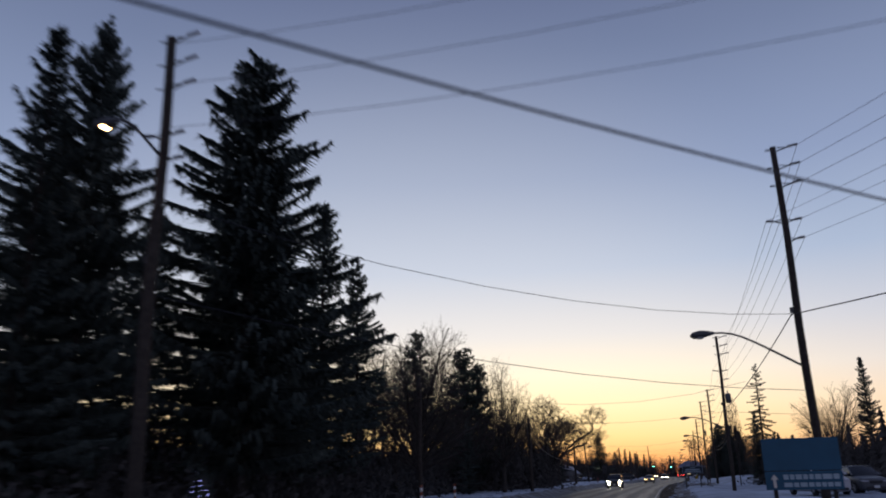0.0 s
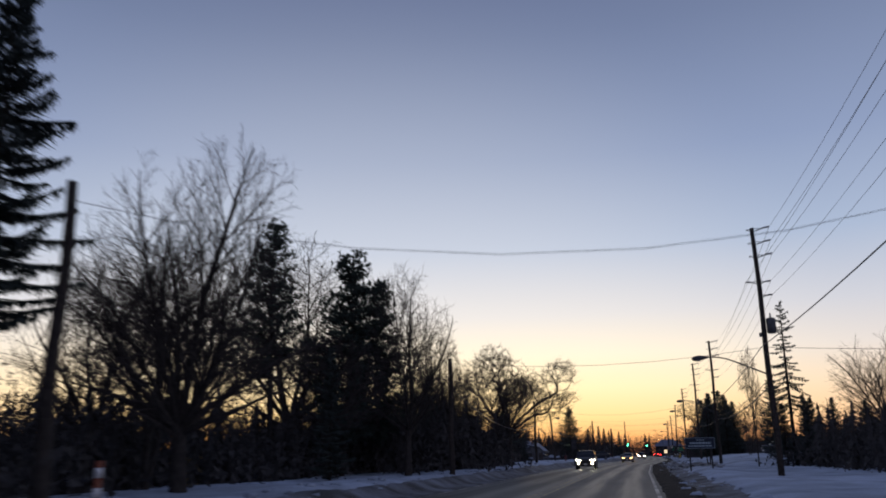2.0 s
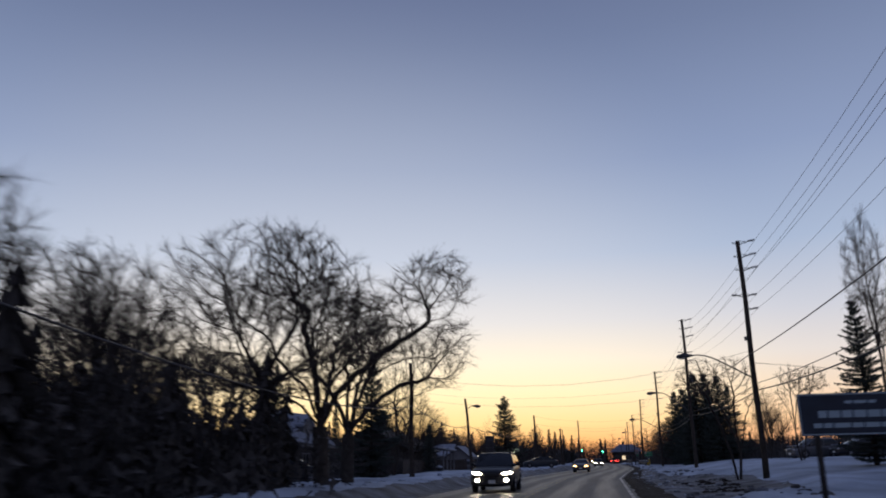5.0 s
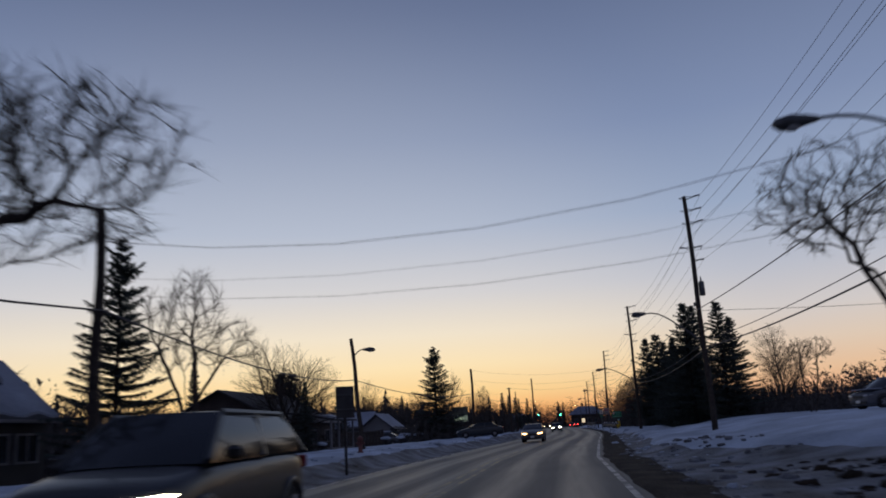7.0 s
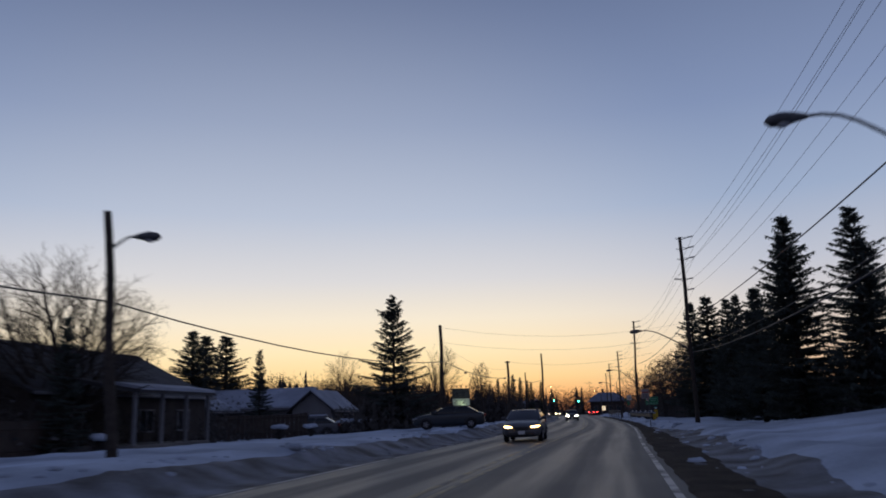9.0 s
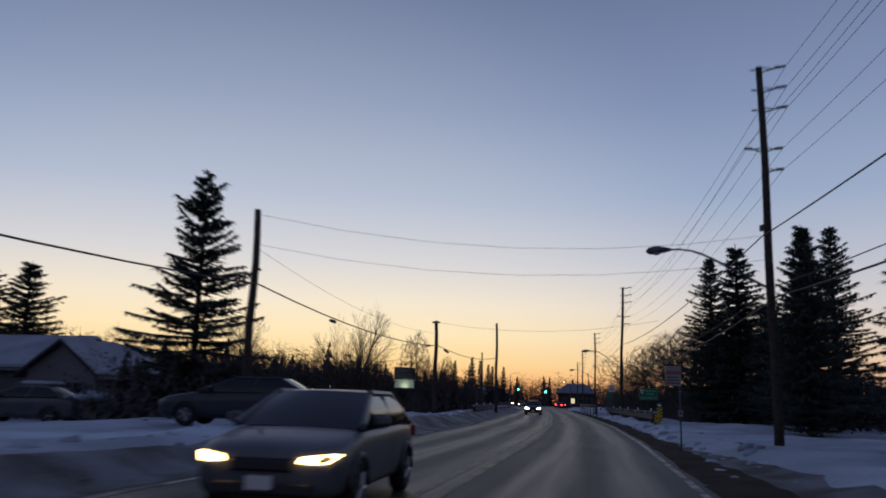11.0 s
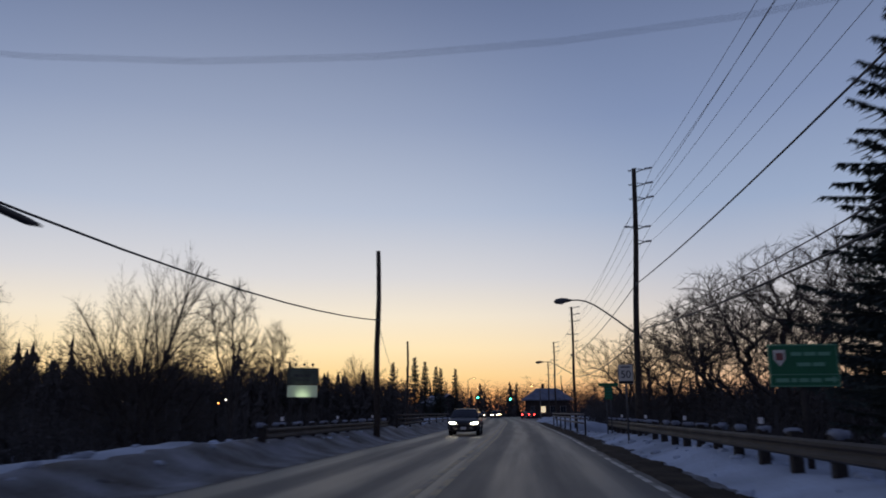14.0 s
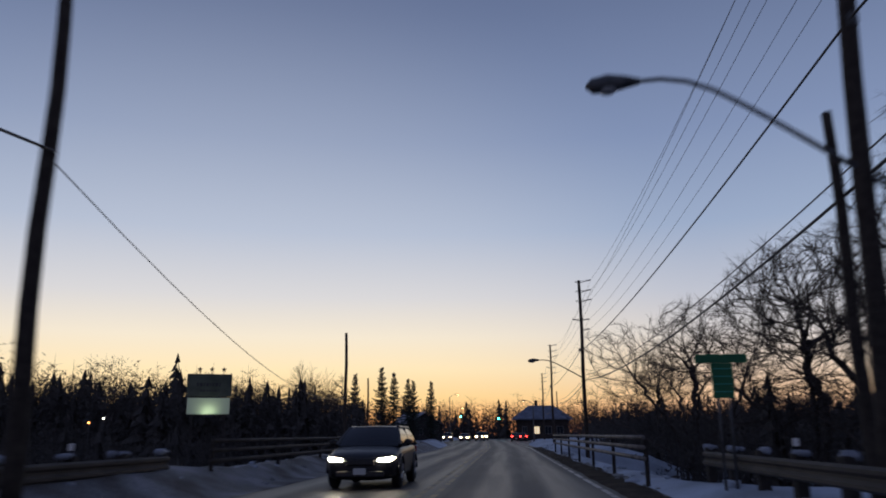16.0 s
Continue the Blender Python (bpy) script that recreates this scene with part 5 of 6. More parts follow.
def speed_sign():
    x, y = 4.62, 227.0
    ob = sign_root("speed_limit_sign", "white speed limit sign with black numerals on a post", x, y)
    z = 2.76 - floor_at(x, y)
    p = panel(ob, "panel", 0, z, 0.56, 0.74, SIGN_WHITE)
    lettering("50", 0.40, p, 0, -0.014, z - 0.02, SIGN_BLACK)
    for dz, w, h in ((0.27, 0.38, 0.04), (-0.305, 0.52, 0.10)):
        panel(p, "lettering", 0, z + dz, w, h, SIGN_BLACK, y=-0.013, t=0.006, bevel=0)
    mb = Mesh()
    for a, b, w, h in ((0, 0.355, 0.53, 0.012), (0, -0.355, 0.53, 0.012), (-0.265, 0, 0.012, 0.70), (0.265, 0, 0.012, 0.70)):
        mb.box(a, -0.013, z + b, w, 0.005, h)
    part("border", mb, SIGN_BLACK, p)
    post(ob, 0, z + 0.3)


def direction_sign():
    x, y = 6.06, 212.0
    rng = random.Random(5)
    ob = sign_root("direction_sign", "green road direction sign with a white shield and lettering", x, y)
    z = 2.2 - floor_at(x, y)
    p = panel(ob, "panel", 0, z, 1.30, 0.82, SIGN_GREEN)
    mb = Mesh()
    for a, b, w, h in ((0, 0.39, 1.26, 0.015), (0, -0.39, 1.26, 0.015), (-0.63, 0, 0.015, 0.78), (0.63, 0, 0.015, 0.78), (0, -0.17, 1.2, 0.012)):
        mb.box(a, -0.014, z + b, w, 0.006, h)
    bars(p, SIGN_TEXT, -0.22, 0.52, z + 0.22, 0.07, -0.014, rng, 0.04)
    bars(p, SIGN_TEXT, -0.12, 0.40, z + 0.02, 0.07, -0.014, rng, 0.04)
    bars(p, SIGN_TEXT, -0.54, 0.30, z - 0.28, 0.075, -0.014, rng, 0.04)
    part("border", mb, SIGN_TEXT, p)
    mb = Mesh()
    mb.prism([(-0.55, z + 0.30), (-0.33, z + 0.30), (-0.33, z + 0.12), (-0.44, z - 0.02), (-0.55, z + 0.12)], "y", -0.020, -0.012)
    shield = solid("shield", mb, SIGN_WHITE, p, "white route shield")
    panel(shield, "crest", -0.44, z + 0.17, 0.14, 0.14, SIGN_RED, y=-0.023, t=0.006, bevel=0)
    mb = Mesh()
    mb.prism([(0.36, z - 0.24), (0.52, z - 0.24), (0.52, z - 0.20), (0.60, z - 0.27), (0.52, z - 0.34), (0.52, z - 0.30), (0.36, z - 0.30)], "y", -0.020, -0.012)
    solid("arrow", mb, SIGN_TEXT, p, "pale arrow")
    post(ob, 0.0, z + 0.3, 0.07, RAIL_POST, 0.085)


def striped_panel(ob, x, y, z0, w, h):
    """A yellow panel with black stripes that rise to the right."""
    p = panel(ob, "panel", x, z0 + h / 2, w, h, SIGN_YELLOW, y=y)
    for i in range(-2, 7):
        b = z0 + i * 0.185
        ring = [(-w / 2, b), (w / 2, b + 0.62 * w), (w / 2, b + 0.62 * w + 0.075), (-w / 2, b + 0.075)]
        clip = [(x + a, min(max(c, z0), z0 + h)) for a, c in ring]
        if clip[2][1] - clip[1][1] > 0.01 or clip[3][1] - clip[0][1] > 0.01:
            mb = Mesh()
            mb.prism(clip, "y", y - 0.018, y - 0.011)
            solid("stripe", mb, SIGN_BLACK, p, "black slanting stripe")
    return p


def hazard_marker(x, y):
    ob = sign_root("hazard_marker", "yellow and black striped hazard marker with a lower side panel", x, y)
    g = floor_at(x, y)
    striped_panel(ob, 0.0, 0.0, 0.52 - g, 0.33, 0.80)
    striped_panel(ob, -0.17, -0.12, 0.32 - g, 0.30, 0.54)
    z = 1.34 - g
    for nm, mat, ring, lab in (("cap_upper", SIGN_TEAL, [(-0.15, z + 0.12), (0.15, z + 0.12), (0.0, z + 0.25)], "teal upper half of the diamond"), ("cap_lower", REFLECTOR, [(0.0, z), (0.15, z + 0.117), (-0.15, z + 0.117)], "white lower half of the diamond")):
        mb = Mesh()
        mb.prism(ring, "y", -0.012, 0.012)
        solid(nm, mb, mat, ob, lab)
    post(ob, 0, z, 0.03)
    post(ob, -0.17, 0.8 - g, 0.03, y=-0.06)


def t_sign():
    x, y = 5.15, 238.5
    ob = sign_root("street_name_sign", "green street name blade above a green panel", x, y, 0.1)
    z = 2.75 - floor_at(x, y)
    panel(ob, "blade", 0, z, 1.04, 0.17, SIGN_GREEN)
    p = panel(ob, "panel", 0.0, z - 0.43, 0.42, 0.68, SIGN_GREEN, y=-0.004)
    for k in range(4):
        panel(p, "lettering", 0, z - 0.20 - 0.15 * k, 0.34, 0.015, SIGN_TEAL, y=-0.018, t=0.006, bevel=0)
    post(ob, -0.1, z, 0.03), post(ob, 0.12, z, 0.03)


def parking_sign():
    x, y = 3.0, 179.85
    ob = sign_root("parking_sign", "white roadside notice sign coloured dark as if backlit, with a faded red band", x, y)
    z = 2.34 - floor_at(x, y)
    p = panel(ob, "panel", 0, z, 0.50, 0.62, SIGN_BACKLIT)
    panel(p, "red_band", 0, z + 0.10, 0.46, 0.10, SIGN_RED, y=-0.012, t=0.006, bevel=0)
    rng = random.Random(9)
    for k in range(3):
        bars(p, SIGN_BLACK, -0.2, 0.2, z - 0.04 - 0.09 * k, 0.03, -0.012, rng, 0.02)
    post(ob, 0.2, z + 0.1, 0.025)
    tag = panel(ob, "small_plate", 0.2, z - 1.15, 0.14, 0.18, SIGN_BACKLIT)
    panel(tag, "plate_mark", 0.2, z - 1.14, 0.08, 0.09, SIGN_BLUE, y=-0.012, t=0.006, bevel=0)


def town_sign():
    x, y = 3.36, 84.4
    rng = random.Random(3)
    ob = sign_root("town_sign", "dark blue town name sign with a pale border on two posts", x, y)
    z = 2.05 - floor_at(x, y)
    p = panel(ob, "panel", 0, z, 1.95, 0.72, SIGN_BLUE_DARK)
    mb = Mesh()
    for a, b, w, h in ((0, 0.34, 1.9, 0.02), (0, -0.34, 1.9, 0.02), (-0.95, 0, 0.02, 0.68), (0.95, 0, 0.02, 0.68)):
        mb.box(a, -0.014, z + b, w, 0.006, h)
    bars(p, SIGN_PALE, -0.65, 0.70, z + 0.0, 0.12, -0.014, rng, 0.03)
    bars(p, SIGN_PALE, -0.75, 0.75, z - 0.19, 0.08, -0.014, rng, 0.03)
    bars(p, SIGN_PALE, -0.20, 0.30, z + 0.20, 0.05, -0.014, rng, 0.03)
    part("border", mb, SIGN_PALE, p)
    post(ob, -0.7, z + 0.3, 0.05, RAIL_POST), post(ob, 0.7, z + 0.3, 0.05, RAIL_POST)


def blue_sign():
    x, y = 5.75, 25.9
    rng = random.Random(4)
    ob = sign_root("service_sign", "large teal-blue service sign with a white arrow panel", x, y)
    z = 2.66 - floor_at(x, y)
    panel(ob, "upper_panel", 0, z - 0.46, 2.1, 0.92, SIGN_BLUE)
    p = panel(ob, "lower_panel", 0, z - 1.20, 2.1, 0.52, SIGN_BLUE)
    bars(p, SIGN_PALE, -0.55, 0.95, z - 1.10, 0.14, -0.014, rng, 0.04)
    bars(p, SIGN_PALE, -0.55, 0.95, z - 1.32, 0.12, -0.014, rng, 0.04)
    mb = Mesh()
    mb.prism([(-0.90, z - 1.16), (-0.80, z - 1.02), (-0.70, z - 1.16), (-0.76, z - 1.16), (-0.76, z - 1.40), (-0.84, z - 1.40), (-0.84, z - 1.16)], "y", -0.018, -0.011)
    solid("arrow", mb, SIGN_WHITE, p, "white arrow pointing ahead")
    post(ob, -0.8, z - 0.2, 0.06, RAIL_POST), post(ob, 0.8, z - 0.2, 0.06, RAIL_POST)


def back_sign():
    x, y = -8.9, 125.0
    ob = sign_root("road_sign", "dark back of a large road sign on a post", x, y, 0.5)
    z = 3.1 - floor_at(x, y)
    p = panel(ob, "panel", 0, z - 0.55, 0.66, 1.10, SIGN_BACK)
    for dz in (0.3, 0.8):
        panel(p, "stiffener", 0, z - dz, 0.60, 0.05, DARK_STEEL, y=-0.03, t=0.03)
    post(ob, 0, z - 0.1, 0.05, RAIL_POST, y=0.06)


def billboard():
    x, y = -26.4, 291.7
    ob = root("billboard", "roadside signboard with a floodlit lower panel and three stars", "billboard", Matrix.Translation((x, y, floor_at(x, y))) @ Matrix.Rotation(0.42, 4, "Z"))
    z = 6.85 - floor_at(x, y)
    up = panel(ob, "upper_panel", 0, z - 1.0, 3.9, 2.0, BOARD_FACE, t=0.2, bevel=0.03)
    panel(ob, "lower_panel", 0, z - 2.85, 3.7, 1.45, BOARD_LIT, t=0.16, bevel=0.03)
    rng = random.Random(8)
    bars(up, SIGN_BACK, -1.1, 1.0, z - 0.95, 0.30, -0.105, rng, 0.10)
    bars(up, SIGN_BACK, -0.8, 0.9, z - 1.5, 0.16, -0.105, rng, 0.08)
    mb = Mesh()
    mb.box(0, -0.6, z - 3.75, 0.9, 0.25, 0.15, 0.03)
    part("floodlight", mb, DARK_STEEL, ob)
    lamp = bpy.data.lights.new("sign_floodlight", "AREA")
    lamp.shape, lamp.size, lamp.size_y, lamp.energy, lamp.color = "RECTANGLE", 0.8, 0.2, 9.0, (0.90, 1.0, 0.76)
    lo = new("sign_floodlight", lamp)
    lo.matrix_basis = ob.matrix_basis @ look((0, -0.75, z - 3.6), (0, -0.08, z - 2.2))
    for k in (-0.9, 0.15, 1.2):
        mb = Mesh()
        st = [(k + math.sin(a) * r, z + 0.42 + math.cos(a) * r) for i in range(10) for a, r in [(math.pi * i / 5, 0.26 if i % 2 == 0 else 0.11)]]
        mb.prism(st, "y", -0.04, 0.04)
        s = solid("star", mb, SIGN_BACK, ob, "small cut-out star")
        pm = Mesh()
        pm.tube([(k, 0, z - 0.02), (k, 0, z + 0.25)], 0.03, 5)
        part("stem", pm, SIGN_BACK, s)
    for k in (-1.4, 1.4):
        mb = Mesh()
        mb.box(k, 0.15, (z - 0.5) / 2 - 0.2, 0.25, 0.25, z + 0.2, 0.03)
        part("post", mb, RAIL_POST, ob)


SIGN_BLUE_DARK = material("dark_blue_sign_sheeting", (0.02, 0.035, 0.06), rough=0.5, scale=2.0, fine=60.0, bump=0.0)
SIGN_PALE = plain("pale_sign_lettering", (0.32, 0.42, 0.46), 0.5)
SIGN_TEXT = plain("green_tinted_sign_lettering", (0.15, 0.36, 0.23), 0.6)
speed_sign()
direction_sign()
hazard_marker(5.65, 203.3)
t_sign()
parking_sign()
town_sign()
blue_sign()
back_sign()
billboard()
for x, y in ((-8.6, 39.4), (-8.3, 33.1)):
    ob = root("marker_post", "orange and white marker post in the snow bank", "marker post", Matrix.Translation((x, y, floor_at(x, y))))
    mb = Mesh()
    mb.tube([(0, 0, -0.3), (0, 0, 1.0)], 0.055, 8)
    b = part("post", mb, ORANGE, ob, smooth=True)
    for z in (0.40, 0.72):
        mb = Mesh()
        mb.tube([(0, 0, z), (0, 0, z + 0.16)], 0.06, 8)
        part("band", mb, REFLECTOR, b, "white reflective band", smooth=True)


# ---- vehicles ----
def wheel(car, x, y, r=0.33, w=0.22):
    mb = Mesh()
    s = 1 if x > 0 else -1
    mb.tube([(x - s * w, y, r), (x - s * w * 0.85, y, r), (x - s * w * 0.15, y, r), (x, y, r)], [r * 0.86, r, r, r * 0.86], 20)
    t = part("tyre", mb, TYRE, car, smooth=False)
    mb = Mesh()
    mb.tube([(x - s * 0.03, y, r), (x + s * 0.006, y, r)], [r * 0.64, r * 0.60], 18)
    rim = part("rim", mb, DARK_STEEL, t, "alloy wheel")
    mb = Mesh()
    for k in range(5):
        a = k * 2 * math.pi / 5
        mb.tube([(x + s * 0.012, y, r), (x + s * 0.012, y + math.cos(a) * r * 0.58, r + math.sin(a) * r * 0.58)], 0.025, 4)
    part("spokes", mb, ALLOY, t, "five metal spokes")
    return t


def car(name, label, x, y, z, turn, paint, L=4.5, W=1.80, H=1.45, hood=0.98, clear=0.20, suv=False, van=False, lamps=None, fog=False, tails=None, category="car", snow=0.0):
    """A vehicle facing -y: lofted body, glass house with roof and pillars, wheels, lamps, mirrors, plate."""
    ob = root(name, label, category, Matrix.Translation((x, y, z)) @ Matrix.Rotation(turn, 4, "Z"))
    hw, f, b = W / 2, -L / 2, L / 2
    belt = hood + 0.03
    wsb = f + (0.80 if van else 1.12 if suv else 1.18)
    rfb = wsb + (0.62 if van else 0.80 if suv else 0.98)
    rrb = b - (0.30 if van else 0.62 if suv else 1.10)
    rgb_ = b - (0.06 if van else 0.12 if suv else 0.42)

    def ring(yy, wid, lo, mid, hi):
        return [(-wid * 0.86, yy, lo), (-wid * 0.97, yy, lo + 0.14), (-wid, yy, mid), (-wid * 0.985, yy, hi - 0.16), (-wid * 0.93, yy, hi - 0.05), (-wid * 0.78, yy, hi), (0, yy, hi + 0.025),
                (wid * 0.78, yy, hi), (wid * 0.93, yy, hi - 0.05), (wid * 0.985, yy, hi - 0.16), (wid, yy, mid), (wid * 0.97, yy, lo + 0.14), (wid * 0.86, yy, lo)]

    st = [(f, hw * 0.62, clear + 0.16, 0.52, hood - 0.30), (f + 0.05, hw * 0.80, clear + 0.05, 0.54, hood - 0.23), (f + 0.16, hw * 0.91, clear, 0.56, hood - 0.16), (f + 0.42, hw * 0.98, clear, 0.60, hood - 0.09), (f + 0.8, hw, clear, 0.62, hood - 0.03),
          (wsb, hw, clear, 0.64, belt), (0.2, hw, clear, 0.66, belt + 0.02), (b - 0.9, hw, clear, 0.66, belt + 0.05), (b - 0.3, hw * 0.97, clear, 0.64, belt + 0.04), (b - 0.08, hw * 0.91, clear + 0.05, 0.62, belt - 0.03), (b, hw * 0.78, clear + 0.16, 0.60, belt - 0.16)]
    mb = Mesh()
    for s in st:
        mb.v += ring(*s)
    k = 13
    for j in range(len(st) - 1):
        for i in range(k):
            a, c = j * k + i, j * k + (i + 1) % k
            mb.f.append((a, c, c + k, a + k))
    mb.f += [tuple(range(k)), tuple((len(st) - 1) * k + i for i in range(k))]
    body = solid("body", mb, paint, ob)
    body.data.polygons.foreach_set("use_smooth", [True] * len(body.data.polygons))
    mod = body.modifiers.new("rounding", "SUBSURF")
    mod.levels = mod.render_levels = 2
    # glass house
    rw, gw = hw * (0.82 if van else 0.72), hw * 0.92
    g = Mesh()
    lowr = [(-gw, wsb), (gw, wsb), (gw, rgb_), (-gw, rgb_)]
    upr = [(-rw, rfb), (rw, rfb), (rw, rrb), (-rw, rrb)]
    g.v += [(p[0], p[1], belt - 0.02) for p in lowr] + [(p[0], p[1], H - 0.05) for p in upr]
    for i, nm in enumerate(("windscreen", "side_window", "rear_window", "side_window")):
        # a bowed sheet of glass with thickness
        pane = Mesh()
        c0, c1, c2, c3 = (Vector(g.v[q]) for q in (i, (i + 1) % 4, 4 + (i + 1) % 4, 4 + i))
        out = Vector(((0, -0.13, 0.02), (0.05, 0, 0), (0, 0.09, 0.01), (-0.05, 0, 0))[i])
        nu, nv = 8, 4
        for inner in (0.0, 0.025):
            for v in range(nv + 1):
                for u in range(nu + 1):
                    fu, fv = u / nu, v / nv
                    p = c0.lerp(c1, fu).lerp(c3.lerp(c2, fu), fv)
                    k = 4 * fu * (1 - fu) if i in (0, 2) else 4 * fv * (1 - fv)
                    p = p + out * (k + (0.25 * 4 * fv * (1 - fv) if i in (0, 2) else 0)) - out.normalized() * inner
                    pane.v.append(tuple(p))
        row, n1 = nu + 1, (nu + 1) * (nv + 1)
        for v in range(nv):
            for u in range(nu):
                q = v * row + u
                pane.f += [(q, q + 1, q + row + 1, q + row), (n1 + q + row, n1 + q + row + 1, n1 + q + 1, n1 + q)]
        part(nm, pane, CAR_GLASS, ob, smooth=True)
    cab = Mesh()
    cab.box(0, (wsb + rgb_) / 2 + 0.15, belt + 0.02, gw * 1.7, (rgb_ - wsb) * 0.62, 0.06, 0.02)
    part("cabin_floor", cab, GRILLE, ob)
    for sx in (-0.4, 0.4):
        seat = Mesh()
        seat.box(sx, wsb + (0.9 if not van else 0.7), belt + 0.12, 0.5, 0.16, 0.42, 0.06)
        part("seat", seat, GRILLE, ob)
    r = Mesh()
    rows = [(rfb - 0.08, rw * 0.97, H - 0.09), (rfb + 0.06, rw * 1.02, H - 0.045), (rfb + 0.30, rw * 1.05, H - 0.012), ((rfb + rrb) / 2, rw * 1.06, H), (rrb - 0.30, rw * 1.05, H - 0.02), (rrb - 0.05, rw * 1.02, H - 0.06), (rrb + 0.08, rw * 0.97, H - 0.10)]
    prof = ((-1.0, -0.10), (-0.97, -0.055), (-0.88, -0.022), (-0.6, -0.006), (0.0, 0.0), (0.6, -0.006), (0.88, -0.022), (0.97, -0.055), (1.0, -0.10))
    for yy, wd, zz in rows:
        bow = -0.10 if yy < rfb + 0.1 else 0.07 if yy > rrb - 0.1 else 0.0
        r.v += [(wd * px, yy + bow * (1 - px * px), zz + pz) for px, pz in prof]
    for j in range(len(rows) - 1):
        for i in range(8):
            a = j * 9 + i
            r.f.append((a, a + 1, a + 10, a + 9))
    part("roof", r, paint, ob, smooth=True)
    for sx in (-1, 1):
        for p, q in (((sx * gw, wsb, belt), (sx * rw, rfb, H - 0.07)), ((sx * gw, rgb_, belt), (sx * rw, rrb, H - 0.07)), ((sx * gw, (wsb + rgb_) / 2, belt), (sx * rw * 1.01, (rfb + rrb) / 2, H - 0.06)), ((sx * rw, rfb, H - 0.05), (sx * rw, rrb, H - 0.05))):
            pm = Mesh()
            pm.tube([p, q], [0.05, 0.042], 6)
            part("pillar", pm, paint, ob)
        mm = Mesh()
        mm.box(sx * (hw + 0.09), wsb + 0.32, belt + 0.08, 0.20, 0.12, 0.15, 0.04)
        part("mirror", mm, paint, ob, "door mirror")
        for yy in (f + 0.88, b - 0.88):
            wr = 0.37 if suv or van else 0.32
            wheel(ob, sx * (hw + 0.005), yy, wr)
            am = Mesh()
            arc = [(sx * (hw * 0.985), yy + math.cos(a) * (wr + 0.055), wr + math.sin(a) * (wr + 0.055)) for a in (math.pi * (q / 12) for q in range(13))]
            am.tube(arc, [0.05] * 13, 6)
            part("wheel_arch", am, GRILLE, ob, "black wheel arch lip", smooth=True)
        hl = Mesh()
        zc = hood - 0.29
        outer = [(0.46, 0.055, -0.045), (0.66, 0.085, -0.060), (0.84, 0.150, -0.050), (0.95, 0.330, 0.045), (0.86, 0.170, 0.065), (0.68, 0.095, 0.050), (0.50, 0.055, 0.025)]
        hl.v += [(sx * hw * a, f + d - 0.075, zc + e * 0.85) for a, d, e in outer] + [(sx * hw * a * 0.97, f + d + 0.12, zc + e * 0.85) for a, d, e in outer]
        hl.f += [tuple(range(7)), tuple(range(13, 6, -1))] + [(q, (q + 1) % 7, 7 + (q + 1) % 7, 7 + q) for q in range(7)]
        solid("headlamp", hl, lamps or LAMP_OFF, ob, "lit headlamp" if lamps else "unlit headlamp")
        if fog:
            fm = Mesh()
            fm.ball((sx * hw * 0.66, f - 0.0, clear + 0.30), 0.085, 10, (1.2, 0.6, 1))
            part("fog_lamp", fm, lamps, ob, "lit round fog lamp", smooth=True)
        tl = Mesh()
        tl.box(sx * hw * 0.80, b + 0.0, belt - 0.14, 0.26, 0.08, 0.18, 0.02)
        part("tail_lamp", tl, tails or TAIL_OFF, ob, "red tail lamp")
    gm = Mesh()
    gm.box(0, f + 0.0, hood - 0.36, W * 0.40, 0.06, 0.14, 0.025)
    part("grille", gm, GRILLE, ob)
    gm = Mesh()
    gm.box(0, f + 0.01, clear + 0.17, W * 0.66, 0.06, 0.14, 0.02)
    part("bumper_intake", gm, GRILLE, ob)
    for yy, nm in ((f - 0.035, 0.42), (b + 0.02, 0.55)):
        pm = Mesh()
        pm.box(0, yy, clear + nm * 0.55, 0.31, 0.015, 0.15, 0.004)
        part("number_plate", pm, PLATE, ob)
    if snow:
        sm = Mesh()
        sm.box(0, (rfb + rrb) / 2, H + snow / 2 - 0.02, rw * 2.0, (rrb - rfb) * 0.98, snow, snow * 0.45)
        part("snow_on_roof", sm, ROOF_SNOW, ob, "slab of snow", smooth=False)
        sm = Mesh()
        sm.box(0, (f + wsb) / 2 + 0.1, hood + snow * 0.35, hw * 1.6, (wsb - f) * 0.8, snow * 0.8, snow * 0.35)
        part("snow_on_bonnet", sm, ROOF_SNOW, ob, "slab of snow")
    return ob


BLACK_PAINT = car_paint("black_car_paint", (0.012, 0.013, 0.016))
GREY_PAINT = car_paint("grey_car_paint", (0.11, 0.118, 0.13))
WHITE_PAINT = car_paint("white_car_paint", (0.62, 0.63, 0.65))
DARK_PAINT = car_paint("dark_slate_car_paint", (0.03, 0.04, 0.05))
RED_PAINT = car_paint("dull_red_car_paint", (0.10, 0.03, 0.03))
PI = math.pi


def on_road(off, y):
    return centre(y) + off, y, level(y) + 0.04


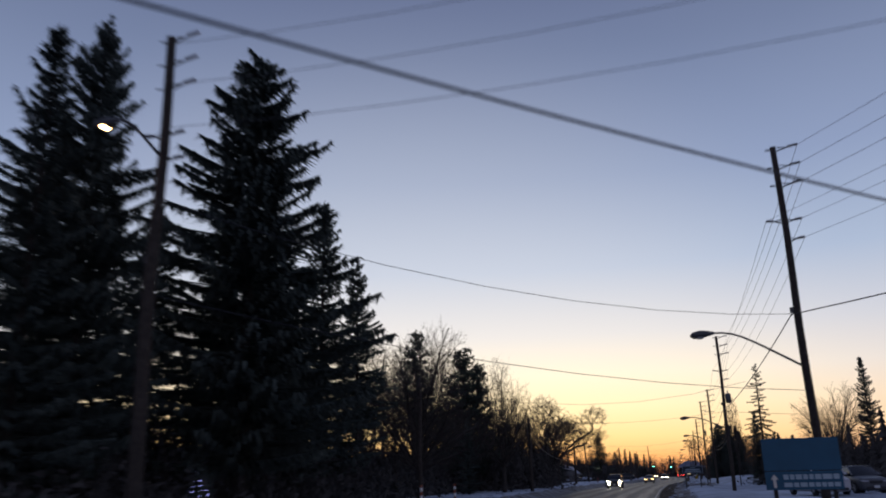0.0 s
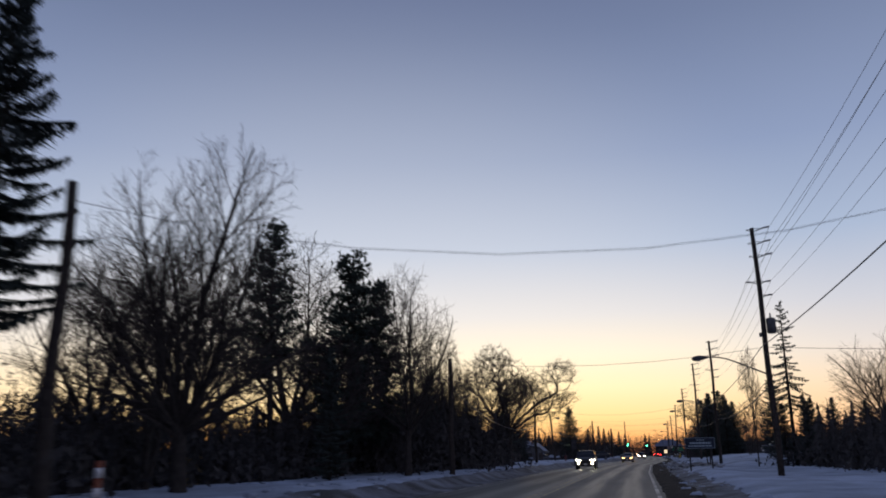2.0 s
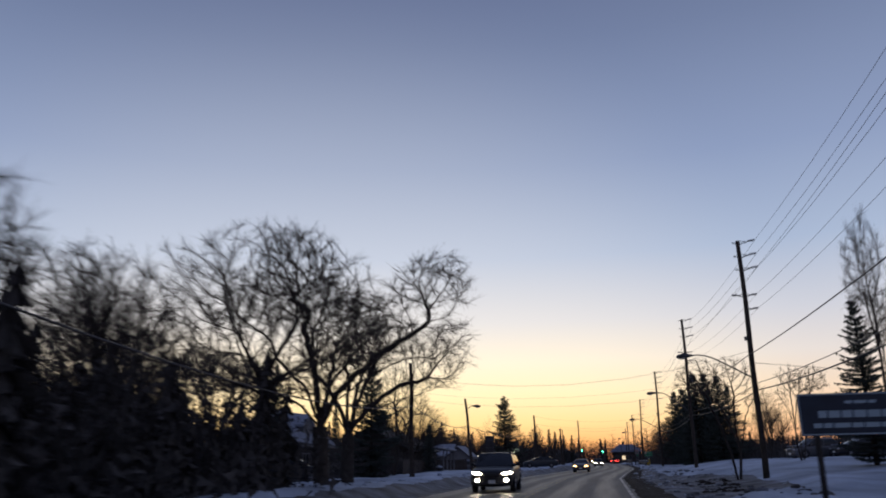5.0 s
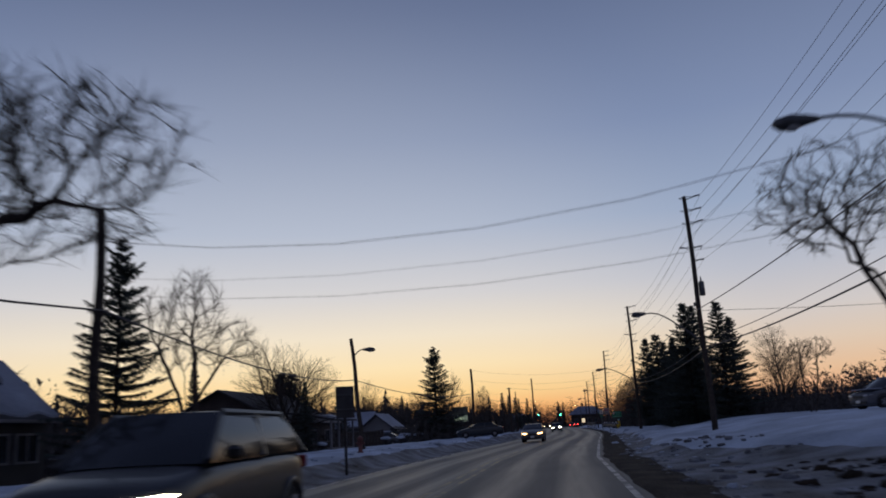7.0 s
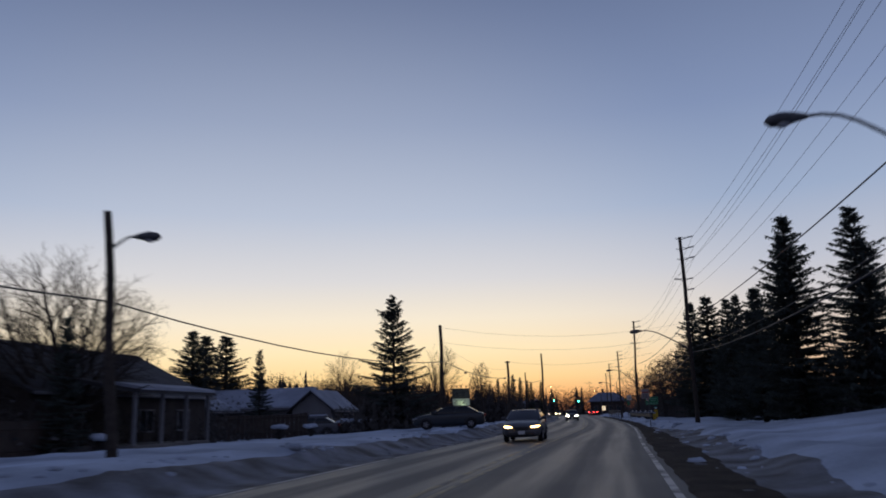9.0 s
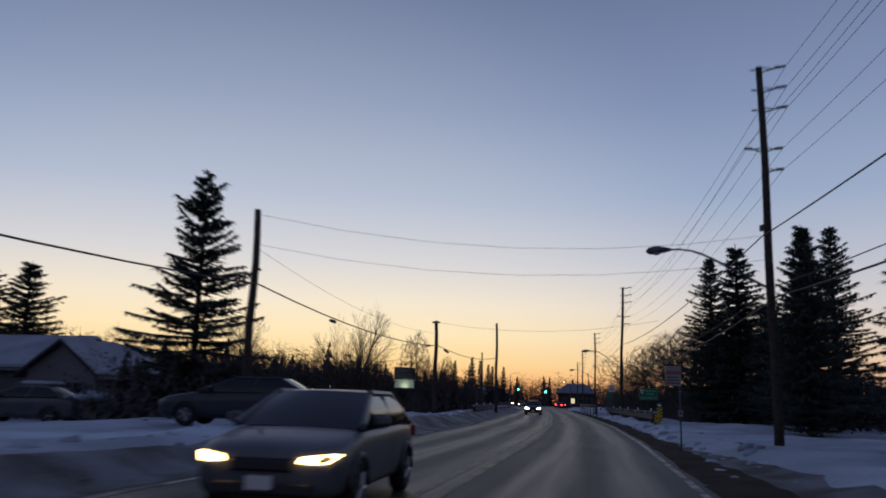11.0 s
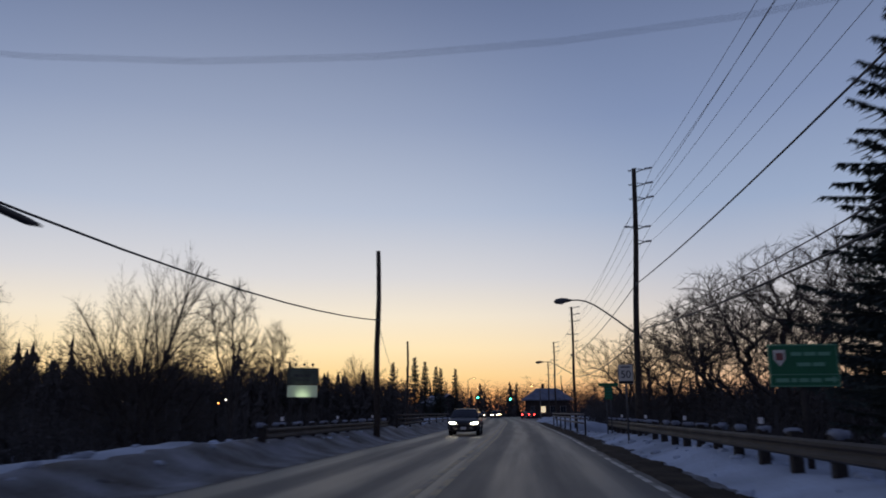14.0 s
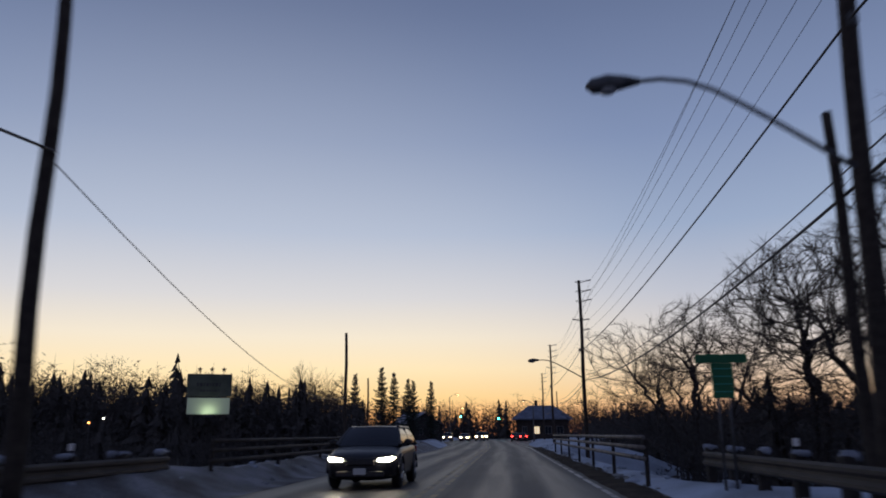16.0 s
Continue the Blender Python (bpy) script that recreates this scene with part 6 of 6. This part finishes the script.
car("suv", "dark oncoming sport utility car with four lit lamps", *on_road(-1.85, 107.2), 0.03, BLACK_PAINT, L=4.7, W=1.92, H=1.75, hood=1.12, clear=0.24, suv=True, lamps=LAMP_COOL, fog=True)
car("sedan", "dark grey oncoming car with lit headlamps", *on_road(-1.3, 165.0), -0.02, GREY_PAINT, L=4.5, W=1.80, H=1.48, hood=0.98, lamps=LAMP_WARM)
car("hatchback", "dark oncoming hatchback with lit headlamps", *on_road(-1.8, 244.0), 0.0, BLACK_PAINT, L=4.4, W=1.80, H=1.54, hood=1.0, suv=True, lamps=LAMP_COOL)
for i, (x, y, s) in enumerate(((-12.2, 380.0, 0), (-9.0, 381.0, 1), (-5.8, 379.0, 0), (-9.2, 390.0, 1), (-5.6, 392.0, 0))):
    tagged(car("sedan" if s else "suv", "oncoming car waiting at the junction with lit headlamps", x, y, 0.05, 0.0, GREY_PAINT, suv=not s, H=1.5 if s else 1.7, hood=0.98 if s else 1.08, lamps=LAMP_FAR), group="cars waiting at the junction")
for x, y in ((1.2, 366.0), (2.4, 376.0)):
    car("sedan", "car waiting at the junction with lit tail lamps", x, y, 0.05, PI, RED_PAINT, tails=TAIL)
car("sedan", "dark slate car parked across the snowy drive with snow on it", -9.6, 176.3, floor_at(-9.6, 176.3), -PI / 2 + 0.1, DARK_PAINT, L=4.6, H=1.42, hood=0.95)
car("sedan", "snow-covered car parked beside the bungalow", -21.2, 183.0, floor_at(-21.2, 183.0), -PI / 2 + 0.1, GREY_PAINT, snow=0.22)
car("minivan", "white minivan parked off the road on the snow", 9.9, 52.0, floor_at(9.9, 52.0), 0.25, WHITE_PAINT, L=4.9, W=1.92, H=1.80, hood=1.1, van=True, category="van")
car("suv", "dark car parked on the snowy lot", 12.6, 55.0, floor_at(12.6, 55.0), 0.25, GREY_PAINT, suv=True, H=1.65, hood=1.05)
car("suv", "dark car parked on the snowy lawn with frosted windows", 16.8, 145.0, floor_at(16.8, 145.0), -1.2, GREY_PAINT, suv=True, H=1.65, hood=1.05, snow=0.08)
car("sedan", "dark car parked on the snowy lawn", 20.0, 143.5, floor_at(20.0, 143.5), -1.2, BLACK_PAINT, snow=0.08)
car("suv", "dark car parked in front of the gabled house", -18.9, 113.0, floor_at(-18.9, 113.0), PI / 2 + 0.45, BLACK_PAINT, suv=True, H=1.55, hood=1.0)


# ---- houses ----
def window(house, x, y, z, w, h, nx, ny, lit=None):
    """A framed window set in a wall whose outward direction is (nx, ny)."""
    fr = Mesh()
    tx, ty = -ny, nx
    for a, b, ww, hh in ((0, h / 2, w + 0.16, 0.08), (0, -h / 2, w + 0.16, 0.08), (-w / 2, 0, 0.08, h), (w / 2, 0, 0.08, h), (0, 0, 0.05, h)):
        fr.box(x + tx * a + nx * 0.03, y + ty * a + ny * 0.03, z + b, ww if abs(tx) > 0.5 else 0.10, ww if abs(ty) > 0.5 else 0.10, hh)
    wn = part("window", fr, TRIM, house)
    pn = Mesh()
    pn.box(x + nx * 0.015, y + ny * 0.015, z, w if abs(tx) > 0.5 else 0.03, w if abs(ty) > 0.5 else 0.03, h)
    part("pane", pn, lit or WINDOW, wn)


def gable_house(name, label, x, y, turn, wide, long, eave, ridge, wall, roof_mat=ROOF_SNOW, chimney=True, over=0.4, lit=None, dormer=False, category="house", openings=True):
    """A house with its ridge along its own y axis; wide runs along x."""
    z0 = floor_at(x, y) - 0.1
    ob = root(name, label, category, Matrix.Translation((x, y, z0)) @ Matrix.Rotation(turn, 4, "Z"))
    e, r, hw, hl = eave - z0, ridge - z0, wide / 2, long / 2
    mb = Mesh()
    mb.prism([(-hw, -0.5), (hw, -0.5), (hw, e), (0, r - 0.06), (-hw, e)], "y", -hl, hl)
    solid("wall", mb, wall, ob)
    sl = (r - e) / hw
    for s in (-1, 1):
        mb = Mesh()
        mb.prism([(0, r), (s * (hw + over), e - over * sl), (s * (hw + over), e - over * sl + 0.12), (0, r + 0.12)], "y", -hl - over, hl + over)
        solid("roof", mb, SHINGLE, ob)
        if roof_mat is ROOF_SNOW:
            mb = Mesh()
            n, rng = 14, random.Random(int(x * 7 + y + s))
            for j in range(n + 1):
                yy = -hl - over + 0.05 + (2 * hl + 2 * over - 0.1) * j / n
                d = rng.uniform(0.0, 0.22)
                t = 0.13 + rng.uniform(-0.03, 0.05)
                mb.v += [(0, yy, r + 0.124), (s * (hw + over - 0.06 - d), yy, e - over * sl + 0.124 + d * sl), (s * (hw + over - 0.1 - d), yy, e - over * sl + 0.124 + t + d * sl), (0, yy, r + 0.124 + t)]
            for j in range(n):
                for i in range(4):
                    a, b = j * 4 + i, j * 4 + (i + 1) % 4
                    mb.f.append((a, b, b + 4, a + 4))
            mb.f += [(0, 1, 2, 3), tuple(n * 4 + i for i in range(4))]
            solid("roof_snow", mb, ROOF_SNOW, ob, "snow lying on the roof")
        mb = Mesh()
        mb.box(s * (hw + over + 0.05), 0, e - over * sl + 0.05, 0.10, long + 2 * over, 0.12, 0.02)
        part("gutter", mb, TRIM, ob)
    if chimney:
        mb = Mesh()
        mb.box(-hw * 0.25, hl * 0.4, r + 0.2, 0.7, 0.9, 1.6, 0.03)
        ch = part("chimney", mb, BRICK, ob)
        mb = Mesh()
        mb.box(-hw * 0.25, hl * 0.4, r + 1.05, 0.84, 1.04, 0.12, 0.02)
        part("chimney_cap", mb, STONE, ch)
    if dormer:
        mb = Mesh()
        mb.prism([(-0.95, e + 0.2), (0.95, e + 0.2), (0.95, r - 0.75), (0, r - 0.15), (-0.95, r - 0.75)], "x", 0.6, hw * 0.78)
        dm = solid("dormer", mb, SIDING, ob, "small dormer")
        for s in (-1, 1):
            mb = Mesh()
            mb.prism([(0, r - 0.13), (s * 1.2, r - 0.90), (s * 1.2, r - 0.72), (0, r + 0.05)], "x", 0.3, hw * 0.82)
            solid("dormer_roof", mb, ROOF_SNOW, dm)
    if not openings:
        return ob
    for yy in (-hl * 0.55, hl * 0.15, hl * 0.65):
        window(ob, hw, yy, e * 0.55, 1.2, 1.0, 1, 0, lit if yy > 0 else None)
    window(ob, -hw * 0.3, -hl, e * 0.58, 1.2, 1.0, 0, -1)
    window(ob, hw * 0.4, -hl, e * 0.58, 1.0, 1.0, 0, -1)
    mb = Mesh()
    mb.box(hw + 0.03, -hl * 0.2, 1.05, 0.08, 0.95, 2.1, 0.02)
    d = part("door", mb, DARK_SIDING, ob)
    mb = Mesh()
    mb.ball((hw + 0.10, -hl * 0.2 + 0.36, 1.05), 0.04, 8)
    part("door_handle", mb, STEEL, d)
    return ob


gable_house("house", "dark gabled house with snow on its roof and a dormer", -23.1, 122.4, 0.0, 4.6, 6.4, 2.85, 4.8, DARK_SIDING, dormer=True, chimney=False)
gable_house("house", "low house with a snowy roof behind bare trees", -30.0, 108.0, 0.15, 8.0, 12.0, 2.4, 4.2, SIDING)
gable_house("house", "dark brick house with snow along its eaves", -26.0, 159.5, 0.0, 9.0, 14.0, 2.8, 5.1, BRICK, roof_mat=SHINGLE, chimney=False)
gable_house("shed", "low shed under a thick layer of snow", -35.3, 160.5, 0.0, 4.4, 6.0, 1.4, 2.1, DARK_SIDING, chimney=False, category="shed", openings=False)
gable_house("bungalow", "pale bungalow with a broad snow-covered roof", -29.6, 191.5, PI / 2, 7.0, 11.0, 2.35, 3.85, SIDING, chimney=False)
gable_house("bungalow_wing", "pale gabled wing of the bungalow with a snowy roof", -31.5, 184.0, 0.0, 5.5, 5.0, 2.2, 3.4, SIDING, chimney=False)
gable_house("bungalow_wing", "pale front gable of the bungalow with a snowy roof", -22.6, 190.2, 0.0, 3.3, 6.4, 2.2, 3.5, SIDING, chimney=False)
gable_house("house", "red-brown cottage with a snowy roof in the hollow", -24.0, 219.0, 0.4, 4.5, 6.0, -0.8, 0.4, BRICK, chimney=False, openings=False)
gable_house("house", "far house with a pale snowy roof beside the junction", -16.5, 362.0, 0.5, 6.5, 9.0, 2.9, 4.9, DARK_SIDING, chimney=False)
gable_house("house", "far house with a pale snowy roof beside the junction", -28.0, 345.0, 0.3, 7.0, 9.0, 3.0, 4.8, DARK_SIDING, chimney=False)


def junction_shop():
    """The low building with a hipped roof by the junction."""
    x, y = 6.6, 392.0
    ob = root("shop_building", "low shop with a hipped blue-grey roof at the junction", "building", Matrix.Translation((x, y, floor_at(x, y))))
    mb = Mesh()
    mb.box(0, 0, 1.9, 10.6, 9.0, 4.6)
    part("wall", mb, BRICK, ob)
    mb = Mesh()
    a, b, z0, z1 = 6.3, 5.4, 4.1, 6.9
    mb.v += [(-a, -b, z0), (a, -b, z0), (a, b, z0), (-a, b, z0), (-2.6, 0, z1), (2.6, 0, z1), (-a, -b, z0 - 0.2), (a, -b, z0 - 0.2), (a, b, z0 - 0.2), (-a, b, z0 - 0.2)]
    mb.f += [(0, 1, 5, 4), (1, 2, 5), (2, 3, 4, 5), (3, 0, 4), (0, 6, 7, 1), (1, 7, 8, 2), (2, 8, 9, 3), (3, 9, 6, 0), (9, 8, 7, 6)]
    solid("roof", mb, METAL_ROOF, ob, "hipped blue-grey roof dusted with snow")
    for k, w in ((-3.6, 0.9), (-1.2, 1.3), (1.2, 1.3), (3.6, 1.3)):
        window(ob, k, -4.5, 1.8, w, 1.5, 0, -1, LIT_WINDOW if k == -1.2 else None)
    ch = Mesh()
    ch.box(-1.0, 0.3, 7.2, 0.6, 0.6, 1.6, 0.03)
    part("chimney", ch, BRICK, ob)


LIT_WINDOW = glowing("lit_window", (1.0, 0.80, 0.50), 0.8)
junction_shop()


def fence(x0, y0, x1, y1, h, label):
    n = max(2, int(math.hypot(x1 - x0, y1 - y0) / 0.32))
    ob = root("fence", label, "fence")
    ang = math.atan2(y1 - y0, x1 - x0)
    for i in range(n):
        t = (i + 0.5) / n
        x, y = x0 + (x1 - x0) * t, y0 + (y1 - y0) * t
        mb = Mesh()
        mb.box(x, y, floor_at(x, y) + h / 2 - 0.1, 0.30, 0.03, h + 0.2, 0.008, ang)
        part("board", mb, FENCE_WOOD, ob)
    for z in (0.35, h - 0.25):
        mb = Mesh()
        mb.tube([(x0, y0 - 0.05, floor_at(x0, y0) + z), (x1, y1 - 0.05, floor_at(x1, y1) + z)], 0.045, 4)
        part("rail", mb, FENCE_WOOD, ob)
    return ob


FENCE_WOOD = material("fence_boards", (0.075, 0.058, 0.048), rough=0.9, scale=2.0, fine=22.0, bump=0.4)
fence(-29.5, 178.0, -19.7, 178.0, 1.6, "dark brown board fence in the snow")
fence(-19.5, 142.0, -19.5, 152.0, 1.3, "dark brown board fence in the snow")


# ---- junction: signals and far lamps ----
def signal(x, y, z, post_x):
    ob = root("traffic_light", "traffic signal showing green on a mast arm", "traffic light", Matrix.Translation((x, y, 0)))
    mb = Mesh()
    mb.box(0, 0, z + 0.25, 0.36, 0.28, 1.15, 0.04)
    head = part("signal_head", mb, GRILLE, ob)
    for dz, mat in ((0.62, LENS_DARK), (0.25, LENS_DARK), (-0.12, GREEN_LIGHT)):
        mb = Mesh()
        mb.ball((0, -0.15, z + dz), 0.17 if mat is GREEN_LIGHT else 0.12, 12, (1, 0.4, 1))
        part("lens", mb, mat, head, smooth=True)
    mb = Mesh()
    mb.tube([(0, 0.2, z + 0.9), (post_x - x, 0.2, z + 1.0)], 0.06, 6)
    mb.tube([(post_x - x, 0.2, -0.3), (post_x - x, 0.2, z + 1.2)], 0.11, 8)
    part("mast_arm", mb, DARK_STEEL, ob)


signal(-2.45, 395.0, 4.7, 4.6)
signal(-10.6, 395.0, 5.2, -15.0)


def far_lamp(x, y, z, side):
    ob = root("street_lamp", "lit street lamp with an amber glow on a tall pole", "street lamp", Matrix.Translation((x + side * 1.6, y, 0)))
    mb = Mesh()
    mb.tube([(0, 0, -0.3), (0, 0, z - 0.5)], [0.14, 0.08], 8)
    part("pole", mb, DARK_STEEL, ob)
    street_arm(ob, -side, z - 0.5, 1.2, 0.6, True)


far_lamp(-11.6, 397.6, 9.9, -1)
far_lamp(2.6, 359.1, 6.8, 1)
far_lamp(-14.0, 455.0, 9.0, -1)
for x, y, h in ((-19.0, 330.0, 9.0), (-20.0, 372.0, 8.5), (11.0, 410.0, 11.0), (-22.0, 430.0, 10.5)):
    utility_pole(x, y, h, 0, None, label="far weathered wooden cable pole")


# ---- small things on the verges ----
def hydrant(x, y):
    ob = root("fire_hydrant", "squat faded red fire hydrant in the snow", "fire hydrant", Matrix.Translation((x, y, floor_at(x, y))))
    mb = Mesh()
    mb.tube([(0, 0, -0.2), (0, 0, 0.05), (0, 0, 0.06), (0, 0, 0.55), (0, 0, 0.58), (0, 0, 0.72), (0, 0, 0.80)], [0.16, 0.16, 0.11, 0.11, 0.15, 0.12, 0.03], 12)
    b = part("barrel", mb, HYDRANT, ob, smooth=True)
    for s in (-1, 1):
        mb = Mesh()
        mb.tube([(s * 0.08, 0, 0.45), (s * 0.20, 0, 0.45)], 0.06, 8)
        part("outlet", mb, HYDRANT, b)


hydrant(-11.0, 135.0)


def porch():
    """The open porch on the road side of the brick house."""
    ob = root("porch", "open porch with pale posts and snow along its roof edge", "porch", Matrix.Translation((-19.7, 157.0, floor_at(-19.7, 157.0))))
    mb = Mesh()
    mb.prism([(-1.7, 2.95), (1.9, 2.30), (1.9, 2.42), (-1.7, 3.10)], "y", -3.2, 3.2)
    solid("roof", mb, SHINGLE, ob)
    mb = Mesh()
    mb.prism([(0.4, 2.71), (1.93, 2.43), (1.88, 2.56), (0.5, 2.80)], "y", -3.15, 3.15)
    solid("roof_snow", mb, ROOF_SNOW, ob, "strip of snow along the eave")
    for y in (-3.0, -1.0, 1.0, 3.0):
        mb = Mesh()
        mb.box(1.6, y, 1.1, 0.14, 0.14, 2.5, 0.02)
        part("post", mb, SIDING, ob, "pale painted post")
    mb = Mesh()
    mb.box(0.0, 0.0, 0.10, 3.4, 6.3, 0.45, 0.03)
    part("floor", mb, STONE, ob)


porch()


def snowy_shrub(x, y, h, seed):
    """A rounded bare shrub with a lid of snow."""
    rng = random.Random(seed)
    ob = root("shrub", "dark bare shrub under a cap of snow", "shrub", Matrix.Translation((x, y, floor_at(x, y))), group="snow-capped shrubs")
    mb = Mesh()
    for _ in range(150):
        a, e = rng.uniform(0, 6.28), rng.uniform(0.35, 1.0)
        q = Vector((math.cos(a) * h * 0.75 * (1.15 - e), math.sin(a) * h * 0.75 * (1.15 - e), h * e * rng.uniform(0.5, 1.0)))
        p = q * rng.uniform(0.0, 0.3)
        mb.tube([p, (p + q) / 2 + Vector((rng.gauss(0, 0.04), rng.gauss(0, 0.04), 0.05)), q], [0.018, 0.012, 0.006], 3, False)
    part("twigs", mb, BRUSH, ob)
    cap = Mesh()
    for _ in range(5):
        a, d = rng.uniform(0, 6.28), rng.uniform(0, h * 0.35)
        cap.ball((math.cos(a) * d, math.sin(a) * d, h * rng.uniform(0.72, 0.86)), h * rng.uniform(0.22, 0.34), 10, (1.2, 1.2, 0.5))
    part("snow_cap", cap, SNOW, ob, "cap of snow", smooth=True)


for i, (x, y, h) in enumerate(((-18.7, 183.2, 1.3), (-17.1, 183.0, 1.1), (-16.6, 165.0, 0.8), (-15.8, 167.5, 0.7), (-18.2, 152.0, 0.8))):
    snowy_shrub(x, y, h, 40 + i)


def bin_thing(x, y, mat, label):
    ob = root("recycling_bin", label, "bin", Matrix.Translation((x, y, floor_at(x, y))))
    mb = Mesh()
    mb.v += [(-0.2, -0.25, 0), (0.2, -0.25, 0), (0.2, 0.25, 0), (-0.2, 0.25, 0), (-0.26, -0.32, 0.5), (0.26, -0.32, 0.5), (0.26, 0.32, 0.5), (-0.26, 0.32, 0.5)]
    mb.f += [(3, 2, 1, 0), (0, 1, 5, 4), (1, 2, 6, 5), (2, 3, 7, 6), (3, 0, 4, 7), (4, 5, 6, 7)]
    part("box", mb, mat, ob)
    mb = Mesh()
    mb.box(0, 0, 0.52, 0.58, 0.70, 0.06, 0.02)
    part("rim", mb, mat, ob)


bin_thing(-9.4, 180.1, BIN_BLUE, "blue plastic recycling box in the snow")


def lit_christmas_tree(x, y):
    ob = spruce("christmas_tree", 77, 1.5, 0.5, low=0.1, gap=0.16, per=6, label="small outdoor tree wrapped in blue fairy lights")
    ob.matrix_basis = Matrix.Translation((x, y, floor_at(x, y)))
    mb = Mesh()
    for i in range(60):
        f = i / 60
        a, r = i * 0.9, 0.42 * (1 - f) + 0.03
        mb.ball((math.cos(a) * r, math.sin(a) * r, 0.2 + 1.25 * f), 0.022, 6)
    part("fairy_lights", mb, BLUE_LED, ob, "string of blue fairy lights")


lit_christmas_tree(-11.5, 21.5)


def grit_box(x, y):
    ob = root("grit_bin", "dull yellow roadside grit bin below the trees", "grit bin", Matrix.Translation((x, y, floor_at(x, y))) @ Matrix.Rotation(0.3, 4, "Z"))
    mb = Mesh()
    mb.box(0, 0, 0.45, 1.5, 0.8, 0.95, 0.06)
    part("box", mb, GRIT, ob)
    mb = Mesh()
    mb.prism([(-0.45, 0.93), (0.45, 0.93), (0.42, 1.08), (-0.40, 1.22)], "x", -0.8, 0.8)
    solid("lid", mb, GRIT, ob)


GRIT = material("faded_yellow_plastic", (0.16, 0.11, 0.03), rough=0.7, scale=2.0, fine=20.0, bump=0.1)
grit_box(-18.5, 57.3)


def yard_lamp(x, y, z, mat, label):
    """A lit lamp on a short post, far off between the trees."""
    ob = root("yard_lamp", label, "lamp", Matrix.Translation((x, y, floor_at(x, y))))
    top = z - floor_at(x, y)
    mb = Mesh()
    mb.tube([(0, 0, -0.2), (0, 0, top)], 0.05, 6)
    part("post", mb, DARK_STEEL, ob)
    mb = Mesh()
    mb.ball((0, -0.1, top), 0.10, 8)
    part("globe", mb, mat, ob, "lit globe", smooth=True)


RED_GLOW = glowing("lit_red_lamp", (1.0, 0.16, 0.06), 5.0)
DIM_GLOW = glowing("dim_white_lamp", (1.0, 0.80, 0.62), 0.6)
ORANGE_GLOW = glowing("lit_orange_lamp", (1.0, 0.34, 0.08), 9.0)
COOL_GLOW = glowing("lit_white_lamp", (1.0, 0.92, 0.80), 6.0)
yard_lamp(-38.0, 232.1, 2.6, RED_GLOW, "small red lamp glowing far off between trees")
yard_lamp(-38.5, 234.0, 2.6, RED_GLOW, "small red lamp glowing far off between trees")
yard_lamp(-37.0, 234.8, 2.6, COOL_GLOW, "small white lamp glowing far off between trees")
yard_lamp(-34.0, 262.1, 2.4, DIM_GLOW, "small white lamp glowing far off between trees")
yard_lamp(-34.0, 270.8, 2.9, DIM_GLOW, "small white lamp glowing far off between trees")
yard_lamp(-36.0, 289.1, 2.6, ORANGE_GLOW, "small amber lamp glowing far off between trees")
yard_lamp(-36.0, 291.5, 3.0, COOL_GLOW, "small white lamp glowing far off between trees")
